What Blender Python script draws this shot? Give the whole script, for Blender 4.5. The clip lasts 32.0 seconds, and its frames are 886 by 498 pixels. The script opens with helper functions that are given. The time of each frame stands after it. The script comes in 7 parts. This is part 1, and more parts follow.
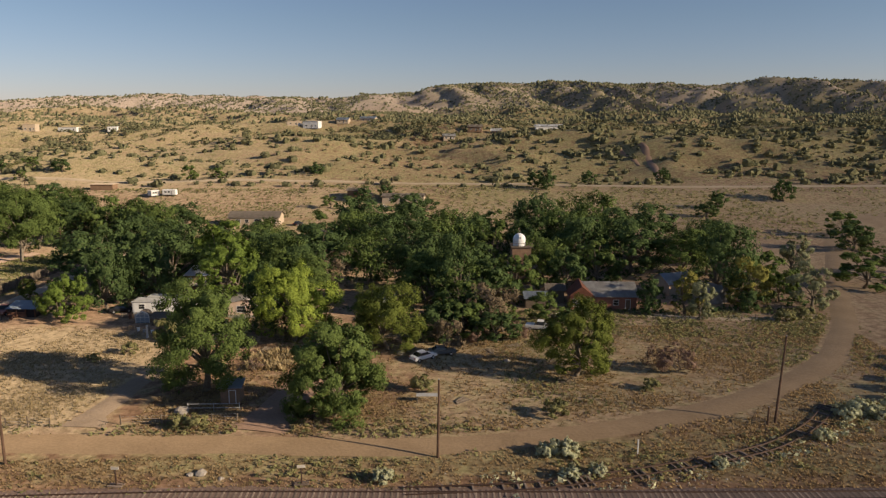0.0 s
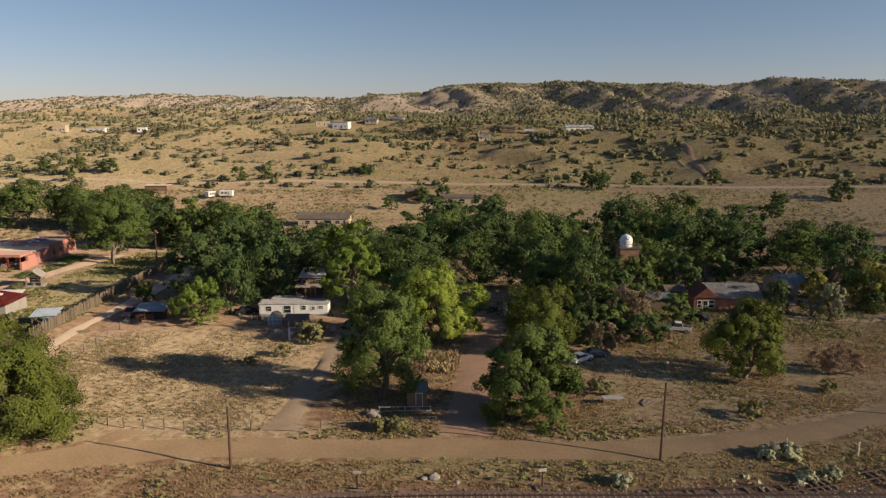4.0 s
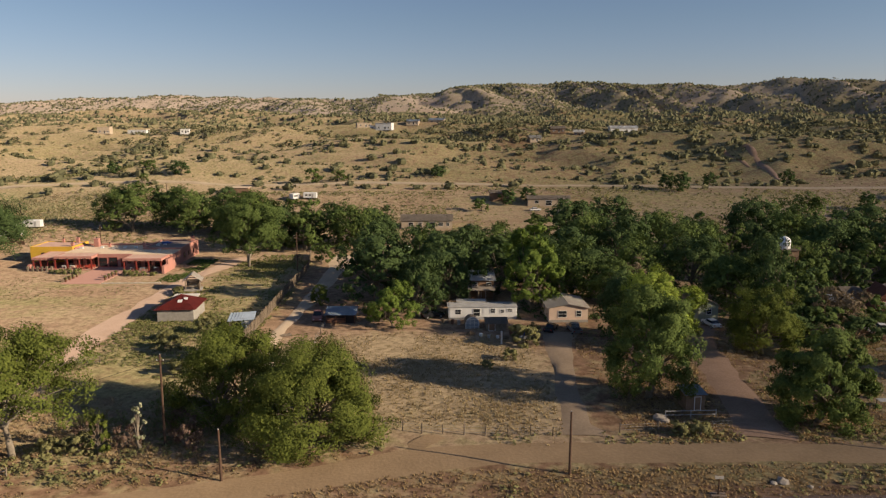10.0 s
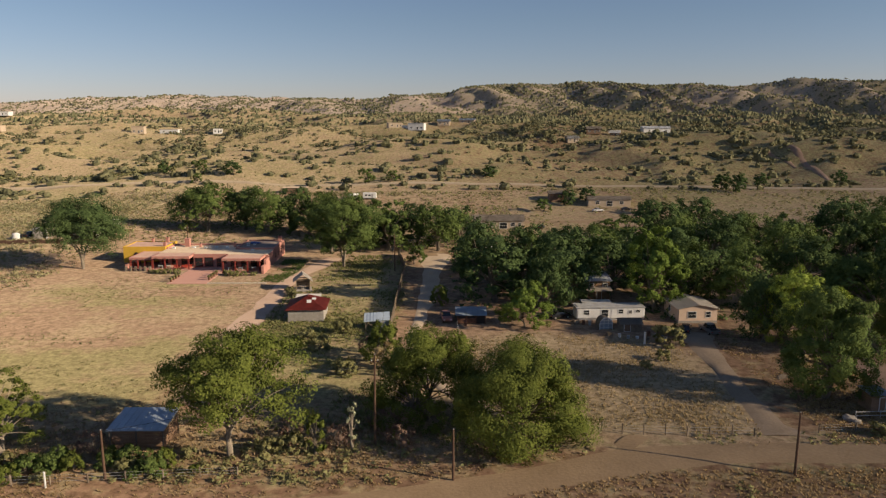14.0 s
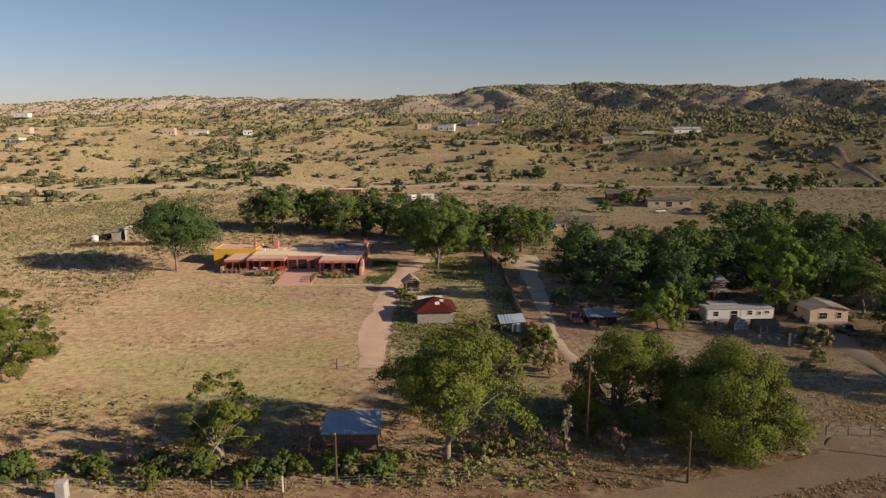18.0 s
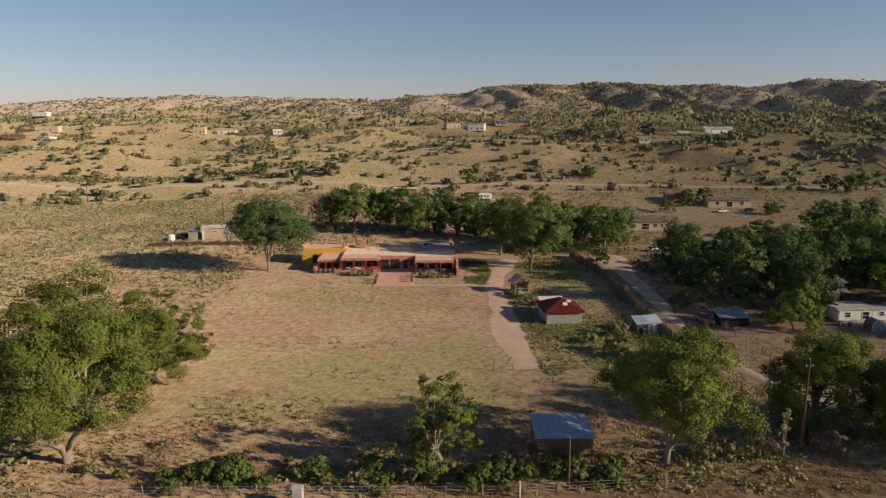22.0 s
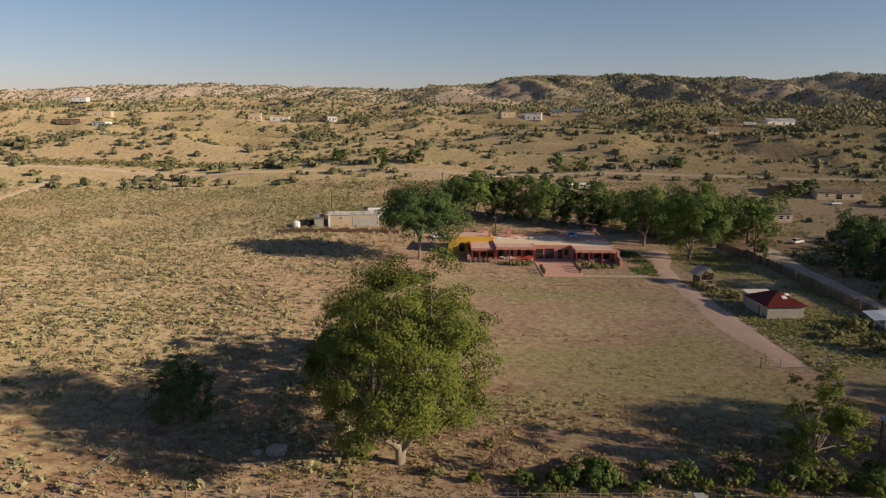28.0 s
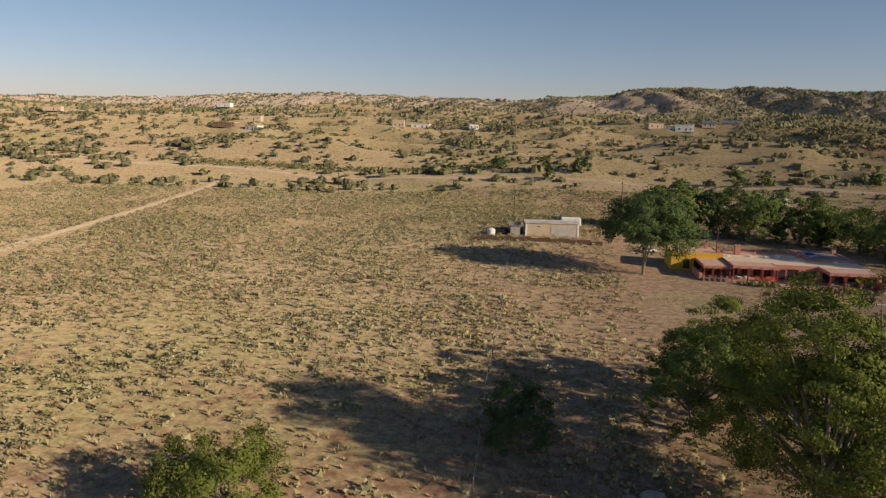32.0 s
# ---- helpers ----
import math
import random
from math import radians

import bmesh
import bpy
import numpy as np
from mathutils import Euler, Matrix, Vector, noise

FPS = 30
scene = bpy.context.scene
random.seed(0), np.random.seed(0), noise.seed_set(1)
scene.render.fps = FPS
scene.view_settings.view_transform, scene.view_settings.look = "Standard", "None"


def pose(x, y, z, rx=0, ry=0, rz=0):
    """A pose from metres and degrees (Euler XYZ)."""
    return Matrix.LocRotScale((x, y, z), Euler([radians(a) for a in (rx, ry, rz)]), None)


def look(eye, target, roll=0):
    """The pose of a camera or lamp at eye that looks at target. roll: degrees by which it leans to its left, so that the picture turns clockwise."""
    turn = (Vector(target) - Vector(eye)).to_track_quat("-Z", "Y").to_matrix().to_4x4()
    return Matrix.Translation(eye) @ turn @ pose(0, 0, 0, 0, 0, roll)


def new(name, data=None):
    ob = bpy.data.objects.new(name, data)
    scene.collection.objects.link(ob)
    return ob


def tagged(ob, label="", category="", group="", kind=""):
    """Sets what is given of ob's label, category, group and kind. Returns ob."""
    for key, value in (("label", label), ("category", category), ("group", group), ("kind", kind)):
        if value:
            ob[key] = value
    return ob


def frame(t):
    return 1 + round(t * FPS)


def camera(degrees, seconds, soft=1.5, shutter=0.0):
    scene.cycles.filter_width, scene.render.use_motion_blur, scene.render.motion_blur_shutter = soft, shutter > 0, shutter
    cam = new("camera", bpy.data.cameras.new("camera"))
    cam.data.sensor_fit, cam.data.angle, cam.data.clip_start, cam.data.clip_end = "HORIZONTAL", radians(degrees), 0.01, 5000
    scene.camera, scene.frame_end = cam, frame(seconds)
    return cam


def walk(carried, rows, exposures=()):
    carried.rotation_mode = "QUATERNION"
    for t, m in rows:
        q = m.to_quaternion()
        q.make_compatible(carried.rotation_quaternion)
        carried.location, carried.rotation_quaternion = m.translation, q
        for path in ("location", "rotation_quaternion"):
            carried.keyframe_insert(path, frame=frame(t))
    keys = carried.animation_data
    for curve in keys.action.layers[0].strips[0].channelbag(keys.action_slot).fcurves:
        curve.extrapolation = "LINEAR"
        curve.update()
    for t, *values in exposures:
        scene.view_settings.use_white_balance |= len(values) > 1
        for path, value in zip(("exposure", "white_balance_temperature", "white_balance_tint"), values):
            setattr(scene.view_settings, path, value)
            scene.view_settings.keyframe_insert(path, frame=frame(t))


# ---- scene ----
cam = camera(64.3, 32.0, soft=1.3)
METRES, EYE, TILT, LEAN, TURN = 212.0, 38.2, -10.4, 0.0, 0.0
ROWS = [
    (0.0, 0.0, 0.0, 0.0, 0.0, 0.0, -0.0),
    (0.5, -0.0152, 0.0001, 0.0002, -0.02, 0.0, 0.02),
    (1.0, -0.0303, 0.0003, 0.0004, -0.05, -0.01, 0.02),
    (1.5, -0.0455, 0.0004, 0.0004, -0.06, 0.0, 0.01),
    (2.0, -0.0607, 0.0005, 0.0005, -0.05, 0.02, 0.02),
    (2.5, -0.0759, 0.0005, 0.0009, -0.05, 0.02, 0.07),
    (3.0, -0.0912, 0.0008, 0.0012, -0.09, 0.02, 0.08),
    (3.5, -0.1063, 0.0012, 0.0013, -0.15, 0.02, 0.08),
    (5.5, -0.1675, 0.0015, 0.0017, -0.27, 0.01, 0.04),
    (6.0, -0.1826, 0.0019, 0.002, -0.3, 0.03, 0.05),
    (6.5, -0.1979, 0.0021, 0.0024, -0.36, 0.07, 0.1),
    (7.0, -0.2121, 0.0024, 0.0026, -0.42, 0.08, 0.12),
    (7.5, -0.2272, 0.0028, 0.0029, -0.44, 0.07, 0.16),
    (8.0, -0.2423, 0.0028, 0.0031, -0.47, 0.05, 0.18),
    (8.5, -0.2572, 0.003, 0.0033, -0.5, 0.03, 0.19),
    (9.0, -0.2721, 0.0031, 0.0036, -0.53, 0.06, 0.22),
    (9.5, -0.287, 0.0035, 0.0037, -0.55, 0.04, 0.23),
    (10.0, -0.3022, 0.0037, 0.0039, -0.54, 0.07, 0.25),
    (10.5, -0.3172, 0.0034, 0.0039, -0.54, 0.09, 0.3),
    (11.0, -0.3321, 0.0032, 0.0043, -0.54, 0.06, 0.27),
    (11.5, -0.3471, 0.0029, 0.0041, -0.52, 0.05, 0.27),
    (12.0, -0.3622, 0.0028, 0.0042, -0.53, 0.06, 0.23),
    (12.5, -0.3773, 0.0027, 0.0045, -0.53, 0.05, 0.23),
    (13.0, -0.3926, 0.0021, 0.0049, -0.53, 0.05, 0.2),
    (13.5, -0.4076, 0.0019, 0.005, -0.53, 0.04, 0.19),
    (14.0, -0.4226, 0.0017, 0.0053, -0.53, 0.05, 0.15),
    (14.5, -0.4377, 0.0017, 0.0055, -0.53, 0.07, 0.13),
    (16.5, -0.4996, 0.0033, 0.0058, -0.63, 0.12, 0.24),
    (17.0, -0.5149, 0.0033, 0.0062, -0.65, 0.12, 0.24),
    (17.5, -0.5303, 0.0038, 0.0064, -0.7, 0.13, 0.27),
    (18.0, -0.5456, 0.0044, 0.0065, -0.73, 0.12, 0.29),
    (18.5, -0.5609, 0.0052, 0.0064, -0.76, 0.12, 0.32),
    (19.0, -0.5762, 0.0063, 0.0065, -0.84, 0.11, 0.36),
    (19.5, -0.5915, 0.0074, 0.0066, -0.87, 0.1, 0.39),
    (20.0, -0.6067, 0.0087, 0.0066, -0.9, 0.1, 0.38),
    (20.5, -0.6219, 0.0099, 0.0067, -0.91, 0.1, 0.4),
    (21.0, -0.6367, 0.0116, 0.0068, -0.9, 0.11, 0.4),
    (21.5, -0.6515, 0.0131, 0.0069, -0.91, 0.12, 0.34),
    (22.0, -0.6664, 0.0146, 0.007, -0.9, 0.11, 0.22),
    (22.5, -0.6814, 0.0163, 0.007, -0.88, 0.09, 0.17),
    (23.0, -0.6964, 0.0181, 0.0068, -0.88, 0.08, 0.16),
    (23.5, -0.7115, 0.0201, 0.0069, -0.85, 0.09, 0.17),
    (24.0, -0.7267, 0.0227, 0.0069, -0.84, 0.1, 0.11),
    (24.5, -0.7419, 0.0253, 0.0068, -0.84, 0.07, 0.09),
    (25.0, -0.7571, 0.0279, 0.0066, -0.85, 0.06, 0.08),
    (25.5, -0.7722, 0.0309, 0.0064, -0.89, 0.04, 0.09),
    (27.5, -0.8328, 0.0453, 0.0046, -0.93, -0.49, -0.21),
    (28.0, -0.849, 0.0491, 0.0037, -0.46, -0.6, -0.44),
    (28.5, -0.8659, 0.0529, 0.0025, 0.56, -0.53, -0.83),
    (29.0, -0.883, 0.0574, 0.0018, 1.69, -0.44, -1.18),
    (29.5, -0.9001, 0.0626, 0.001, 2.75, -0.31, -1.5),
    (30.0, -0.9171, 0.0686, 0.0004, 3.71, -0.25, -1.79),
    (30.5, -0.9344, 0.0753, -0.0002, 4.62, -0.18, -2.06),
    (31.0, -0.9519, 0.0823, -0.0008, 5.54, -0.05, -2.35),
    (31.5, -0.9696, 0.0898, -0.0014, 6.53, 0.07, -2.62),
    (32.0, -0.9873, 0.0975, -0.0019, 7.63, 0.1, -2.88),
]
walk(cam, [(t, pose(0, 0, EYE, TILT, LEAN, TURN) @ pose(METRES * x, METRES * y, METRES * z, 90 + pitch, roll, yaw)) for t, x, y, z, yaw, pitch, roll in ROWS],
     exposures=[(0.0, 0.3), (32.0, 0.3)])

# ---- sky and sun ----
SUN_DIR = Vector((25.8, -9.2, 9.7)).normalized()          # towards the sun
world = bpy.data.worlds.new("sky")
scene.world = world
world.use_nodes = True
wn = world.node_tree.nodes
sky = wn.new("ShaderNodeTexSky")
sky.sky_type, sky.sun_disc = "NISHITA", False
sky.sun_elevation = math.asin(SUN_DIR.z)
sky.sun_rotation = math.atan2(SUN_DIR.x, SUN_DIR.y)
sky.altitude, sky.air_density, sky.dust_density, sky.ozone_density = 1900, 1.2, 1.4, 2.6
haze = wn.new("ShaderNodeMix")
haze.data_type, haze.blend_type = "RGBA", "MULTIPLY"
haze.inputs["Factor"].default_value = 1.0
way, level, tint = wn.new("ShaderNodeTexCoord"), wn.new("ShaderNodeSeparateXYZ"), wn.new("ShaderNodeValToRGB")
tint.color_ramp.elements[0].position, tint.color_ramp.elements[0].color = 0.0, (1.11, 0.955, 1.17, 1)
tint.color_ramp.elements[1].position, tint.color_ramp.elements[1].color = 0.13, (1.06, 0.965, 1.02, 1)
world.node_tree.links.new(way.outputs["Generated"], level.inputs[0])
world.node_tree.links.new(level.outputs["Z"], tint.inputs[0])
world.node_tree.links.new(tint.outputs[0], haze.inputs["B"])
world.node_tree.links.new(sky.outputs[0], haze.inputs["A"])
world.node_tree.links.new(haze.outputs["Result"], wn["Background"].inputs[0])
wn["Background"].inputs[1].default_value = 0.066
sun = new("sun", bpy.data.lights.new("sun", "SUN"))
sun.data.energy, sun.data.angle, sun.data.color = 5.0, radians(0.6), (1.0, 0.815, 0.59)
sun.matrix_world = look((200, -80, 150), Vector((200, -80, 150)) - SUN_DIR)


# ---- small tools ----
def smooth(a, b, v):
    s = np.clip((np.asarray(v, float) - a) / (b - a), 0, 1)
    return s * s * (3 - 2 * s)


def lattice(ix, iy, seed):
    n = (ix.astype(np.int64) * 374761393 + iy.astype(np.int64) * 668265263 + seed * 974711) & 0x7FFFFFFF
    n = ((n ^ (n >> 13)) * 1274126177) & 0x7FFFFFFF
    return ((n ^ (n >> 16)) & 0xFFFF) / 65535.0


def value_noise(x, y, seed):
    ix, iy = np.floor(x), np.floor(y)
    fx, fy = x - ix, y - iy
    fx, fy = fx * fx * fx * (fx * (6 * fx - 15) + 10), fy * fy * fy * (fy * (6 * fy - 15) + 10)
    a, b = lattice(ix, iy, seed), lattice(ix + 1, iy, seed)
    c, d = lattice(ix, iy + 1, seed), lattice(ix + 1, iy + 1, seed)
    return (a * (1 - fx) + b * fx) * (1 - fy) + (c * (1 - fx) + d * fx) * fy


def fbm(x, y, size, octaves=4, seed=0):
    """Noise from about -1 to 1, with features of that size in metres."""
    x, y = np.asarray(x, float) / size, np.asarray(y, float) / size
    total, weight = 0.0, 1.0
    for k in range(octaves):
        total = total + weight * (2 * value_noise(x * 2 ** k + 17.3 * k, y * 2 ** k - 9.1 * k, seed + k) - 1)
        weight *= 0.5
    return total / 1.4


RIDGE_X = (-2600, -1960, -1480, -1110, -763, -467, -284, -61, 42, 279, 450, 576, 710, 873, 1122, 1700, 2600)
RIDGE_Z = (80, 86, 89, 108, 114, 102, 92, 107, 124, 132, 127, 125, 130, 140, 130, 136, 130)


# Gullies (0) and spurs (1) along the far ridge.
SPUR_X = (-2600, -2400, -2250, -2100, -1900, -1780, -1600, -1480, -1300, -1190, -1020, -900, -760, -640, -520, -410, -300, -170, -120, -10, 60, 130, 198, 297, 318, 370, 436, 562, 687, 820, 899, 1031, 1110, 1250, 1330, 1470, 1560, 1700, 2600)
SPUR_UP = (0, 1, 0, 1, 0.1, 1, 0, 1, 0.2, 1, 0, 1, 0.1, 1, 0.1, 1, 0.1, 0.9, 0.1, 1, 0.3, 0.8, 0, 1, 0.35, 1, 0.15, 1, 0, 1, 0.1, 1, 0.1, 1, 0.1, 1, 0, 1, 0)
HILLOCKS = ((-212, 238, 36, 27, 3.5), (-400, 450, 75, 38, 9), (-325, 432, 55, 32, 7), (-205, 372, 50, 22, 4), (85, 455, 70, 30, 8), (150, 410, 60, 30, 7), (-30, 420, 80, 26, 4), (-120, 455, 60, 30, 4), (260, 440, 90, 40, 9))


def height(x, y):
    """The lie of the land."""
    x, y = np.asarray(x, float), np.asarray(y, float)
    ye = y - 70 * smooth(-180, -330, x) * smooth(200, 330, y) * (1 - smooth(500, 800, y))
    base = np.interp(ye, (0, 225, 262, 298, 308, 340, 400, 500, 600, 800, 1000, 1300), (0, 0, 1.5, 3.6, 6.6, 8.4, 14.0, 24.5, 31, 36, 39, 42))
    hills = smooth(320, 420, ye)
    lumps = 6.0 * fbm(x, y, 110, 4, 3) + 7.5 * (0.5 - np.abs(fbm(x, 1.5 * y, 75, 3, 11)) * 1.7)
    z = base + hills * lumps * (1 + 0.75 * smooth(560, 900, y) - 0.7 * smooth(950, 1300, y))
    for hx, hy, rx, ry, up in HILLOCKS:
        z = z + up * np.exp(-((x - hx) / rx) ** 2 - ((y - hy) / ry) ** 2)
    crest_y = np.interp(x, (-600, -150), (2300, 1850))
    crest_z = np.interp(x, RIDGE_X, RIDGE_Z)
    up = smooth(crest_y - 620, crest_y, y)
    warp = 90 * fbm(x, y, 380, 2, 31) + 30 * fbm(x, y, 110, 2, 33)
    side = np.clip(4 * up * (1 - up), 0, 1) ** 0.7
    # Spurs that run down from the crest, with steep gullies between them.
    u = x + 0.3 * warp + 0.25 * (y - crest_y) + 40
    spur = np.interp(u, SPUR_X, SPUR_UP)
    spur = spur * spur * (3 - 2 * spur) * 0.4 + 0.6 * spur
    deep = np.interp(u, (-200, 150, 260, 1500), (0.55, 0.8, 2.3, 2.3))
    rills = np.abs(fbm(x + 0.5 * warp, y * 0.35, 70, 3, 41))
    z = z + (crest_z - 42) * (up + 0.16 * side) - side * (crest_z - 42) * (0.24 * deep * (1 - spur) + 0.13 * smooth(0.3, 0.0, rills)) + up * 2.5 * fbm(x, y, 90, 4, 51) - up * (1 - side) * 3
    return z - 0.02 * np.clip(y - crest_y - 60, 0, None) + 0.04 * fbm(x, y, 27, 2, 71) * (1 - hills)


def ground_at(x, y):
    return float(height(x, y))


def mesh_np(name, verts, faces, material=None, smooth_shade=False):
    """A mesh from arrays: faces is (n, 3) or (n, 4)."""
    verts, faces = np.asarray(verts, np.float32), np.asarray(faces, np.int32)
    me = bpy.data.meshes.new(name)
    k = faces.shape[1]
    me.vertices.add(len(verts)), me.loops.add(faces.size), me.polygons.add(len(faces))
    me.vertices.foreach_set("co", verts.ravel())
    me.loops.foreach_set("vertex_index", faces.ravel())
    me.polygons.foreach_set("loop_start", np.arange(0, faces.size, k, dtype=np.int32))
    me.polygons.foreach_set("use_smooth", np.full(len(faces), smooth_shade))
    me.update(calc_edges=True)
    if material:
        me.materials.append(material)
    return me


def part(name, shape, material, parent=None, label=""):
    """Links a bmesh or a mesh as one object under a thing or a part."""
    if isinstance(shape, bmesh.types.BMesh):
        me = bpy.data.meshes.new(name)
        shape.to_mesh(me)
        shape.free()
        me.materials.append(material)
    else:
        me = shape
        if material and not me.materials:
            me.materials.append(material)
    ob = new(name, me)
    ob.parent = parent
    return tagged(ob, label)


def thing(name, x, y, turn=0, label="", category="", group="", kind="", z=None):
    ob = new(name)
    ob.empty_display_size = 0.5
    ob.matrix_world = pose(x, y, ground_at(x, y) if z is None else z, 0, 0, turn)
    return tagged(ob, label, category, group, kind)


def box(bm, x, y, z, sx, sy, sz, rz=0, rx=0, ry=0):
    """A box with its base's middle at x, y, z."""
    bmesh.ops.create_cube(bm, size=1, matrix=pose(x, y, z, rx, ry, rz) @ Matrix.Translation((0, 0, sz / 2)) @ Matrix.Diagonal((sx, sy, sz, 1)))
    return bm


def boxes(*rows, bevel=0.0):
    bm = bmesh.new()
    for r in rows:
        box(bm, *r)
    if bevel:
        bmesh.ops.bevel(bm, geom=bm.edges[:], offset=bevel, segments=1, affect="EDGES")
    return bm


def rod(bm, a, b, r1, r2=None, sides=8):
    a, b = Vector(a), Vector(b)
    m = Matrix.Translation((a + b) / 2) @ (b - a).to_track_quat("Z", "Y").to_matrix().to_4x4()
    bmesh.ops.create_cone(bm, cap_ends=True, segments=sides, radius1=r1, radius2=r1 if r2 is None else r2, depth=(b - a).length, matrix=m)
    return bm


def prism(bm, outline, z0, z1):
    """An outline in plan, raised from z0 to z1."""
    low = [bm.verts.new((x, y, z0)) for x, y in outline]
    top = [bm.verts.new((x, y, z1)) for x, y in outline]
    n = len(outline)
    bm.faces.new(top), bm.faces.new(low[::-1])
    for i in range(n):
        bm.faces.new((low[i], low[(i + 1) % n], top[(i + 1) % n], top[i]))
    return bm


# ---- materials ----
def material(name, colour, second=None, rough=0.85, size=1.0, fine=0.15, metal=0.0, bump=0.25, contrast=(0.35, 0.65), through_light=0.0, per_object=0.0, islands=False, spec=0.3, coarse=0.5):
    """A surface that varies between two colours at two sizes, with fine relief."""
    m = bpy.data.materials.new(name)
    m.use_nodes = True
    nt = m.node_tree
    n, link = nt.nodes, nt.links.new
    shader = n["Principled BSDF"]
    shader.inputs["Roughness"].default_value, shader.inputs["Metallic"].default_value = rough, metal
    shader.inputs["Specular IOR Level"].default_value = spec
    shader.inputs["Diffuse Roughness"].default_value = coarse
    second = second or tuple(c * 0.72 for c in colour)
    where = n.new("ShaderNodeTexCoord")
    big, small = n.new("ShaderNodeTexNoise"), n.new("ShaderNodeTexNoise")
    big.inputs["Scale"].default_value, big.inputs["Detail"].default_value = 1 / size, 5
    small.inputs["Scale"].default_value, small.inputs["Detail"].default_value = 1 / fine, 4
    link(where.outputs["Object"], big.inputs["Vector"]), link(where.outputs["Object"], small.inputs["Vector"])
    both = n.new("ShaderNodeMath")
    both.operation = "MULTIPLY_ADD"
    both.inputs[1].default_value = 0.45
    link(small.outputs[0], both.inputs[0])
    half = n.new("ShaderNodeMath")
    half.operation = "MULTIPLY"
    half.inputs[1].default_value = 0.55
    link(big.outputs[0], half.inputs[0]), link(half.outputs[0], both.inputs[2])
    total = both.outputs[0]
    if per_object or islands:
        extra = n.new("ShaderNodeNewGeometry") if islands else n.new("ShaderNodeObjectInfo")
        add = n.new("ShaderNodeMath")
        add.operation = "MULTIPLY_ADD"
        add.inputs[1].default_value = per_object or 0.3
        off = n.new("ShaderNodeMath")
        off.operation = "SUBTRACT"
        off.inputs[1].default_value = 0.5
        link(extra.outputs["Random Per Island" if islands else "Random"], off.inputs[0])
        link(off.outputs[0], add.inputs[0]), link(total, add.inputs[2])
        total = add.outputs[0]
    ramp = n.new("ShaderNodeValToRGB")
    ramp.color_ramp.elements[0].position, ramp.color_ramp.elements[1].position = contrast
    ramp.color_ramp.elements[0].color, ramp.color_ramp.elements[1].color = (*second, 1), (*colour, 1)
    link(total, ramp.inputs[0])
    link(ramp.outputs[0], shader.inputs["Base Color"])
    if bump:
        b = n.new("ShaderNodeBump")
        b.inputs["Strength"].default_value, b.inputs["Distance"].default_value = bump, fine * 0.4
        link(small.outputs[0], b.inputs["Height"]), link(b.outputs[0], shader.inputs["Normal"])
    if through_light:
        t, mix = n.new("ShaderNodeBsdfTranslucent"), n.new("ShaderNodeMixShader")
        mix.inputs[0].default_value = through_light
        link(ramp.outputs[0], t.inputs["Color"])
        link(shader.outputs[0], mix.inputs[1]), link(t.outputs[0], mix.inputs[2]), link(mix.outputs[0], n["Material Output"].inputs[0])
    return m


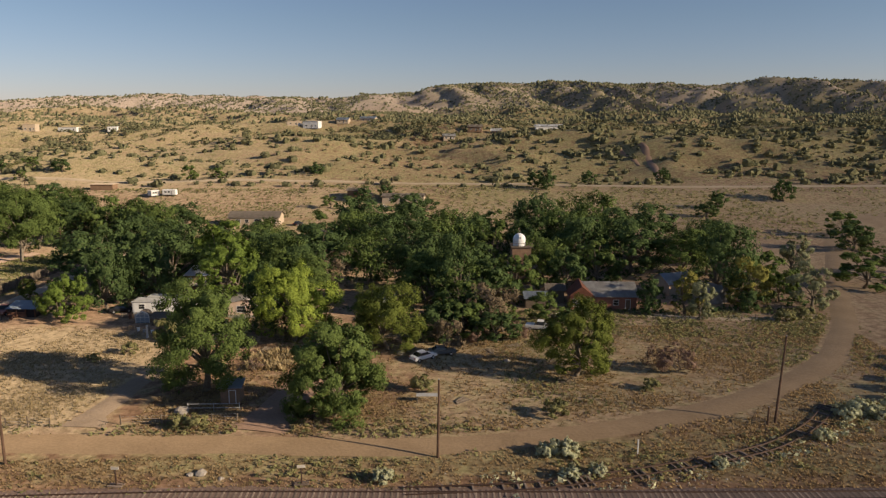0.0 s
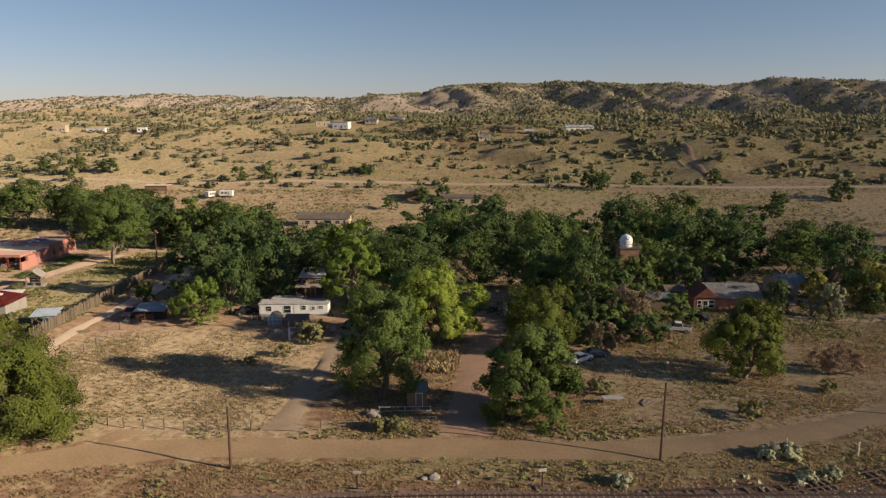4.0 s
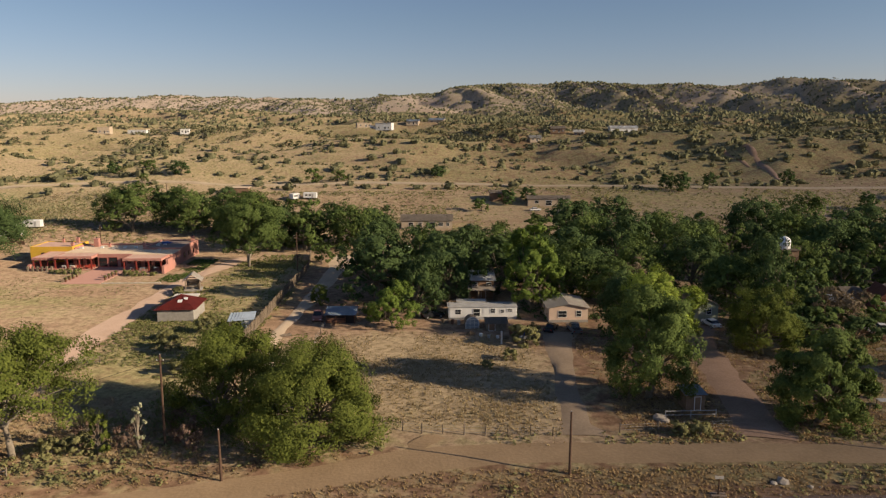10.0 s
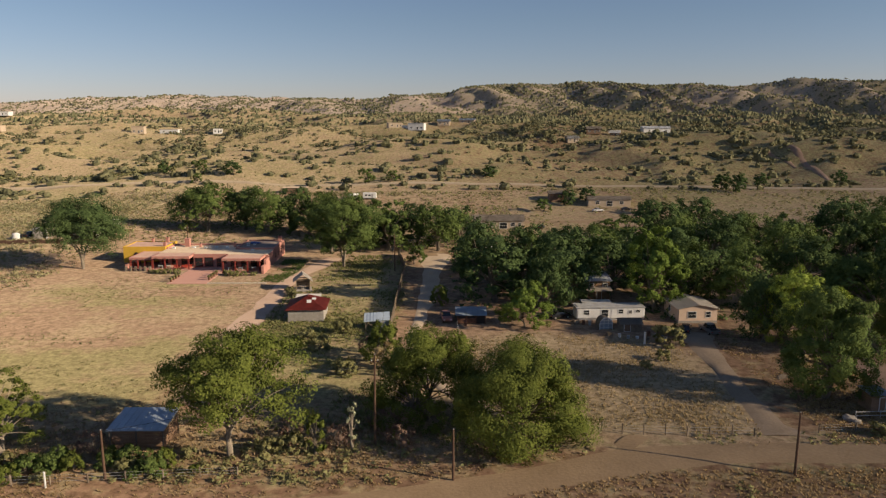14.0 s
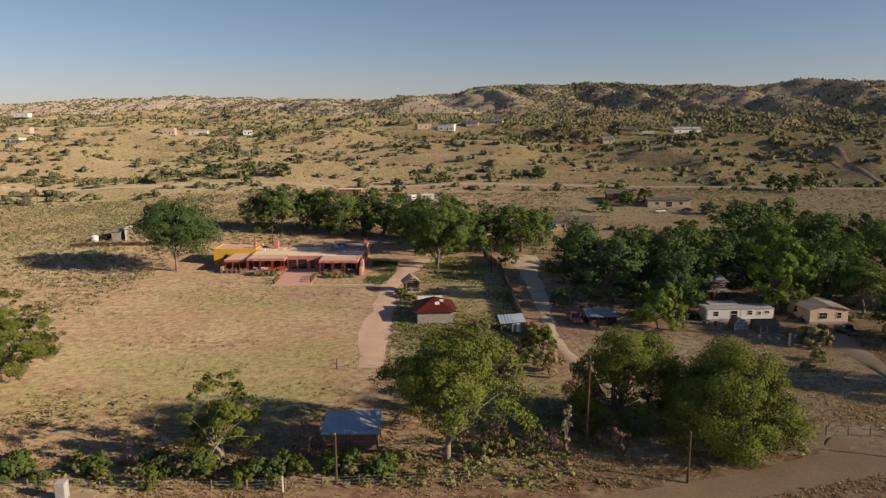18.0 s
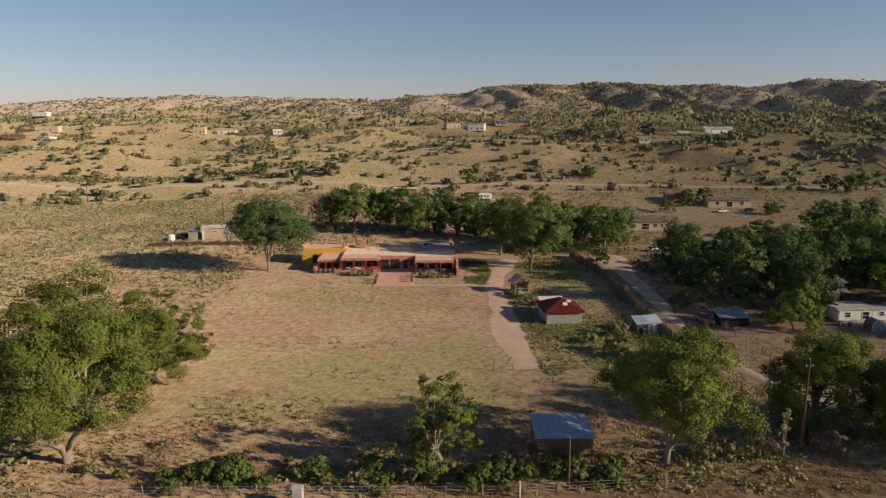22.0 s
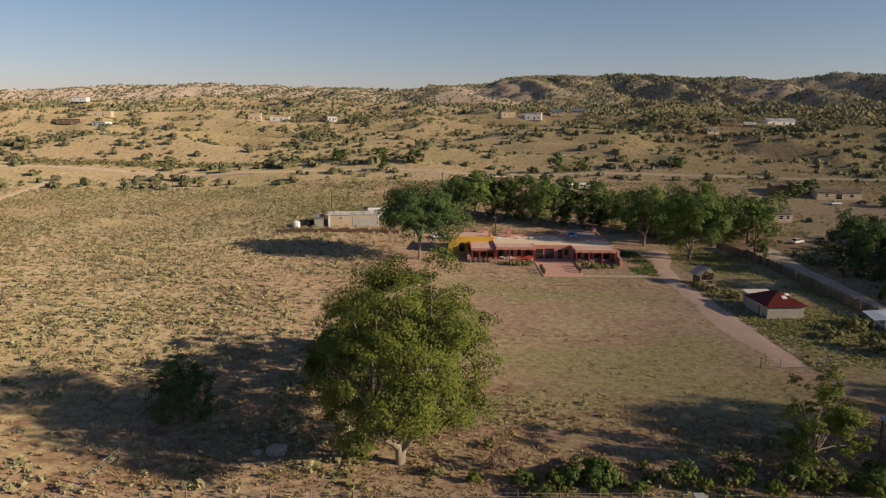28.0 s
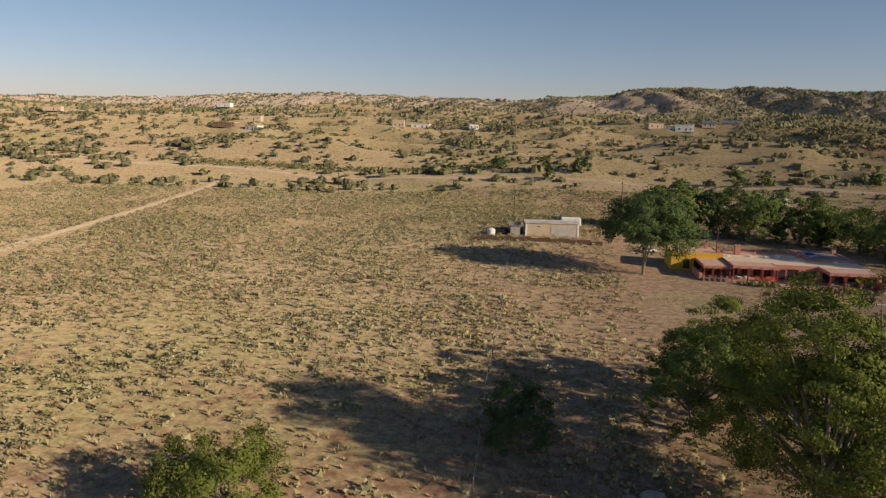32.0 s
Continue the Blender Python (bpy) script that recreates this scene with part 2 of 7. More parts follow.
LEAF = dict(coarse=0.0, rough=0.85, size=3.0, fine=0.6, bump=0.0, through_light=0.17, islands=True, per_object=0.4, contrast=(0.2, 0.8), spec=0.08)
M = {
    "leaf_dark": material("leaf_dark", (0.112, 0.161, 0.056), (0.050, 0.080, 0.030), **LEAF),
    "leaf_mid": material("leaf_mid", (0.152, 0.203, 0.056), (0.072, 0.105, 0.031), **LEAF),
    "grass_green": material("grass_green", (0.30, 0.30, 0.115), (0.165, 0.17, 0.066), **LEAF),
    "leaf_elm": material("leaf_elm", (0.175, 0.205, 0.043), (0.082, 0.104, 0.024), **LEAF),
    "leaf_fresh": material("leaf_fresh", (0.185, 0.255, 0.050), (0.092, 0.135, 0.030), **LEAF),
    "leaf_bright": material("leaf_bright", (0.33, 0.40, 0.07), (0.16, 0.215, 0.042), **LEAF),
    "leaf_gold": material("leaf_gold", (0.34, 0.31, 0.08), (0.17, 0.17, 0.05), **LEAF),
    "leaf_olive": material("leaf_olive", (0.36, 0.365, 0.205), (0.20, 0.21, 0.118), **LEAF),
    "leaf_silver": material("leaf_silver", (0.56, 0.56, 0.37), (0.34, 0.345, 0.21), **LEAF),
    "leaf_brown": material("leaf_brown", (0.27, 0.20, 0.13), (0.135, 0.11, 0.068), **LEAF),
    "juniper": material("juniper", (0.215, 0.205, 0.110), (0.108, 0.108, 0.058), **{**LEAF, "through_light": 0.1}),
    "sage": material("sage", (0.43, 0.395, 0.215), (0.225, 0.205, 0.105), **{**LEAF, "through_light": 0.15}),
    "straw": material("straw", (0.45, 0.335, 0.19), (0.28, 0.20, 0.11), **{**LEAF, "through_light": 0.2}),
    "dull_straw": material("dull_straw", (0.42, 0.30, 0.155), (0.255, 0.178, 0.09), **{**LEAF, "through_light": 0.2}),
    "pale_straw": material("pale_straw", (0.48, 0.375, 0.21), (0.30, 0.23, 0.122), **{**LEAF, "through_light": 0.2}),
    "dry_twig": material("dry_twig", (0.29, 0.195, 0.145), (0.15, 0.10, 0.075), **LEAF),
    "weed": material("weed", (0.30, 0.285, 0.128), (0.17, 0.163, 0.070), **LEAF),
    "bark": material("bark", (0.250, 0.205, 0.150), (0.110, 0.085, 0.060), size=0.5, fine=0.08, bump=0.6),
    "bark_pale": material("bark_pale", (0.31, 0.26, 0.2), (0.175, 0.145, 0.108), size=0.6, fine=0.08, bump=0.5),
    "pole": material("pole", (0.145, 0.085, 0.055), (0.075, 0.045, 0.030), size=0.6, fine=0.06, bump=0.4),
    "old_wood": material("old_wood", (0.270, 0.215, 0.155), (0.130, 0.100, 0.075), size=0.5, fine=0.05, bump=0.5, per_object=0.35),
    "fence_wood": material("fence_wood", (0.20, 0.155, 0.11), (0.11, 0.085, 0.06), size=0.5, fine=0.05, bump=0.5, per_object=0.35),
    "dirt_road": material("dirt_road", (0.31, 0.217, 0.128), (0.230, 0.158, 0.091), size=5, fine=0.4, bump=0.3, coarse=1.0),
    "pale_road": material("pale_road", (0.42, 0.335, 0.235), (0.33, 0.26, 0.18), size=6, fine=0.5, bump=0.2, coarse=1.0),
    "red_gravel": material("red_gravel", (0.33, 0.22, 0.155), (0.235, 0.15, 0.103), size=4, fine=0.3, bump=0.3, coarse=1.0),
    "grey_gravel": material("grey_gravel", (0.315, 0.238, 0.168), (0.225, 0.168, 0.115), size=4, fine=0.3, bump=0.3, coarse=1.0),
    "lane_dust": material("lane_dust", (0.50, 0.395, 0.285), (0.38, 0.295, 0.205), size=4, fine=0.3, bump=0.3, coarse=1.0),
    "pink_gravel": material("pink_gravel", (0.48, 0.345, 0.26), (0.37, 0.26, 0.19), size=4, fine=0.3, bump=0.3, coarse=1.0),
    "ballast": material("ballast", (0.190, 0.130, 0.105), (0.115, 0.080, 0.066), size=3, fine=0.12, bump=0.8, coarse=1.0),
    "rail_steel": material("rail_steel", (0.115, 0.070, 0.050), (0.065, 0.042, 0.034), rough=0.55, metal=0.5, size=0.6, fine=0.1),
    "sleeper_wood": material("sleeper_wood", (0.270, 0.205, 0.160), (0.150, 0.112, 0.088), size=0.5, fine=0.06, bump=0.5, per_object=0.5),
    "stucco_pink": material("stucco_pink", (0.52, 0.255, 0.205), (0.43, 0.205, 0.162), size=2.5, fine=0.2),
    "stucco_yellow": material("stucco_yellow", (0.680, 0.430, 0.060), (0.560, 0.340, 0.045), size=2.5, fine=0.2),
    "roof_gravel": material("roof_gravel", (0.70, 0.55, 0.39), (0.60, 0.455, 0.315), size=2.0, fine=0.15),
    "dark_roof": material("dark_roof", (0.30, 0.235, 0.195), (0.21, 0.16, 0.135), size=2.0, fine=0.15),
    "pink_roof": material("pink_roof", (0.58, 0.385, 0.30), (0.47, 0.30, 0.235), size=2.0, fine=0.15),
    "silver_roof": material("silver_roof", (0.72, 0.73, 0.74), (0.58, 0.58, 0.58), rough=0.5, size=1.0, fine=0.2, bump=0.05),
    "brick_paving": material("brick_paving", (0.49, 0.275, 0.215), (0.39, 0.21, 0.16), size=1.5, fine=0.2, per_object=0.5),
    "red_metal": material("red_metal", (0.300, 0.055, 0.040), (0.190, 0.035, 0.030), rough=0.5, size=1.0, fine=0.2, bump=0.1, metal=0.2),
    "blue_metal": material("blue_metal", (0.4, 0.45, 0.51), (0.31, 0.355, 0.41), rough=0.4, size=1.2, fine=0.2, bump=0.05, metal=0.35),
    "silver_blue": material("silver_blue", (0.50, 0.57, 0.63), (0.40, 0.46, 0.52), rough=0.5, size=1.0, fine=0.2, bump=0.05, metal=0.1),
    "grey_metal": material("grey_metal", (0.480, 0.470, 0.450), (0.330, 0.315, 0.300), rough=0.6, size=1.0, fine=0.2, bump=0.05, metal=0.1),
    "pale_shingle": material("pale_shingle", (0.64, 0.59, 0.52), (0.52, 0.47, 0.41), size=1.4, fine=0.2, bump=0.3),
    "shingle": material("shingle", (0.340, 0.290, 0.235), (0.240, 0.200, 0.165), size=1.2, fine=0.2, bump=0.4),
    "white_paint": material("white_paint", (0.780, 0.770, 0.740), (0.620, 0.600, 0.570), rough=0.55, size=1.5, fine=0.2, bump=0.05),
    "beige_wall": material("beige_wall", (0.52, 0.42, 0.31), (0.43, 0.34, 0.245), size=1.5, fine=0.2),
    "pink_stucco": material("pink_stucco", (0.70, 0.54, 0.42), (0.60, 0.45, 0.345), size=1.5, fine=0.2),
    "brown_wall": material("brown_wall", (0.300, 0.190, 0.120), (0.200, 0.125, 0.080), size=1.2, fine=0.15),
    "brick_wall": material("brick_wall", (0.360, 0.160, 0.105), (0.260, 0.110, 0.075), size=1.0, fine=0.12),
    "grey_stone": material("grey_stone", (0.380, 0.350, 0.310), (0.260, 0.235, 0.205), size=0.8, fine=0.12, bump=0.5),
    "pale_stone": material("pale_stone", (0.58, 0.53, 0.46), (0.44, 0.40, 0.34), size=0.8, fine=0.12, bump=0.4),
    "dark_glass": material("dark_glass", (0.030, 0.032, 0.035), (0.020, 0.022, 0.025), rough=0.12, bump=0.0, spec=0.6),
    "dark_inside": material("dark_inside", (0.050, 0.040, 0.035), size=1.0, bump=0.0),
    "rubber": material("rubber", (0.030, 0.030, 0.030), rough=0.8, bump=0.1),
    "car_white": material("car_white", (0.780, 0.770, 0.750), (0.680, 0.660, 0.640), rough=0.3, bump=0.0, spec=0.6),
    "car_black": material("car_black", (0.030, 0.030, 0.034), (0.022, 0.022, 0.025), rough=0.25, bump=0.0, spec=0.6),
    "car_grey": material("car_grey", (0.230, 0.240, 0.250), (0.180, 0.190, 0.200), rough=0.3, bump=0.0, spec=0.6, metal=0.4),
    "rust": material("rust", (0.250, 0.115, 0.065), (0.130, 0.070, 0.050), size=0.7, fine=0.1),
    "faded_red": material("faded_red", (0.42, 0.19, 0.15), (0.30, 0.13, 0.10), rough=0.6, size=0.7, fine=0.1),
    "dome_white": material("dome_white", (0.820, 0.820, 0.810), (0.740, 0.735, 0.720), rough=0.4, size=2, bump=0.0),
    "green_paint": material("green_paint", (0.340, 0.370, 0.280), (0.250, 0.275, 0.210), size=1.0, fine=0.15),
    "blue_tarp": material("blue_tarp", (0.060, 0.140, 0.420), (0.040, 0.100, 0.320), rough=0.5, size=0.6, bump=0.1),
    "red_cloth": material("red_cloth", (0.520, 0.085, 0.050), (0.400, 0.060, 0.040), size=0.6, bump=0.1),
    "rock": material("rock", (0.420, 0.370, 0.310), (0.270, 0.230, 0.190), size=0.6, fine=0.1, bump=0.5),
}


def ground_material():
    """Earth, dead grass and green growth, mixed by the land's cover, with haze painted on far land."""
    m = bpy.data.materials.new("earth_and_grass")
    m.use_nodes = True
    nt = m.node_tree
    n, link = nt.nodes, nt.links.new
    shader = n["Principled BSDF"]
    shader.inputs["Roughness"].default_value, shader.inputs["Specular IOR Level"].default_value = 0.95, 0.1
    shader.inputs["Diffuse Roughness"].default_value = 1.0
    where, cover, split = n.new("ShaderNodeTexCoord"), n.new("ShaderNodeAttribute"), n.new("ShaderNodeSeparateColor")
    cover.attribute_name = "cover"
    link(cover.outputs["Color"], split.inputs[0])

    def texture(scale, detail=6, rough=0.6):
        t = n.new("ShaderNodeTexNoise")
        t.inputs["Scale"].default_value, t.inputs["Detail"].default_value, t.inputs["Roughness"].default_value = scale, detail, rough
        link(where.outputs["Object"], t.inputs["Vector"])
        return t.outputs[0]

    def ramp(value, a, b, low, high):
        r = n.new("ShaderNodeValToRGB")
        r.color_ramp.elements[0].position, r.color_ramp.elements[1].position = low, high
        r.color_ramp.elements[0].color, r.color_ramp.elements[1].color = (*a, 1), (*b, 1)
        link(value, r.inputs[0])
        return r.outputs[0]

    def mix(f, a, b):
        x = n.new("ShaderNodeMix")
        x.data_type = "RGBA"
        link(f, x.inputs["Factor"]), link(a, x.inputs["A"]), link(b, x.inputs["B"])
        return x.outputs["Result"]

    def sharpen(amount, noise_value, low, high):
        """Where the cover's amount, broken up by noise, is over a threshold."""
        a = n.new("ShaderNodeMath")
        a.operation = "ADD"
        link(amount, a.inputs[0]), link(noise_value, a.inputs[1])
        r = n.new("ShaderNodeMapRange")
        r.inputs["From Min"].default_value, r.inputs["From Max"].default_value = low, high
        link(a.outputs[0], r.inputs["Value"])
        return r.outputs[0]

    wide, middle, fine = texture(0.035), texture(0.35), texture(2.2, 8, 0.7)
    soil = ramp(middle, (0.262, 0.183, 0.124), (0.366, 0.262, 0.182), 0.30, 0.72)
    straw = ramp(fine, (0.283, 0.219, 0.138), (0.436, 0.345, 0.226), 0.30, 0.70)
    green = ramp(fine, (0.188, 0.164, 0.082), (0.345, 0.305, 0.162), 0.3, 0.7)
    red = ramp(middle, (0.185, 0.116, 0.075), (0.300, 0.192, 0.126), 0.35, 0.65)
    # Pinkish ridge soil, greyed and paled: distance haze is painted into this colour.
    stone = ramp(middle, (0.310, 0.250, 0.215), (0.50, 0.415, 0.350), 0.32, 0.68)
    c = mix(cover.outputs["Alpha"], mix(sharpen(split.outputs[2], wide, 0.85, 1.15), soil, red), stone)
    c = mix(sharpen(split.outputs[0], middle, 0.80, 1.15), c, straw)
    c = mix(sharpen(split.outputs[1], middle, 0.85, 1.20), c, green)
    speck = n.new("ShaderNodeMix")
    speck.data_type, speck.blend_type = "RGBA", "MULTIPLY"
    speck.inputs["Factor"].default_value = 1.0
    link(c, speck.inputs["A"]), link(ramp(texture(0.75, 10, 0.78), (0.52, 0.50, 0.45), (1.18, 1.16, 1.13), 0.36, 0.58), speck.inputs["B"])
    link(speck.outputs["Result"], shader.inputs["Base Color"])
    bump = n.new("ShaderNodeBump")
    bump.inputs["Strength"].default_value, bump.inputs["Distance"].default_value = 0.35, 0.05
    link(fine, bump.inputs["Height"]), link(bump.outputs[0], shader.inputs["Normal"])
    return m


M["earth"] = ground_material()


# ---- the ground, one sheet to the horizon ----
def inside(x, y, x0, x1, y0, y1, soft=5.0):
    wob = 4 * fbm(x, y, 25, 2, 91)
    return smooth(x0 - soft, x0 + soft, x + wob) * smooth(x1 + soft, x1 - soft, x + wob) * smooth(y0 - soft, y0 + soft, y + wob) * smooth(y1 + soft, y1 - soft, y + wob)


def land_cover(x, y):
    """Dead grass, green growth and red earth, each from 0 to 1."""
    g = 0.42 + 0.16 * fbm(x, y, 60, 3, 101)
    green = 0.24 + 0.16 * fbm(x, y, 80, 3, 111)
    red = 0.22 + 0.1 * fbm(x, y, 120, 2, 121)
    lot = inside(x, y, -90, -48, 84, 124)
    g, green, red = g + 0.30 * lot, green - 0.02 * lot, red + 0.16 * lot
    drives = inside(x, y, -46, -6, 84, 136)
    g, green, red = g - 0.12 * drives, green + 0.06 * drives, red + 0.5 * drives
    right = inside(x, y, -8, 60, 82, 128)
    g, green, red = g + 0.16 * right, green + 0.14 * right, red + 0.34 * right
    yard = inside(x, y, -182, -132, 92, 172)
    g, green, red = g + (0.06 + 0.34 * fbm(x, y, 13, 4, 131)) * yard, green + (0.22 + 0.40 * fbm(x, 1.8 * y, 17, 4, 133)) * yard, red + (0.02 + 0.12 * smooth(-168, -138, x) + 0.15 * smooth(122, 96, y) + 0.2 * fbm(x, y, 24, 3, 137)) * yard
    band = inside(x, y, -205, -98, 73, 97)
    green, g, red = green + 0.08 * band, g + 0.04 * band, red + 0.26 * band
    verge = inside(x, y, -140, 200, 48, 80)
    strip_side = verge * smooth(68, 73, y)
    green = green + (0.06 + 0.26 * smooth(-60, -20, x)) * strip_side
    shoulder = inside(x, y, 58, 220, 56, 128)
    g, green, red = g + 0.02 * shoulder, green + 0.1 * shoulder, red + 0.28 * shoulder
    # Reddish verge soil, darkened further rightwards to paint in the dimmer light there.
    red, g = red + (0.55 + 0.2 * smooth(-60, 0, x)) * verge, g - 0.14 * verge
    back = inside(x, y, -60, 300, 222, 312)
    green, g, red = green + 0.2 * back, g + 0.1 * back, red + 0.04 * back
    lane_side = inside(x, y, -98, -34, 125, 215)
    red, g, green = red + 0.3 * lane_side, g - 0.15 * lane_side, green + 0.05 * lane_side
    scrub = smooth(-196, -216, x) * smooth(60, 90, y) * (1 - smooth(330, 380, y))
    g, green, red = g + (0.22 + 0.2 * fbm(x, y, 24, 3, 141)) * scrub, green + (0.18 + 0.25 * fbm(x, y, 33, 3, 143)) * scrub, red + (0.15 + 0.25 * fbm(x, y, 40, 3, 147)) * scrub + 0.28 * smooth(-330, -380, x) * smooth(170, 230, y) * scrub
    near = smooth(135, 95, y) * scrub
    g, red = g - 0.2 * near, red + 0.34 * near
    weeds = inside(x, y, -122, -98, 95, 190)
    green, red = green + 0.36 * weeds, red + 0.3 * weeds
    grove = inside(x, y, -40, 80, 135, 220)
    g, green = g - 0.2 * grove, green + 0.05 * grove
    hills = smooth(280, 360, y)
    wooded = smooth(-0.25, 0.12, (x + 60) / np.clip(y, 50, None)) * hills
    g, green, red = g - 0.30 * wooded, green + 0.14 * wooded, red + 0.40 * wooded * (1 - smooth(1200, 1600, y))
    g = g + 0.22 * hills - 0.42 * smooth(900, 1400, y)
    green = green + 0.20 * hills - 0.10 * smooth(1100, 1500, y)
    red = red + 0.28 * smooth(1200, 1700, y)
    return np.clip(g, 0, 1), np.clip(green, 0, 1), np.clip(red, 0, 1)


ys = np.concatenate([np.linspace(-500, 40, 12)[:-1], np.linspace(40, 262, 112)[:-1], np.linspace(262, 1000, 150)[:-1], np.linspace(1000, 2600, 140)[:-1], np.linspace(2600, 4700, 24)])
us = np.linspace(-1, 1, 270)
GY, GU = np.meshgrid(ys, us, indexing="ij")
GX = -105 + GU * (290 + 0.88 * np.clip(GY, 0, None))
idx = np.arange(GX.size).reshape(GX.shape)
quads = np.stack([idx[:-1, :-1], idx[:-1, 1:], idx[1:, 1:], idx[1:, :-1]], -1).reshape(-1, 4)
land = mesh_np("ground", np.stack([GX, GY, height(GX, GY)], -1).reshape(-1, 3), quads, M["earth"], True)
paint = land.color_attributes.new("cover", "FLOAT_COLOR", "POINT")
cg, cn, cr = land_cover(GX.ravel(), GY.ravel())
# Alpha holds the painted haze, which grows with distance towards the ridge.
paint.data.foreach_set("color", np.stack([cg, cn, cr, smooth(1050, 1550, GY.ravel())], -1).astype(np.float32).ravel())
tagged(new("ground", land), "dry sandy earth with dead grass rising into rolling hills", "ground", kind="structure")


def strip(name, points, width, material, label, lift=0.05, kind="structure", category="road", step=3.0, ragged=0.35, seed=0):
    """A track of that width along points, laid on the land; width is one number or one at each point."""
    pts = np.array(points, float)
    wid = np.broadcast_to(np.asarray(width, float), (len(pts),))
    s = np.concatenate([[0], np.cumsum(np.hypot(*np.diff(pts, axis=0).T))])
    dense = np.arange(0, s[-1], 1.0)
    k = 9
    line = np.stack([np.interp(dense, s, pts[:, i]) for i in (0, 1)], -1)
    padded = np.concatenate([np.repeat(line[:1], k, 0), line, np.repeat(line[-1:], k, 0)])
    line = np.stack([np.convolve(padded[:, i], np.ones(2 * k + 1) / (2 * k + 1), "valid") for i in (0, 1)], -1)
    w = np.interp(dense, s, wid)
    keep = slice(None, None, max(1, int(step)))
    line, w, dense = line[keep], w[keep], dense[keep]
    d = np.gradient(line, axis=0)
    d /= np.linalg.norm(d, axis=1, keepdims=True)
    side = np.stack([-d[:, 1], d[:, 0]], -1)
    cols = 5
    v = []
    for j in range(cols):
        f = j / (cols - 1) - 0.5
        rag = ragged * fbm(dense * 1.0, np.full_like(dense, 50.0 * j), 6, 3, seed + 7) if j in (0, cols - 1) else 0
        p = line + side * (f * w + rag)[:, None]
        z = height(p[:, 0], p[:, 1]) + lift + (0.0 if 0 < j < cols - 1 else -lift - 0.03) + (0.03 if j == 2 else 0)
        v.append(np.column_stack([p, z]))
    v = np.stack(v, 1)
    i = np.arange(v.shape[0] * cols).reshape(-1, cols)
    f = np.stack([i[:-1, :-1], i[:-1, 1:], i[1:, 1:], i[1:, :-1]], -1).reshape(-1, 4)
    me = mesh_np(name, v.reshape(-1, 3), f[:, ::-1], material, True)
    return tagged(new(name, me), label, category, kind=kind)


strip("road", [(-420, 20), (-290, 40), (-190, 54), (-140, 60), (-112, 65), (-90, 69.5), (-78, 73), (-68, 77), (-58, 79), (-24, 78.5), (-6, 77.6), (6, 79), (16, 81.4), (27, 84.6), (40, 91), (51, 98.2), (62, 108), (71, 120), (78, 132), (84, 145), (92, 160), (106, 185)], (5.4, 5.4, 5.4, 5.4, 5.4, 5.6, 6, 7, 6, 5.2, 5.2, 5.2, 5.2, 5.2, 5.2, 5.2, 5.2, 5.2, 5.2, 5.2, 5.2, 5.2), M["dirt_road"], "pale dirt road with soft uneven edges", 0.09, seed=1)
strip("road", [(-63, 79.5), (-66, 82.5), (-69, 85)], (5, 6, 2), M["dirt_road"], "bare turnout beside the dirt road", 0.11, seed=2)
strip("road", [(-79, 87.5), (-85, 93), (-89.6, 100.5), (-92.2, 111), (-94.2, 121), (-93.6, 130), (-92.8, 140), (-91.4, 160), (-90.8, 178), (-90.6, 187), (-90.2, 194), (-89.7, 202), (-89.5, 210)], (2.4, 2.6, 2.8, 3.0, 3.0, 2.8, 2.8, 4.4, 5.0, 5.6, 9.0, 9.4, 8.5), M["lane_dust"], "narrow pale gravel lane beside a fence", 0.14, seed=3, ragged=0.8)
strip("road", [(160, 57), (60, 60), (20, 62.5), (-10, 65.5), (-40, 65), (-70, 62)], (9, 8, 6, 5, 3, 1), M["red_gravel"], "dark reddish bare earth road shoulder", 0.06, seed=4)
strip("driveway", [(-46, 81), (-45.5, 90), (-45, 100), (-44, 110), (-42.8, 119), (-41, 131)], (6.5, 4, 4, 4.2, 5, 8), M["grey_gravel"], "grey gravel driveway to the beige house", 0.10, category="driveway", seed=5, ragged=1.3)
strip("driveway", [(-24, 80), (-22, 88), (-20.8, 98), (-19.6, 108), (-16.0, 124), (-11.8, 133)], (9, 7.5, 6.8, 6.5, 6, 6), M["red_gravel"], "wide reddish gravel driveway under trees", 0.10, category="driveway", seed=6, ragged=1.5)
strip("driveway", [(-126, 108), (-126.5, 118), (-127, 130), (-126.5, 145), (-127, 160), (-126, 175), (-122, 190), (-118, 205)], (4.5, 4.5, 8, 5, 4.8, 5, 6, 6), M["pink_gravel"], "pink gravel drive beside the lawn", 0.08, category="driveway", seed=7, ragged=0.9)
strip("road", [(-333, 150), (-343, 177), (-350, 232), (-358, 290), (-366, 345), (-372, 376)], 3.6, M["pale_road"], "two-track dirt road across the scrub", 0.16, seed=8)
strip("road", [(-480, 392), (-380, 380), (-314, 368), (-274, 356), (-190, 345), (-103, 342), (6, 338), (60, 331), (107, 325), (199, 328), (330, 332)], 4.4, M["pale_road"], "pale dirt road along the foot of the hills", 0.35, seed=9)
strip("road", [(96, 168), (112, 196), (136, 236), (160, 262), (200, 280)], (6, 7, 14, 16, 8), M["dirt_road"], "broad bare dirt road climbing towards the hills", 0.2, seed=10)
strip("road", [(112, 411), (113.6, 400), (113.4, 388), (111, 365), (107, 349)], (3, 4, 4, 3.5, 2), M["red_gravel"], "eroded reddish road cut down a hillside", 0.35, seed=11)
strip("road", [(101, 413), (103.4, 402), (105.6, 391), (108, 381)], (2, 3, 3, 1.5), M["red_gravel"], "short eroded gully down a hillside", 0.35, seed=13)
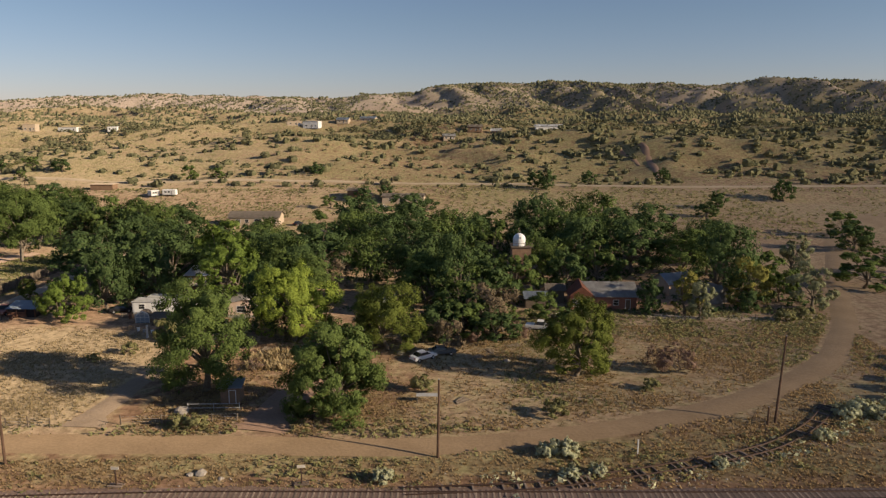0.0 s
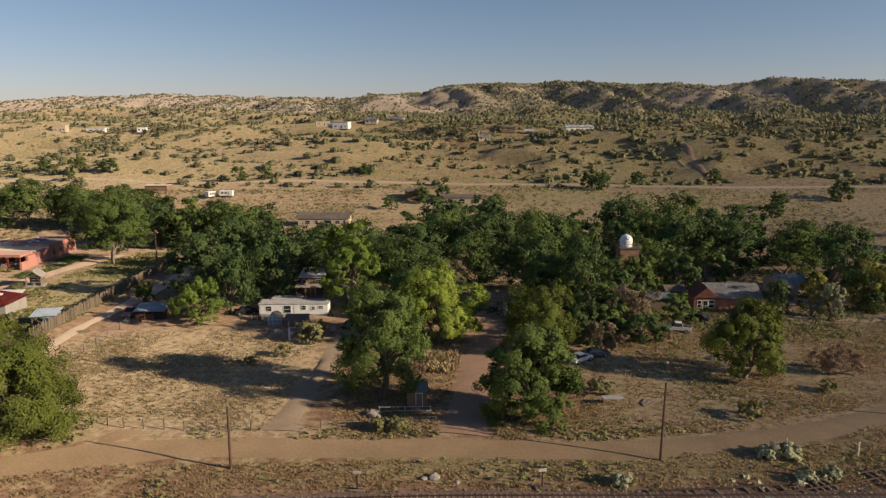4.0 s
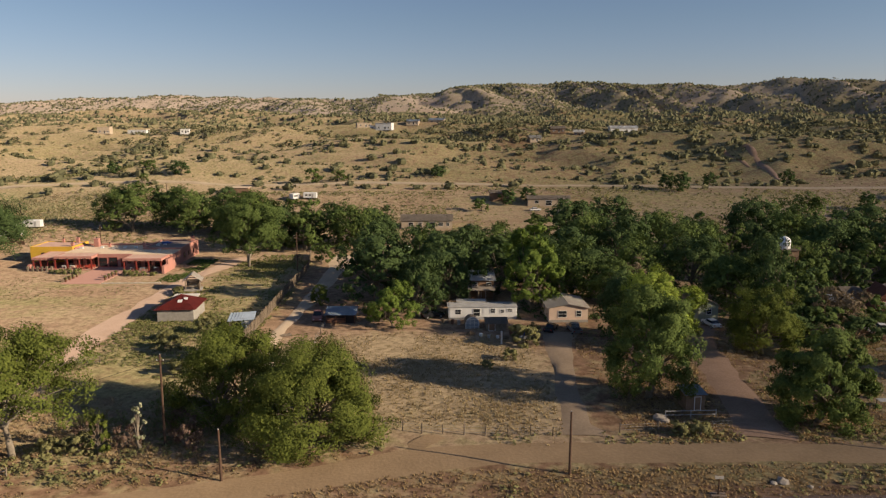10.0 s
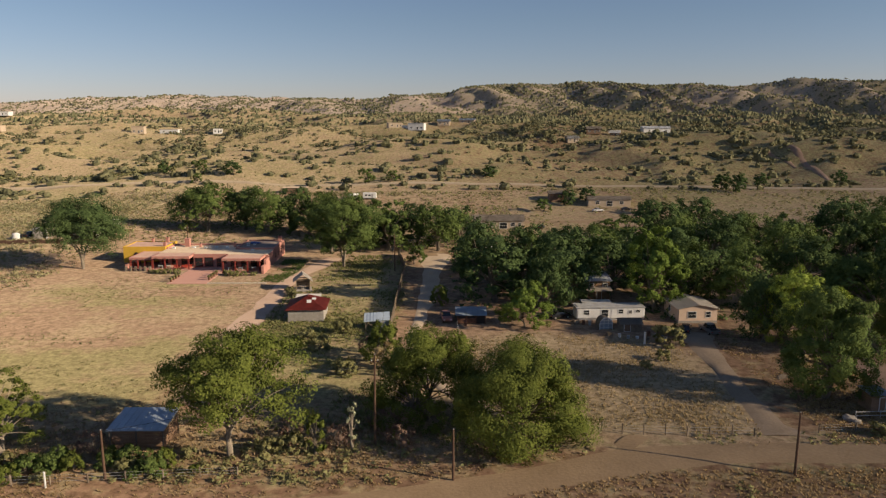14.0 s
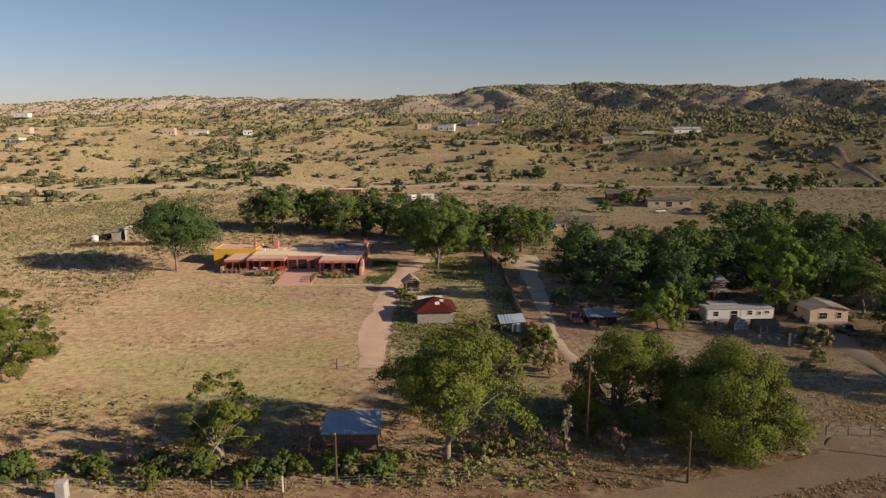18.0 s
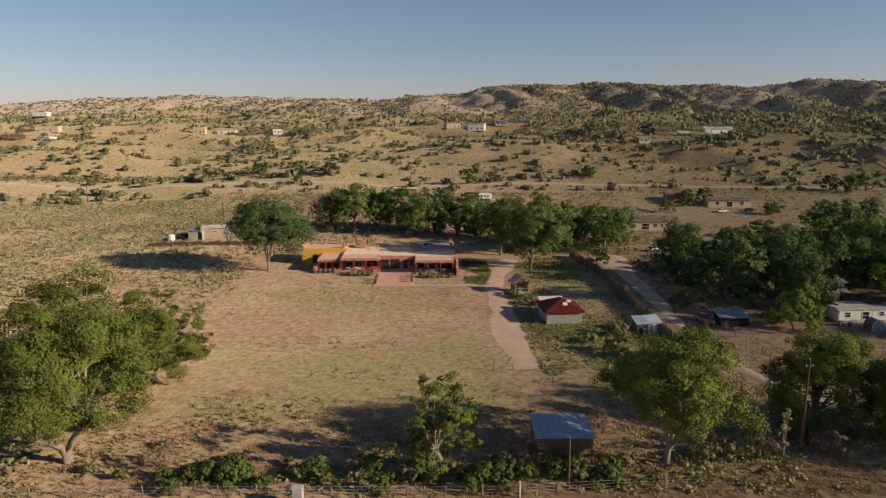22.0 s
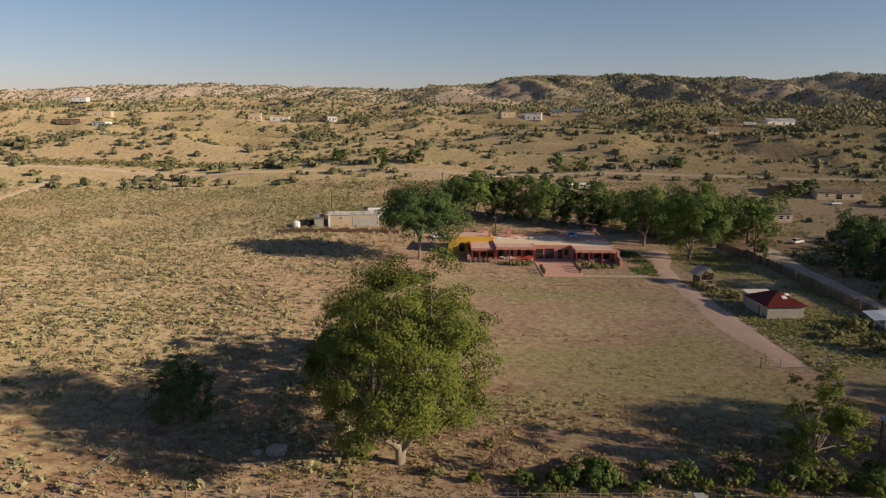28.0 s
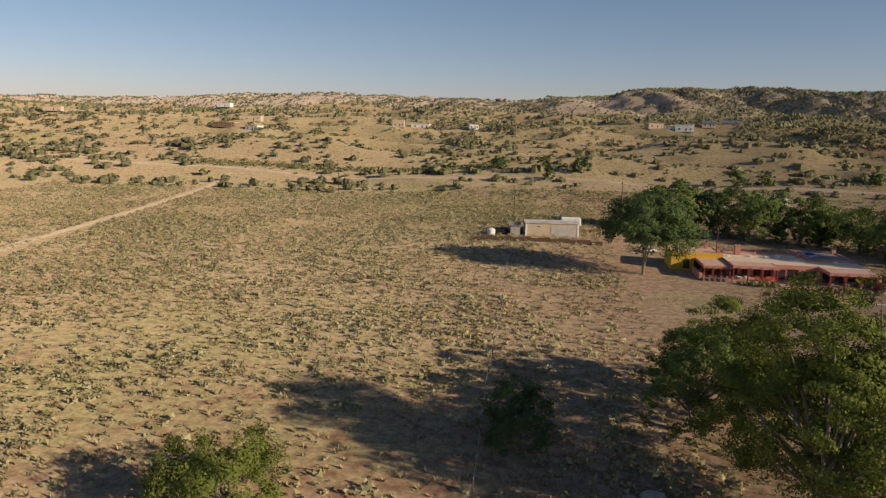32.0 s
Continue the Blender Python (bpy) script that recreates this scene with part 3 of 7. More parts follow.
strip("road", [(10, 262), (-20, 266), (-60, 262), (-90, 250), (-95, 225), (-90, 200)], 6, M["dirt_road"], "dirt track behind the houses", 0.2, seed=12)
strip("track", [(38, 134.5), (44, 135.5), (50, 132.4), (62, 132.2), (70, 133.5), (78, 136)], (4, 4, 2.6, 2.4, 2.4, 3), M["lane_dust"], "pale dirt track before the cottage yard", 0.1, category="track", seed=14, ragged=0.8)


def railway(points, label, step=0.62, bed=None, missing=0.0):
    """Two rails on wooden sleepers along a line, half sunk in their ballast."""
    ob = thing("railway_track", 0, 0, 0, label, "railway", z=0)
    pts = np.array(points, float)
    s = np.concatenate([[0], np.cumsum(np.hypot(*np.diff(pts, axis=0).T))])
    fine = np.arange(0, s[-1], 2.0)
    line = np.stack([np.interp(fine, s, pts[:, i]) for i in (0, 1)], -1)
    for _ in range(3):
        line[1:-1] = (line[:-2] + 2 * line[1:-1] + line[2:]) / 4
    d = np.gradient(line, axis=0)
    d /= np.linalg.norm(d, axis=1, keepdims=True)
    side = np.stack([-d[:, 1], d[:, 0]], -1)
    for gauge in (-0.72, 0.72):
        p = line + gauge * side
        z = height(p[:, 0], p[:, 1]) + 0.22
        ring = []
        for across, up in ((-0.06, 0.0), (-0.035, 0.15), (0.035, 0.15), (0.06, 0.0)):
            q = p + across * side
            ring.append(np.column_stack([q, z + up]))
        v = np.stack(ring, 1)
        i = np.arange(v.shape[0] * 4).reshape(-1, 4)
        f = np.stack([i[:-1, :-1], i[1:, :-1], i[1:, 1:], i[:-1, 1:]], -1).reshape(-1, 4)
        part("rail", mesh_np("rail", v.reshape(-1, 3), f, M["rail_steel"]), None, ob)
    rg = random.Random(5)
    sleeper = None
    for k in range(int(s[-1] / step)):
        if rg.random() < missing:
            continue
        a = k * step
        x, y = np.interp(a, fine, line[:, 0]), np.interp(a, fine, line[:, 1])
        j = min(int(a / 2.0), len(d) - 1)
        if sleeper is None:
            o = part("sleeper", boxes((0, 0, 0, 0.22, 2.5, 0.2), bevel=0.02), M["sleeper_wood"], ob)
            sleeper = o.data
        else:
            o = part("sleeper", sleeper, None, ob)
        o.matrix_local = pose(x, y, ground_at(x, y) + 0.05, 0, 0, math.degrees(math.atan2(d[j, 1], d[j, 0])) + rg.uniform(-2, 2))
    return ob


strip("railway_bed", [(-70, 64.4), (-48, 65.6), (-26, 66.6), (24, 66.5), (80, 67.2), (150, 68)], 4.6, M["ballast"], "dark reddish ballast bed under the railway", 0.2, category="railway bed", seed=21, ragged=0.7)
railway([(-66, 64.5), (-48, 65.6), (-26, 66.6), (24, 66.5), (70, 67.0)], "rusty railway track on dark reddish ballast")
railway([(-4, 67.4), (9.6, 68.4), (20.7, 71.2), (31, 74.4), (39.2, 77.6), (47.4, 84.0), (54, 92)], "old curving railway siding half lost in weeds", 0.8, missing=0.5)


def switch_stand(x, y, turn):
    ob = thing("switch_stand", x, y, turn, "weathered wooden switch stand beside the railway", "switch stand")
    part("base", boxes((0, 0, 0.0, 1.6, 0.28, 0.2), (0, 0.5, 0.0, 1.6, 0.28, 0.2), bevel=0.02), M["sleeper_wood"], ob)
    part("mast", rod(bmesh.new(), (0, 0.25, 0.15), (0, 0.25, 1.9), 0.09, 0.07, 8), M["rail_steel"], ob)
    part("lever", rod(bmesh.new(), (0, 0.25, 0.7), (0.9, 0.25, 0.35), 0.04, 0.03, 6), M["rail_steel"], ob)
    part("target", boxes((0, 0.25, 1.9, 0.9, 0.06, 0.34), bevel=0.015), M["pale_stone"], ob, "pale faded signal board")
    return ob


switch_stand(-15.0, 69.0, 8)
switch_stand(-34.6, 68.6, -6)


# ---- trees ----
def tubes(paths, sides=5):
    """Tapered tubes: each path is points (n, 3) and radii (n)."""
    V, F, base = [], [], 0
    ang = np.linspace(0, 2 * np.pi, sides, endpoint=False)
    for pts, rad in paths:
        pts = np.asarray(pts, float)
        d = np.gradient(pts, axis=0)
        d /= np.linalg.norm(d, axis=1, keepdims=True) + 1e-9
        ref = np.where(np.abs(d[:, 2:3]) > 0.9, [[1.0, 0, 0]], [[0, 0, 1.0]])
        a = np.cross(d, ref)
        a /= np.linalg.norm(a, axis=1, keepdims=True) + 1e-9
        b = np.cross(d, a)
        ring = pts[:, None] + np.asarray(rad)[:, None, None] * (a[:, None] * np.cos(ang)[None, :, None] + b[:, None] * np.sin(ang)[None, :, None])
        n = len(pts)
        V.append(ring.reshape(-1, 3))
        i = base + np.arange(n * sides).reshape(n, sides)
        j = np.roll(i, -1, axis=1)
        F.append(np.stack([i[:-1], j[:-1], j[1:], i[1:]], -1).reshape(-1, 4))
        base += n * sides
    return np.concatenate(V), np.concatenate(F)


def leaf_cards(rng, pts, out, size, long=1.5, spread=0.9):
    """A small pointed leaf spray at each point, facing roughly outwards."""
    n = len(pts)
    nor = out + spread * rng.normal(size=(n, 3))
    nor /= np.linalg.norm(nor, axis=1, keepdims=True) + 1e-9
    t = np.cross(nor, rng.normal(size=(n, 3)))
    t /= np.linalg.norm(t, axis=1, keepdims=True) + 1e-9
    b = np.cross(nor, t)
    s = size * (0.6 + 0.8 * rng.random(n))[:, None]
    t, b = t * s * long * 0.5, b * s * 0.5
    v = np.stack([pts - t, pts + b + t * 0.6, pts - b + t * 0.6], 1).reshape(-1, 3)
    return v, np.arange(n * 3).reshape(n, 3)


def crown_points(rng, h, w, low, clumps, leaves, ragged=0.25, layered=False):
    """Boughs that make up an uneven crown, flat sprays on each, and leaf places on the sprays."""
    cz, rz, r = h * (0.5 + low / 2), h * (0.5 - low / 2), w / 2
    n = max(10, int(clumps / (1.9 if layered else 2.3)))
    i = np.arange(n)
    up = 1 - (1.45 if low > 0.09 else 1.85) * (i + 0.5) / n
    a = 2.39996 * i + rng.random() * 6.283 + 0.45 * rng.normal(size=n)
    level = np.sqrt(1 - np.abs(up) ** np.where(up < 0, 6.0 if low < 0.05 else 4.0, 2.2))
    d = np.stack([np.cos(a) * level, np.sin(a) * level, up], -1)
    rad = 0.60 + 0.34 * rng.random(n) + 0.2 * ragged * rng.normal(size=n)
    rad[::5] *= 0.45
    bough = w * (0.085 + 0.085 * rng.random(n)) * (1 + ragged * rng.normal(size=n) * 0.35)
    bough = np.clip(bough, 0.05 * w, None) * (0.9 if layered else 1.3 if ragged <= 0.3 else 1.05)
    if low < 0.05:
        rad = np.where(up < 0, np.maximum(rad, 0.9), rad)
    flat = 0.50 if layered else 0.68
    lobes = d * rad[:, None] * [r, r, rz] + [0, 0, cz]
    k = rng.integers(n, size=clumps * 6)
    e = rng.normal(size=(len(k), 3)) + 0.75 * d[k] + [0, 0, 0.25]
    e /= np.linalg.norm(e, axis=1, keepdims=True)
    c = lobes[k] + e * bough[k][:, None] * (0.45 + 0.85 * rng.random((len(k), 1))) * [1.25, 1.25, flat]
    cr = bough[k] * (0.20 + 0.34 * rng.random(len(k)))
    which = rng.choice(len(k), size=leaves, p=cr ** 2 / np.sum(cr ** 2))
    o = rng.normal(size=(leaves, 3)) + 0.5 * e[which]
    o /= np.linalg.norm(o, axis=1, keepdims=True)
    p = c[which] + o * (cr[which] * (0.35 + 0.75 * rng.random(leaves) ** 0.6))[:, None] * [1.15, 1.15, 0.55 if layered else 0.7]
    top, wide = np.quantile(p[:, 2], 0.99), np.quantile(np.hypot(p[:, 0], p[:, 1]), 0.97)
    fit = np.array([r / wide, r / wide, 1.0])
    base = low * h * 0.8
    for q in (p, lobes):
        q *= fit
        q[:, 2] = base + (q[:, 2] - base) * (h - base) / (top - base)
    keep = p[:, 2] > base
    out = 0.7 * o + 0.8 * e[which] + 0.35 * d[k][which]
    return lobes, bough, p[keep], out[keep]


def tree_meshes(seed, h, w, low=0.18, clumps=46, leaves=6500, size=0.5, leaf="leaf_elm", bark="bark", ragged=0.25, stems=1, spread=0.42, layered=False):
    """The trunk with its limbs, and the crown, of one tree with its foot at the origin."""
    rng = np.random.default_rng(seed)
    c, cr, p, out = crown_points(rng, h, w, low, clumps, 2 * leaves, ragged, layered)
    paths = []
    girth = 0.028 * h + 0.05
    forks = []
    for s in range(stems):
        lean = rng.normal(size=2) * (0.04 if stems == 1 else 0.13) * h
        top = np.array([lean[0], lean[1], h * (low + 0.22)])
        u = np.linspace(0, 1, 6)[:, None]
        line = np.concatenate([u ** (1.0 if stems == 1 else 2.2) * top[:2], u * top[2]], 1) + 0.02 * h * np.sin(u * 3 + rng.random(3) * 6) * u
        line[0, 2] = -0.3
        paths.append((line, girth / stems ** 0.5 * (1.25 - 0.65 * u[:, 0])))
        forks.append(line[-1]), forks.append(line[-2])
    for k in rng.permutation(len(c)):
        a = forks[rng.integers(len(forks))]
        u = np.linspace(0, 1, 5)[:, None]
        mid = (a + c[k]) / 2 + [0, 0, 0.07 * h]
        line = (1 - u) ** 2 * a + 2 * u * (1 - u) * mid + u ** 2 * c[k]
        paths.append((line, girth * 0.42 * (1 - 0.85 * u[:, 0]) / stems ** 0.3))
    tv, tf = tubes(paths)
    lv, lf = leaf_cards(rng, p, out, size * 0.68, spread=spread)
    return mesh_np("trunk", tv, tf, M[bark], True), mesh_np("crown", lv, lf, M[leaf])


def plant_tree(meshes, x, y, turn=0, scale=1.0, tall=1.0, name="tree", label="leafy green elm tree standing in dry grass", group="", category="tree"):
    ob = thing(name, x, y, turn, label, category, group)
    ob.scale = (scale, scale, scale * tall)
    for me in meshes:
        part(me.name.split(".")[0], me, None, ob)
    return ob


# Trees that stand alone near the camera, each with its own shape.
plant_tree(tree_meshes(1, 12.4, 12.8, 0.00, 84, 24000, 0.31, "leaf_mid", ragged=0.12), -14.4, 87.0, label="dense round elm tree beside the reddish driveway")
plant_tree(tree_meshes(2, 16.0, 13.8, 0.03, 84, 22000, 0.30, "leaf_mid", ragged=0.3), -34.0, 95.6, label="tall open elm tree between the two driveways")
plant_tree(tree_meshes(3, 13.2, 15.5, 0.03, 72, 21000, 0.30, "leaf_bright", ragged=0.32), -26.1, 119.0, label="bright yellow-green tree between the driveways")
plant_tree(tree_meshes(4, 11.2, 12.4, 0.02, 96, 18500, 0.25, "leaf_elm", ragged=0.15), -9.2, 114.0, label="round dark green tree beside the driveway")
plant_tree(tree_meshes(5, 11.6, 12.2, 0.0, 60, 17150, 0.27, "leaf_elm", ragged=0.3), 20.2, 101.6, label="open elm tree alone in a weedy field")
plant_tree(tree_meshes(6, 12.6, 18.6, 0.00, 120, 42000, 0.26, "leaf_elm", ragged=0.25, stems=3), -79.6, 82.5, label="wide dense elm thicket at the road fork")
plant_tree(tree_meshes(7, 12.8, 15.0, 0.00, 76, 23000, 0.27, "leaf_elm", ragged=0.28, stems=2), -91.0, 88.6, label="dark elm grown into the thicket at the fork")
plant_tree(tree_meshes(8, 15.4, 20.0, 0.14, 90, 18000, 0.30, "leaf_elm", "bark_pale", ragged=0.5, stems=2, layered=True), -114.2, 78.8, label="sparse elm with a pale forked trunk behind the fence")
plant_tree(tree_meshes(9, 10.9, 9.4, 0.08, 56, 7600, 0.24, "leaf_elm", "bark_pale", ragged=0.5, stems=2, layered=True), -140.3, 77.6, label="thin half-bare small tree rising from the hedge")
plant_tree(tree_meshes(10, 20.8, 23.0, 0.06, 150, 46000, 0.28, "leaf_elm", "bark_pale", ragged=0.5, stems=2, layered=True), -183.8, 80.4, label="very large spreading elm with a pale forked trunk")
plant_tree(tree_meshes(11, 13.6, 17.0, 0.02, 90, 24000, 0.26, "leaf_elm", "bark", ragged=0.5, stems=3, layered=True), -184.4, 109.0, label="low spreading elm at the lawn's corner")
plant_tree(tree_meshes(15, 12.5, 15.0, 0.04, 70, 16800, 0.26, "leaf_mid", "bark", ragged=0.4, stems=3, layered=True), -191.0, 99.0, label="low spreading elm between the two larger elms")
plant_tree(tree_meshes(12, 18.8, 23.0, 0.20, 110, 17000, 0.44, "leaf_dark", "bark_pale", ragged=0.3, stems=4), -184.6, 187.0, label="large dense elm with several pale trunks beside the yellow wing")
plant_tree(tree_meshes(13, 7.8, 8.0, 0.0, 80, 11200, 0.18, "leaf_dark", ragged=0.2, stems=3), -210.5, 90.2, label="small dark green tree on the fence line")
plant_tree(tree_meshes(14, 6.5, 13.0, 0.03, 60, 12250, 0.23, "leaf_elm", ragged=0.3, stems=3), -236.0, 74.0, label="low broad green tree at the scrub's edge")

plant_tree(tree_meshes(16, 19.6, 20.0, 0.07, 110, 17000, 0.42, "leaf_mid", "bark_pale", ragged=0.35, stems=3), -114.8, 188.5, label="very large elm with pale forked trunks beside the pink drive")
plant_tree(tree_meshes(17, 17.5, 13.5, 0.02, 64, 11000, 0.40, "leaf_fresh", ragged=0.4, stems=2), -44.6, 141.6, label="tall fresh green tree between the mobile home and the beige house")
plant_tree(tree_meshes(18, 8.8, 10.5, 0.0, 44, 7500, 0.30, "leaf_fresh", ragged=0.4, stems=3), -72.6, 131.6, label="low fresh green tree beside the open shack")

# Kinds that are repeated through the grove.
KINDS = [
    tree_meshes(21, 14.0, 14.5, 0.02, 64, 3500, 0.55, "leaf_dark", ragged=0.25),
    tree_meshes(22, 14.0, 13.0, 0.03, 58, 3300, 0.55, "leaf_dark", ragged=0.35),
    tree_meshes(23, 14.0, 15.5, 0.06, 66, 3500, 0.55, "leaf_mid", ragged=0.3),
    tree_meshes(24, 14.0, 12.0, 0.02, 52, 3200, 0.55, "leaf_mid", ragged=0.4),
    tree_meshes(25, 14.0, 14.0, 0.12, 56, 3200, 0.55, "leaf_mid", ragged=0.3, stems=2),
]
KINDS += [tree_meshes(26, 14.0, 14.0, 0.03, 36, 2600, 0.75, "leaf_dark", ragged=0.3), tree_meshes(27, 14.0, 13.0, 0.02, 34, 2500, 0.72, "leaf_mid", ragged=0.35)]
KIND_WIDTH = (14.5, 13.0, 15.5, 12.0, 14.0, 14.0, 13.0)


def grove(rows, label, group):
    for k, (x, y, h, w, kind) in enumerate(rows):
        kind = 5 + kind % 2 if h < 9.6 else kind
        s = 1.12 * w / KIND_WIDTH[kind]
        plant_tree(KINDS[kind], x, y, 67 * k + 31 * kind, s, h / 14.0 / s, label=label, group=group)


grove([(-26, 205, 16, 17, 0), (-12, 213, 16, 16, 1), (3, 208, 12.5, 13, 2), (28, 201, 16.5, 18, 0), (42, 206, 17, 17, 2), (58, 196, 15, 16, 1), (70, 186, 12, 13, 0), (16, 212, 11, 12, 3)],
      "tall dark green tree at the back of the grove", "grove trees")
grove([(-31, 172, 13, 15, 1), (-16, 181, 14, 15, 0), (0, 179, 13.5, 14, 2), (12, 184, 12, 12, 3), (35, 177, 14.5, 15, 0), (47, 172, 14, 15, 1), (57, 166, 12.5, 13, 4), (23, 188, 12, 12, 0), (-24, 190, 14, 14, 2), (-8, 195, 14, 14, 1), (8, 194, 12, 13, 0), (45, 188, 15, 15, 1), (34, 190, 14, 14, 2), (66, 172, 12, 13, 2)],
      "dense dark green tree in the grove", "grove trees")
grove([(-17, 161, 12.5, 13, 2), (-5, 157, 13, 14, 0), (6, 150, 11.5, 13, 1), (-3.6, 141.5, 11, 11, 4), (3, 131, 10.5, 11, 3), (11, 141, 9.5, 10, 0), (28, 155, 9.5, 9, 2), (36, 160, 11, 11, 3), (-27, 141, 11, 11, 4), (-30, 152, 12, 12, 0), (-36, 160, 12, 12, 1), (16, 150, 9.5, 10, 1), (24, 166, 11, 11, 2), (-2, 145, 11, 11, 2)],
      "leafy tree at the front of the grove", "grove trees")
grove([(-76.8, 150.5, 14.6, 16, 1), (-67.5, 137.5, 12.5, 9, 0), (-61, 157, 14.5, 15, 0), (-55, 175, 12.5, 13, 1), (-41, 168, 12, 13, 0), (-35, 196, 12.5, 15, 3), (-53, 198, 9, 11, 2), (-68, 170, 14, 12, 0), (-50, 158, 12, 13, 1), (-62, 147, 12.5, 11, 0), (-36, 150, 13, 12, 2), (-46, 184, 12, 13, 2), (-62, 186, 10, 12, 1), (3, 138, 16.5, 9.5, 0), (-31.0, 121.5, 12.5, 9, 0)],
      "tall green tree behind the trailers", "trees behind the trailers")
grove([(-121, 208, 17, 15, 4), (-147, 240, 16, 19, 2), (-168, 241, 16.5, 19, 4), (-157, 248, 14, 15, 0), (-133, 238, 14.5, 15, 3), (-120, 230, 13, 14, 2), (-104, 213, 15.5, 15, 3), (-89, 213, 14.5, 16, 2), (-107, 228, 13, 13, 3), (-96, 222, 13, 14, 1), (-113, 216, 14, 14, 0), (-126, 240, 14, 15, 2), (-140, 248, 15, 16, 1), (-82, 222, 12, 13, 0), (-176, 246, 14, 15, 2)],
      "large shade tree behind the adobe house", "trees round the adobe house")
grove([(60, 149, 16.5, 14.5, 0), (70, 154, 9, 11, 1), (41.3, 136.7, 7.2, 5.4, 2), (97, 158, 8, 12, 1), (121, 205, 8.5, 12, 0), (112, 172, 7, 10, 1), (-95.7, 192.5, 5.2, 6, 3)],
      "leafy green tree beside the house", "trees round the houses")
grove([(-124, 346, 7.5, 8, 1), (-191, 355, 7, 9, 0), (-206, 344, 5, 6, 1), (42, 325, 7.5, 8, 0), (106, 341, 7, 7.5, 2), (111, 283, 7, 8, 2), (145, 299, 9.5, 9, 4), (72, 350, 6, 8, 0), (-34, 299, 6.5, 8, 2), (100, 266, 5.5, 8, 0), (132, 230, 8, 11, 1)],
      "single green tree on the dry valley slope", "valley trees")
grove([(-230, 367, 6.5, 7, 0), (-209, 359, 7, 8, 1), (47, 318, 8.5, 8, 4), (-25, 303, 6, 7, 2), (-46, 285, 5, 7, 3), (-63, 354, 6, 8, 0), (-112, 349, 5.5, 7, 1), (-6, 279, 5, 8, 2), (-82, 232, 6, 8, 3), (-30, 235, 6, 9, 1), (12, 240, 6, 8, 0)],
      "small green tree on the dry valley slope", "valley trees")
grove([(3.5, 121.5, 6.5, 9, 3), (9.5, 118.5, 5.5, 8, 4), (11, 124, 5, 6, 3), (-1.5, 119.5, 6.5, 8, 2), (20, 131, 5.5, 7, 3), (6, 127, 7.5, 8, 4), (72, 146, 7, 8, 3), (62, 138, 4.5, 5, 4), (-79.5, 168, 14, 11, 1), (-78, 180, 14, 12, 0), (-68, 161, 13, 12, 3)],
      "bushy young tree at the edge of the houses", "brushy trees")
plant_tree(tree_meshes(31, 9.2, 6.4, 0.05, 24, 2600, 0.36, "leaf_gold"), 48.2, 136.0, label="tree with yellowing autumn leaves")
plant_tree(tree_meshes(32, 10.4, 10.0, 0.04, 34, 4600, 0.38, "leaf_olive", ragged=0.35), 74.5, 137.6, label="silvery grey-green olive tree beside the road")
plant_tree(tree_meshes(43, 7.0, 5.2, 0.02, 40, 4600, 0.28, "leaf_olive", ragged=0.3, stems=3), 50.2, 133.2, label="large silvery bush beside the cottage track", name="shrub", category="shrub")
plant_tree(tree_meshes(33, 10.6, 8.6, 0.08, 30, 3600, 0.42, "leaf_olive"), 85, 168, label="grey-green open tree behind the houses")
plant_tree(tree_meshes(34, 10.4, 9.5, 0.04, 30, 3400, 0.38, "leaf_gold"), 63.4, 142.0, label="yellow-green tree in a yard")
plant_tree(tree_meshes(35, 10.5, 9.0, 0.12, 30, 900, 0.35, "leaf_brown", "bark_pale", ragged=0.4, stems=3), -22.5, 146, label="bare grey dead tree inside the grove")
plant_tree(tree_meshes(36, 9.0, 10.5, 0.05, 34, 2600, 0.36, "leaf_brown", "bark_pale", ragged=0.4, stems=3), 9.5, 124, label="half-dead brown shrubby tree before the grove")
plant_tree(tree_meshes(37, 5.5, 6.0, 0.02, 22, 1700, 0.34, "leaf_brown", ragged=0.3, stems=3), 1.0, 113, label="dry brown shrub at the grove's edge", name="shrub", category="shrub")
plant_tree(tree_meshes(38, 6.4, 7.6, 0.0, 40, 5200, 0.28, "leaf_elm", ragged=0.3, stems=3), -98.6, 112.2, label="bushy green young elm growing at the end of the board fence")
plant_tree(tree_meshes(42, 4.4, 5.0, 0.02, 24, 2200, 0.26, "pale_straw", ragged=0.3, stems=3), -97.6, 107.0, label="straw-coloured dry shrub beside the lane", name="shrub", category="shrub")
plant_tree(tree_meshes(39, 5.0, 2.6, 0.02, 14, 1500, 0.30, "leaf_elm"), -104.1, 79.2, label="slim upright young tree at the fence")
plant_tree(tree_meshes(40, 5.8, 1.8, 0.02, 10, 500, 0.26, "leaf_silver", "bark_pale"), -99.8, 80.5, label="slender grey half-dead sapling")
plant_tree(tree_meshes(41, 4.8, 4.2, 0.0, 44, 2600, 0.24, "leaf_elm", ragged=0.25, stems=3), -88.9, 147, label="small round green tree beside the lane")

# Shrubs and hedges near the track.
BUSH = tree_meshes(45, 2.0, 3.4, 0.0, 20, 1300, 0.26, "weed", ragged=0.3, stems=3)
BUSH_GREEN = tree_meshes(46, 2.2, 3.0, 0.0, 34, 2000, 0.20, "leaf_elm", ragged=0.3, stems=3)
BUSH_SILVER = tree_meshes(47, 1.8, 3.2, 0.0, 24, 2200, 0.22, "leaf_silver", ragged=0.3, stems=3)
BUSH_LIGHT = tree_meshes(49, 1.6, 3.2, 0.0, 24, 1500, 0.2, "grass_green", ragged=0.3, stems=3)
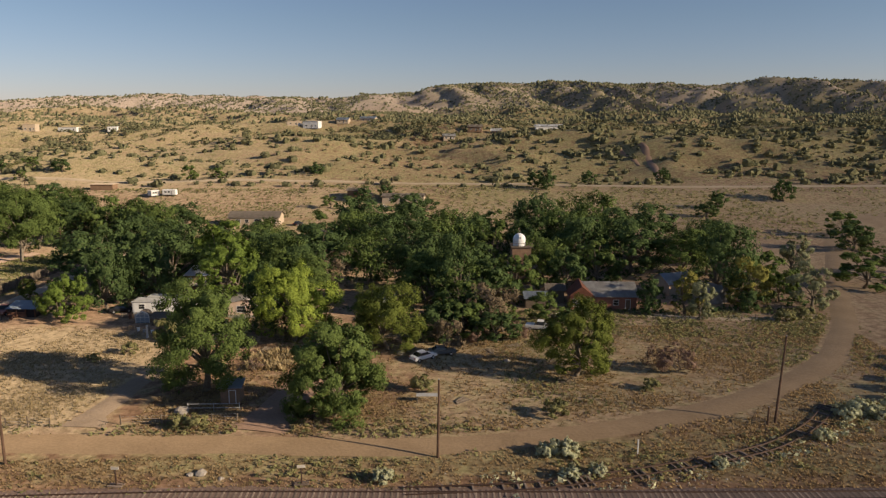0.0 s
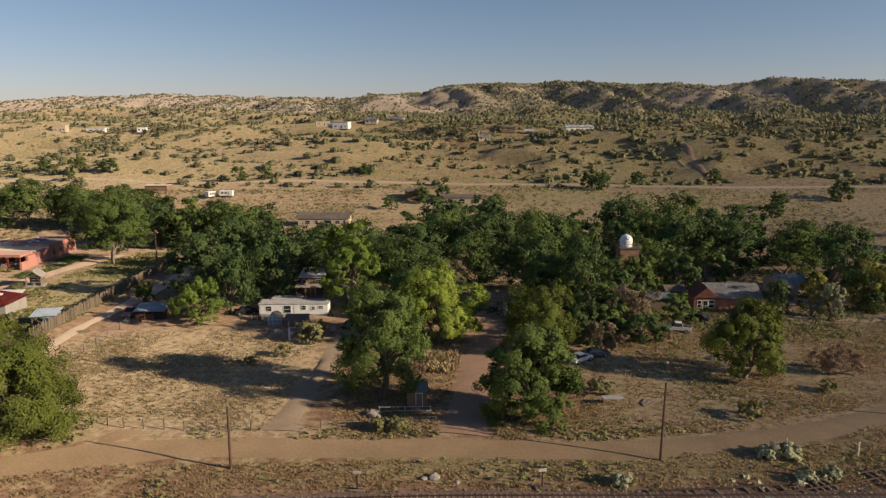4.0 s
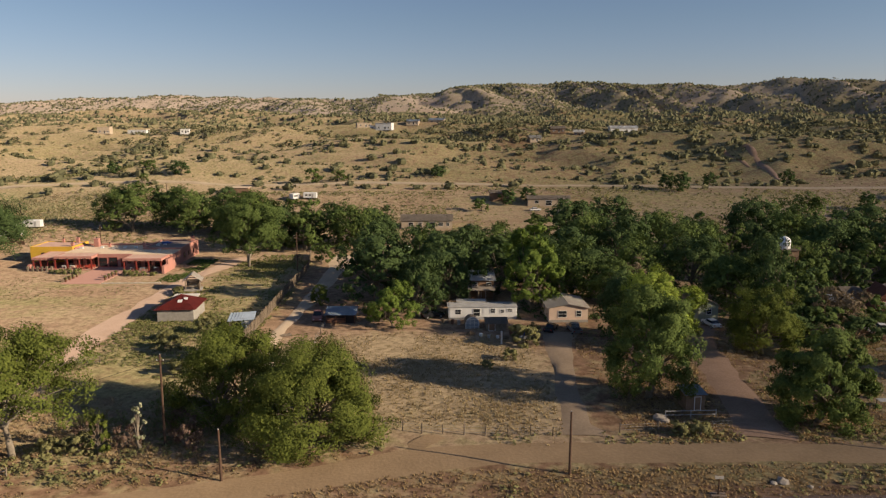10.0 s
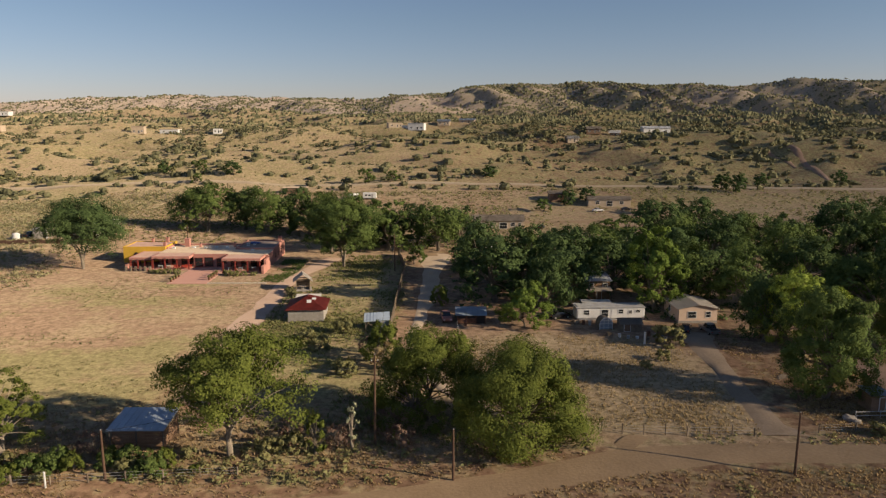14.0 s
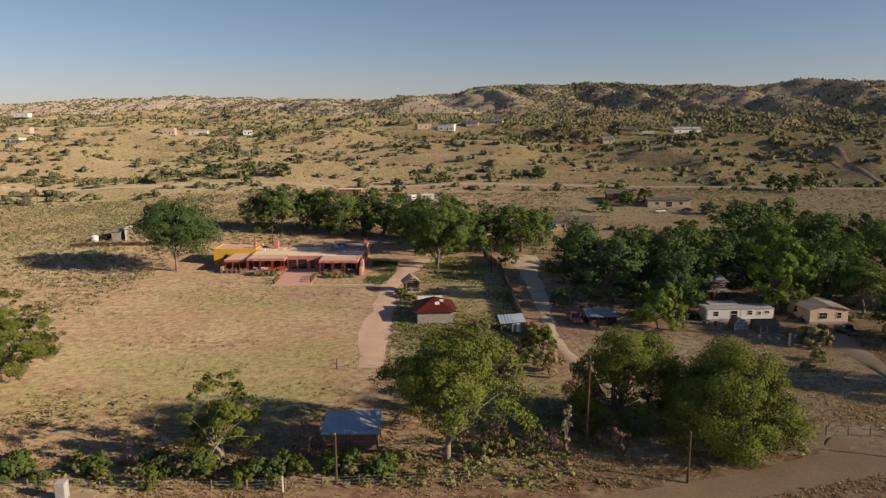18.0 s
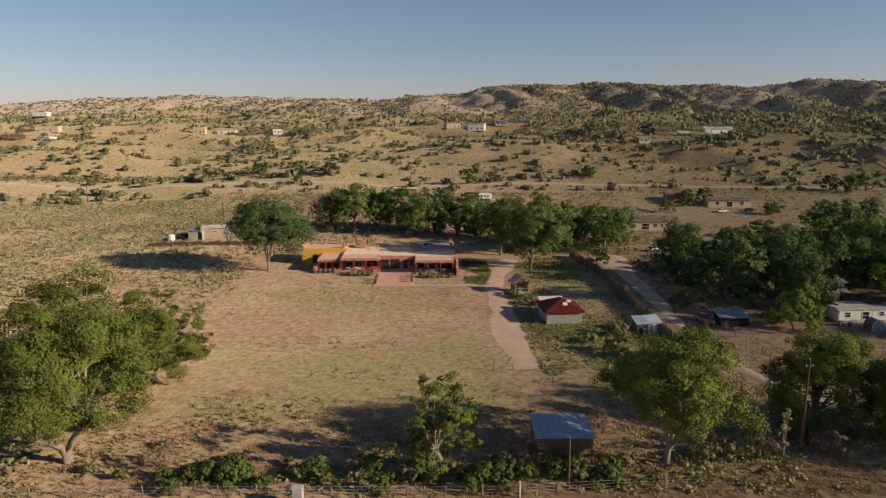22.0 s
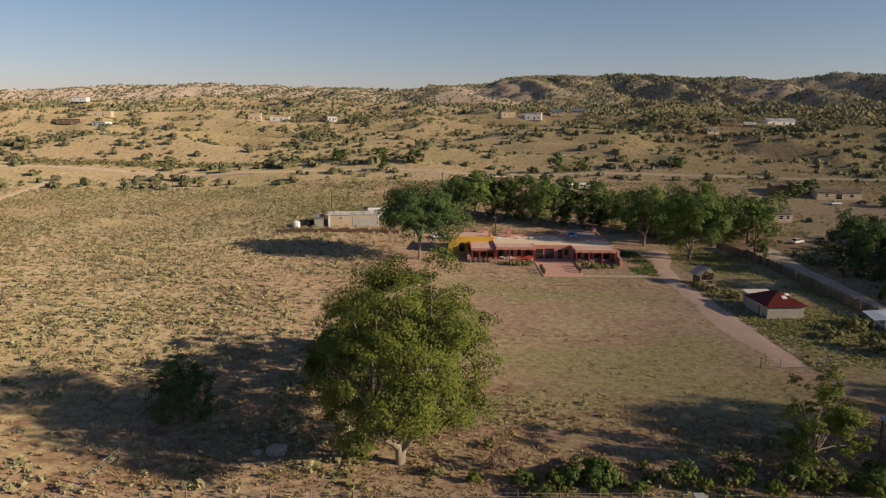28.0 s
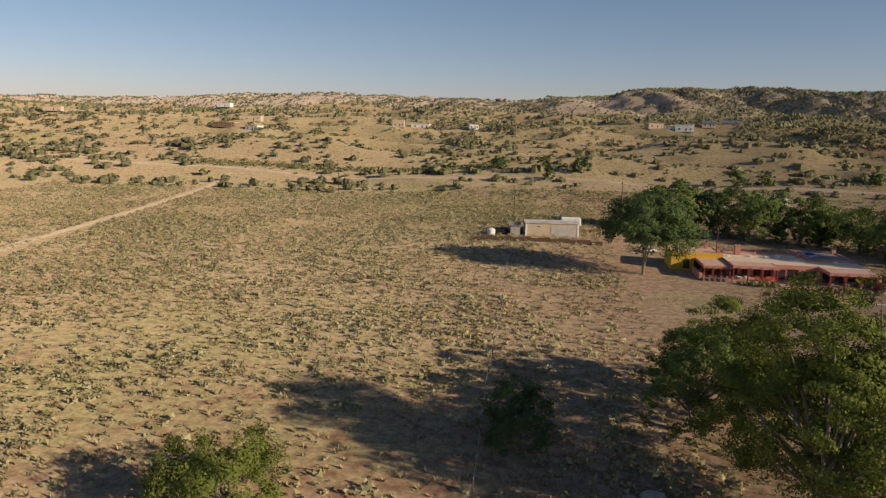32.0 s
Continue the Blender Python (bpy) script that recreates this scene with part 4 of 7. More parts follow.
BUSH_DRY = tree_meshes(48, 2.4, 3.2, 0.0, 34, 1000, 0.15, "dry_twig", "bark_pale", ragged=0.7, stems=5)


def shrubs(rows, meshes, label, group):
    for k, (x, y, s) in enumerate(rows):
        s = 0.8 * s if "hedge" in group else s
        plant_tree(meshes, x, y, 83 * k, s, 0.9 + 0.06 * (k % 5), "shrub", label, group, "shrub")


shrubs([(-168, 75.6, 1.01), (-163.5, 77.5, 1.25), (-160, 74.0, 0.62), (-153, 74.8, 0.78), (-147, 73.0, 1.01), (-141.5, 74.4, 0.86), (-137, 72.9, 1.09), (-131, 75.4, 1.17), (-128, 77.8, 0.94), (-121, 76.5, 1.01), (-117, 74.6, 0.62), (-176, 76.5, 0.70), (-158, 79.5, 0.55), (-134, 79, 0.62)],
       BUSH_GREEN, "green leafy shrub in the hedge along the fence", "hedge along the fence")
HEDGE = tree_meshes(44, 2.6, 4.4, 0.0, 44, 2100, 0.24, "leaf_mid", ragged=0.6, stems=4)
hedge_rng = random.Random(12)
shrubs([(-171 + 2.35 * k + hedge_rng.uniform(-1.1, 1.1), 75.3 + hedge_rng.uniform(-1.9, 2.3), hedge_rng.choice((0.45, 0.6, 0.8, 1.0, 1.15))) for k in range(22)],
       HEDGE, "ragged green shrub in the hedge along the fence", "hedge along the fence")
shrubs([(-170.5, 73.8, 0.78), (-156, 76.4, 0.94), (-150, 76.0, 0.70), (-144, 75.6, 0.94), (-139.5, 76.8, 0.78), (-133.4, 72.6, 0.78), (-125, 75.2, 0.94), (-119, 78.6, 0.78), (-165, 80, 0.62), (-148, 80, 0.55), (-180, 78, 0.70), (-142, 85, 0.62), (-152, 88, 0.47), (-174, 84, 0.55)],
       BUSH, "grey-green weedy shrub in the hedge along the fence", "hedge along the fence")
shrubs([(14.8, 87, 1.1), (-3, 95.5, 1.1), (30, 96, 0.8), (-48.5, 120, 1.7), (-52, 112, 0.8), (-56, 108, 0.7), (-31, 83.2, 0.9), (-33.5, 83.6, 0.8), (-107, 80, 1.0), (-110, 79, 0.9), (66, 131, 1.2), (71, 134, 1.1), (-104, 106, 1.2), (-110, 118, 1.3), (-107, 128, 1.2), (-113, 124, 1.0)],
       BUSH, "grey-green weedy shrub in dry grass", "weedy shrubs")
shrubs([(52.5, 86.5, 1.0), (54.8, 87.4, 1.2), (57, 86.2, 0.9), (59.5, 88, 1.0), (62, 87, 0.9), (14, 76.2, 1.1), (11.8, 76.0, 0.8), (-6.5, 70.0, 0.75), (13.8, 70.6, 0.7), (17, 71.5, 0.6), (62.5, 92, 0.9), (65, 95.5, 1.1), (68, 99, 1.0), (31, 73, 0.6), (46, 80, 0.7), (72, 104, 1.0), (75, 109, 0.9)],
       BUSH_SILVER, "pale silvery rabbitbrush at the roadside", "rabbitbrush")
shrubs([(36, 103.2, 2.0), (33.5, 104.2, 1.7), (-96.5, 85, 1.4), (-101.5, 81, 1.2), (-94, 80.5, 1.3), (6, 118, 1.5), (13, 120, 1.4), (-131, 79.5, 1.2), (-120, 88, 1.0), (-173, 79, 1.1), (-150, 77, 0.9), (-108, 84, 1.0), (-29, 104, 0.9), (-101.5, 117, 1.0)],
       BUSH_DRY, "dry brown leafless shrub", "dry shrubs")


# ---- countless growth: grass, scrub and the woods on the hills ----
def spray(rng, count, flatness=0.7):
    """One clump of leaf sprays of unit width on the ground: leaf corners (count, 3, 3)."""
    o = rng.normal(size=(count, 3))
    o[:, 2] = np.abs(o[:, 2])
    o /= np.linalg.norm(o, axis=1, keepdims=True)
    p = o * (0.3 + 0.2 * rng.random(count))[:, None] * [1, 1, flatness * 2]
    v, _ = leaf_cards(rng, p, o, 0.36, 1.1, 0.4)
    return v.reshape(count, 3, 3)


def juniper(rng, count):
    """A rounded juniper of unit width: a lumpy heart with leaf sprays over it."""
    a = np.arange(6) / 6 * 6.283 + 0.4 * rng.random(6)
    rings = [np.stack([np.cos(a) * r, np.sin(a) * r, np.full(6, z)], -1) * (0.75 + 0.5 * rng.random((6, 1))) for r, z in ((0.34, -0.05), (0.42, 0.26), (0.26, 0.52))]
    top = np.array([0, 0, 0.62])
    quads = [(lo[i], lo[(i + 1) % 6], hi[(i + 1) % 6], hi[i]) for lo, hi in zip(rings, rings[1:]) for i in range(6)]
    quads += [(rings[2][i], rings[2][(i + 1) % 6], rings[2][(i + 2) % 6], top) for i in range(0, 6, 2)]
    o = rng.normal(size=(count, 3)) + [0, 0, 0.3]
    o[:, 2] = np.abs(o[:, 2])
    o /= np.linalg.norm(o, axis=1, keepdims=True)
    v, _ = leaf_cards(rng, o * (0.40 + 0.10 * rng.random((count, 1))) * [1.1, 1.1, 0.8] + [0, 0, 0.24], o, 0.30, 1.2, 0.5)
    heart = np.array(quads)
    return np.concatenate([heart[:, [0, 1, 2]], heart[:, [0, 2, 3]], v.reshape(count, 3, 3)])


def tuft(rng, blades):
    """One tuft of upright pointed blades of unit height: corners (blades, 3, 3)."""
    a = rng.random(blades) * 6.283
    d = np.stack([np.cos(a), np.sin(a), np.zeros(blades)], -1)
    s = np.stack([-np.sin(a), np.cos(a), np.zeros(blades)], -1)
    foot = d * (0.25 * rng.random(blades))[:, None]
    tip = foot + d * (0.2 + 0.4 * rng.random(blades))[:, None] + [0, 0, 1] * (0.5 + 0.4 * rng.random(blades))[:, None]
    return np.stack([foot - s * 0.15, foot + s * 0.15, tip], 1)


def scatter(name, x, y, size, tall, protos, material, label, category, faces=None, sink=0.03):
    """One object of many clumps: each place takes one of the prototypes, turned and sized."""
    rng = np.random.default_rng(len(x))
    z = height(x, y) - sink * size
    which = rng.integers(len(protos), size=len(x))
    turn = rng.random(len(x)) * 6.283
    V, F, base = [], [], 0
    for k, p in enumerate(protos):
        m = np.nonzero(which == k)[0]
        q = p.reshape(-1, 3)
        c, s = np.cos(turn[m])[:, None], np.sin(turn[m])[:, None]
        vx = (q[:, 0] * c - q[:, 1] * s) * size[m][:, None] + x[m][:, None]
        vy = (q[:, 0] * s + q[:, 1] * c) * size[m][:, None] + y[m][:, None]
        vz = q[:, 2] * (size * tall)[m][:, None] + z[m][:, None]
        V.append(np.stack([vx, vy, vz], -1).reshape(-1, 3))
        f = np.arange(len(q)).reshape(-1, 3) if faces is None else faces
        F.append((f[None] + (base + np.arange(len(m)) * len(q))[:, None, None]).reshape(-1, f.shape[1]))
        base += len(m) * len(q)
    return tagged(new(name, mesh_np(name, np.concatenate(V), np.concatenate(F), material)), label, category, kind="stuff")


def places(seed, count, x0, x1, y0, y1, density):
    rng = np.random.default_rng(seed)
    x, y = x0 + (x1 - x0) * rng.random(count), y0 + (y1 - y0) * rng.random(count)
    keep = rng.random(count) < density(x, y)
    return x[keep], y[keep], rng.random(keep.sum())


def fan_places(seed, count, y0, y1, density, spread=0.68):
    rng = np.random.default_rng(seed)
    y = np.sqrt(y0 ** 2 + (y1 ** 2 - y0 ** 2) * rng.random(count))
    u = 2 * rng.random(count) - 1
    x = -105 + np.where(u < 0, 1.3, 1.0) * u * (170 + spread * y)
    keep = rng.random(count) < density(x, y)
    return x[keep], y[keep], rng.random(keep.sum())


ROADS = [((-420, 20), (-190, 54), 2.9), ((-190, 54), (-90, 69.5), 2.9), ((-90, 69.5), (-68, 77), 3.2), ((-68, 77), (-24, 78.5), 3.0), ((-24, 78.5), (-6, 77.6), 2.7), ((-6, 77.6), (16, 81.4), 2.7), ((16, 81.4), (40, 91), 2.7), ((40, 91), (62, 108), 2.7), ((62, 108), (78, 132), 2.7), ((78, 132), (92, 160), 2.7),
         ((-89.6, 100.5), (-95.6, 130), 1.7), ((-79, 87.5), (-89.6, 100.5), 1.5), ((-95.8, 128), (-88, 192), 2.6), ((-46, 81), (-45, 100), 2.1), ((-45, 100), (-41, 131), 2.5), ((-23, 80), (-17, 134), 3.4), ((-126, 108), (-127, 160), 2.6), ((-127, 160), (-119, 205), 2.8)]
FAR_ROADS = [((-333, 150), (-350, 232), 2.2), ((-350, 232), (-372, 376), 2.2), ((-480, 392), (-274, 356), 4.5), ((-274, 356), (-103, 342), 4.5), ((-103, 342), (6, 338), 4.5), ((6, 338), (107, 325), 4.5), ((107, 325), (330, 332), 4.5), ((92, 160), (160, 262), 7), ((99, 366), (125, 408), 6)]


def clear_of_roads(x, y):
    ok = np.ones(len(x))
    for (ax, ay), (bx, by), r in ROADS + FAR_ROADS:
        dx, dy = bx - ax, by - ay
        t = np.clip(((x - ax) * dx + (y - ay) * dy) / (dx * dx + dy * dy), 0, 1)
        ok = ok * smooth(r - 0.6, r + 0.5, np.hypot(x - ax - t * dx, y - ay - t * dy))
    return ok


rng = np.random.default_rng(77)
SPRAYS = [spray(rng, 10) for _ in range(8)]
TUFTS = [tuft(rng, 5) for _ in range(8)]
JUNIPERS = [juniper(rng, 10) for _ in range(10)]

# Scrub over the open field.
field = lambda x, y: clear_of_roads(x, y) * (0.65 + 0.35 * smooth(-208, -218, x)) * smooth(-184, -196, x + 5 * fbm(x, y, 18, 2, 79))
x, y, r = places(201, 62000, -440, -188, 60, 330, lambda x, y: field(x, y) * np.clip(0.45 + 0.6 * fbm(x, y, 22, 3, 5), 0.1, 1))
scatter("scrub", x, y, 0.7 + 1.1 * r ** 2, 0.6 + 0.3 * r, SPRAYS, M["sage"], "low grey-green scrub bushes over dry ground", "scrub")
x, y, r = places(204, 42000, -440, -188, 60, 330, lambda x, y: field(x, y) * np.clip(0.45 + 0.6 * fbm(x, y, 16, 3, 25), 0.1, 1))
scatter("dry_grass", x, y, 0.6 + 0.55 * r, 0.6 + 0.2 * r, TUFTS, M["pale_straw"], "pale dead grass between the scrub bushes", "grass")
x, y, r = places(205, 16000, -440, -188, 60, 330, lambda x, y: field(x, y) * np.clip(0.1 + 0.9 * fbm(x, y, 28, 3, 26), 0.0, 1))
scatter("scrub", x, y, 0.7 + 1.0 * r ** 2, 0.5 + 0.25 * r, SPRAYS, M["weed"], "darker green scrub bushes in the open field", "scrub")
x, y, r = places(202, 15000, -230, -60, 225, 320, lambda x, y: clear_of_roads(x, y) * np.clip(0.5 + 0.6 * fbm(x, y, 30, 3, 6), 0, 1))
scatter("scrub", x, y, 0.6 + 0.9 * r, 0.5 + 0.3 * r, SPRAYS, M["weed"], "low scrub on the slope behind the houses", "scrub")
x, y, r = places(203, 16000, -60, 260, 225, 330, lambda x, y: clear_of_roads(x, y) * np.clip(0.4 + 0.7 * fbm(x, y, 30, 3, 7), 0, 1))
scatter("scrub", x, y, 0.7 + 1.1 * r, 0.5 + 0.3 * r, SPRAYS, M["weed"], "low scrub on the slope behind the grove", "scrub")
x, y, r = places(206, 4200, -400, -225, 368, 402, lambda x, y: clear_of_roads(x, y) * np.exp(-((y - 384 - 0.10 * (-x - 300)) / 5.0) ** 2) * np.clip(0.7 + 0.8 * fbm(x, y, 20, 2, 27), 0, 1))
scatter("scrub", x, y, 1.2 + 1.6 * r, 0.55 + 0.3 * r, SPRAYS, M["weed"], "dark brush along the far edge of the field", "scrub")
# Dead grass near the road.
x, y, r = places(211, 26000, -94, -45, 80, 132, lambda x, y: clear_of_roads(x, y) * inside(x, y, -89, -49, 84, 124, 4) * np.clip(0.40 + 0.8 * fbm(x, y, 9, 3, 8), 0.03, 1))
scatter("dry_grass", x, y, 0.22 + 0.36 * r ** 2, 0.9 + 0 * r, TUFTS, M["pale_straw"], "dead golden grass in the vacant lot", "grass")
x, y, r = places(212, 64000, -40, 75, 79, 128, lambda x, y: clear_of_roads(x, y) * np.clip(0.5 + 0.9 * fbm(x, y, 10, 3, 9), 0.06, 1))
scatter("dry_grass", x, y, 0.28 + 0.36 * r, 0.55 + 0 * r, TUFTS, M["dull_straw"], "dull brown dead grass in the field beside the road", "grass")
x, y, r = places(213, 46000, -215, 75, 62, 79, lambda x, y: clear_of_roads(x, y) * np.clip(0.55 + 0.8 * fbm(x, y, 9, 3, 10), 0.05, 1))
scatter("dry_grass", x, y, 0.25 + 0.35 * r, 0.55 + 0 * r, TUFTS, M["dull_straw"], "dull brown dead grass on the road verge", "grass")
x, y, r = places(214, 13000, -212, -84, 78, 100, lambda x, y: clear_of_roads(x, y) * np.clip(0.5 + 0.8 * fbm(x, y, 9, 3, 12), 0.05, 1) * smooth(101, 84, y + 7 * fbm(x, y, 18, 2, 77)))
scatter("dry_grass", x, y, 0.25 + 0.38 * r, 0.9 + 0 * r, TUFTS, M["straw"], "dead grass behind the roadside fence", "grass")
x, y, r = places(215, 26000, -40, 75, 79, 130, lambda x, y: clear_of_roads(x, y) * np.clip(0.05 + 1.6 * fbm(x, y, 16, 4, 13) + 0.6 * smooth(98, 116, y) * smooth(18, 34, x), 0.0, 1))
scatter("weeds", x, y, 0.25 + 0.6 * r ** 3, 0.6 + 0.3 * r, SPRAYS, M["weed"], "grey-green weeds in the field beside the road", "weeds")
x, y, r = places(216, 20000, -124, -97, 86, 205, lambda x, y: clear_of_roads(x, y) * np.clip(0.3 + 0.9 * fbm(x, y, 12, 3, 14), 0.0, 1))
scatter("weeds", x, y, 0.35 + 0.5 * r, 0.6 + 0.2 * r, TUFTS, M["grass_green"], "light green weeds between the shed and the lane", "weeds")
x, y, r = places(235, 4200, -128, -102, 104, 152, lambda x, y: clear_of_roads(x, y) * np.clip(0.35 + 1.5 * fbm(x, 1.6 * y, 9, 3, 64), 0.0, 1) * smooth(-131, -124, x) * smooth(150, 140, y))
scatter("weeds", x, y, 0.35 + 0.65 * r, 0.4 + 0.25 * r, SPRAYS, M["grass_green"], "low green weeds before the red-roofed pavilion", "weeds")
x, y, r = places(236, 700, -31, -17, 104, 113, lambda x, y: clear_of_roads(x, y) * np.clip(0.6 + 0.8 * fbm(x, y, 4, 2, 65), 0.0, 1))
scatter("dry_grass", x, y, 0.7 + 0.9 * r, 0.9 + 0 * r, TUFTS, M["pale_straw"], "tall pale dead grass under the bright tree", "grass")
x, y, r = places(237, 2600, -133, -126, 170, 199, lambda x, y: clear_of_roads(x, y) * np.clip(0.5 + 1.0 * fbm(x, y, 7, 3, 66), 0.0, 1))
scatter("weeds", x, y, 0.4 + 0.5 * r, 0.4 + 0.2 * r, SPRAYS, M["leaf_mid"], "green grass in the shade beside the adobe house", "grass")
x, y, r = places(217, 6000, -208, -70, 72, 98, lambda x, y: clear_of_roads(x, y) * np.clip(0.3 + 1.0 * fbm(x, y, 12, 3, 15), 0.0, 1) * smooth(99, 82, y + 7 * fbm(x, y, 18, 2, 77)))
scatter("weeds", x, y, 0.4 + 0.9 * r, 0.6 + 0.2 * r, SPRAYS, M["weed"], "weeds along the roadside fence", "weeds")
x, y, r = places(218, 26000, -205, -128, 88, 180, lambda x, y: np.clip(0.06 + 0.9 * fbm(x, 1.8 * y, 14, 5, 16), 0.02, 1))
scatter("weeds", x, y, 0.15 + 0.5 * r ** 4, 0.4 + 0.3 * r, SPRAYS, M["weed"], "low weeds in the mown yard", "weeds")


x, y, r = places(231, 9000, -2, 78, 121, 141, lambda x, y: clear_of_roads(x, y) * np.clip(0.2 + 1.3 * fbm(x, y, 9, 3, 61), 0.0, 1))
scatter("weeds", x, y, 0.35 + 0.55 * r, 0.6 + 0.3 * r, SPRAYS, M["weed"], "dull green weeds before the brick cottage", "weeds")
x, y, r = places(232, 7000, -60, 80, 62, 84, lambda x, y: clear_of_roads(x, y) * np.clip(0.25 + 1.0 * fbm(x, y, 8, 3, 62), 0.0, 1) * smooth(0.10 * x + 66, 0.10 * x + 70, y))
scatter("weeds", x, y, 0.35 + 0.6 * r, 0.55 + 0.3 * r, SPRAYS, M["weed"], "low weeds along the road's lower edge", "weeds")
x, y, r = places(233, 700, 4, 70, 64, 96, lambda x, y: clear_of_roads(x, y) * np.exp(-((y - 69.5 - 0.0115 * (x - 10) ** 2 * 0.7) / 2.2) ** 2))
scatter("rabbitbrush", x, y, 0.6 + 0.8 * r, 0.7 + 0.2 * r, SPRAYS, M["leaf_silver"], "pale yellow-green rabbitbrush clumps on the shoulder", "rabbitbrush")

x, y, r = places(234, 5200, -86, 78, 136, 216, lambda x, y: clear_of_roads(x, y) * np.clip(0.45 + 0.8 * fbm(x, y, 14, 3, 63), 0.05, 1))
scatter("undergrowth", x, y, 0.8 + 1.6 * r ** 2, 0.6 + 0.3 * r, SPRAYS, M["leaf_dark"], "dark undergrowth on the floor of the grove", "undergrowth")

# Junipers on the hills: thick towards the right, thin on the near slopes.
CLEARINGS = ((-108, 568, 24), (84, 552, 26), (-312, 556, 22), (-263, 562, 12), (-124, 588, 14), (-74, 594, 20), (-450, 536, 16), (-428, 528, 14), (30, 503, 16), (4, 484, 10), (-443, 568, 14), (-720, 700, 24))


def woods(x, y):
    open_ground = 1.0
    for cx, cy, r in CLEARINGS:
        open_ground = open_ground * smooth(0.6 * r, r, np.hypot(x - cx, 0.7 * (y - cy)))
    return open_ground * cover_of_woods(x, y)


def cover_of_woods(x, y):
    a = (x + 60) / y
    thick = smooth(-0.08, 0.15, a) * smooth(420, 520, y)
    return np.clip(0.30 + 0.25 * fbm(x, y, 60, 3, 17) + 0.55 * thick + 0.22 * smooth(500, 800, y), 0, 1)


PEAK_FACES = np.array([(0, 2, 4), (2, 1, 4), (1, 3, 4), (3, 0, 4)])
PEAKS = [np.array([(-1, 0, -0.2), (1, 0, -0.2), (0, -1, -0.2), (0, 1, -0.2), (0, 0, 1.2)]) * (0.42 + 0.2 * rng.random((5, 1))) + [0, 0, 0.2] for _ in range(8)]
clustered = lambda x, y: clear_of_roads(x, y) * woods(x, y) * np.clip(0.75 + 1.3 * fbm(x, y, 26, 2, 23), 0.1, 1.3)
x, y, r = fan_places(221, 13500, 325, 470, clustered)
scatter("juniper_scrub", x, y, 1.6 + 5.2 * r ** 2.2, 0.62 + 0.35 * np.modf(r * 37)[0], JUNIPERS, M["juniper"], "dark green junipers dotted over dry hills", "junipers")
BUSHES = [juniper(rng, 8)[-20:] for _ in range(8)]
x, y, r = fan_places(224, 24000, 470, 640, clustered)
scatter("juniper_scrub", x, y, 1.8 + 5.2 * r ** 2.2, 0.62 + 0.35 * np.modf(r * 37)[0], BUSHES, M["juniper"], "olive green junipers on the middle hills", "junipers")
SMALL = [spray(rng, 4) for _ in range(6)]
x, y, r = fan_places(220, 26000, 318, 560, lambda x, y: clear_of_roads(x, y) * np.clip(0.42 + 0.6 * fbm(x, y, 45, 3, 19), 0.05, 1))
scatter("scrub", x, y, 0.9 + 1.2 * r, 0.5 + 0.3 * r, SMALL, M["weed"], "sparse low scrub over the near hills", "scrub")
x, y, r = fan_places(222, 52000, 640, 1350, lambda x, y: np.clip(1.15 * woods(x, y) + 0.12, 0, 1))
scatter("juniper_scrub", x, y, 3.2 + 3.0 * r, 0.55 + 0.25 * r, PEAKS, M["juniper"], "dark junipers covering the farther hills", "junipers", PEAK_FACES)
x, y, r = fan_places(223, 110000, 1250, 2330, lambda x, y: np.clip(0.36 + 0.5 * fbm(x, y, 120, 4, 18) + 0.1 * smooth(0, 300, x), 0.08, 1) * (1 - smooth(20, 60, y - np.interp(x, (-600, -150), (2300, 1850)))))
scatter("juniper_scrub", x, y, 3.8 + 4.2 * r, 0.55 + 0.2 * r, PEAKS, M["juniper"], "dark junipers on the distant ridges", "junipers", PEAK_FACES)
rng = np.random.default_rng(91)
PEBBLE_FACES = np.array([(0, 2, 4), (2, 1, 4), (1, 3, 4), (3, 0, 4), (2, 0, 5), (1, 2, 5), (3, 1, 5), (0, 3, 5)])
PEBBLES = [np.array([(-1, 0, 0), (1, 0, 0), (0, -1, 0), (0, 1, 0), (0, 0, 0.8), (0, 0, -0.4)]) * (0.3 + 0.3 * rng.random((6, 1))) for _ in range(6)]
x, y, r = places(241, 9000, -30, 75, 60, 90, lambda x, y: clear_of_roads(x, y) * np.exp(-((y - 67.0 - 0.0075 * np.clip(x - 5, 0, None) ** 2) / 2.6) ** 2))
scatter("gravel", x, y, 0.12 + 0.35 * r ** 4, 0.8 + 0 * r, PEBBLES, M["rock"], "loose stones along the bare road shoulder", "gravel", PEBBLE_FACES)


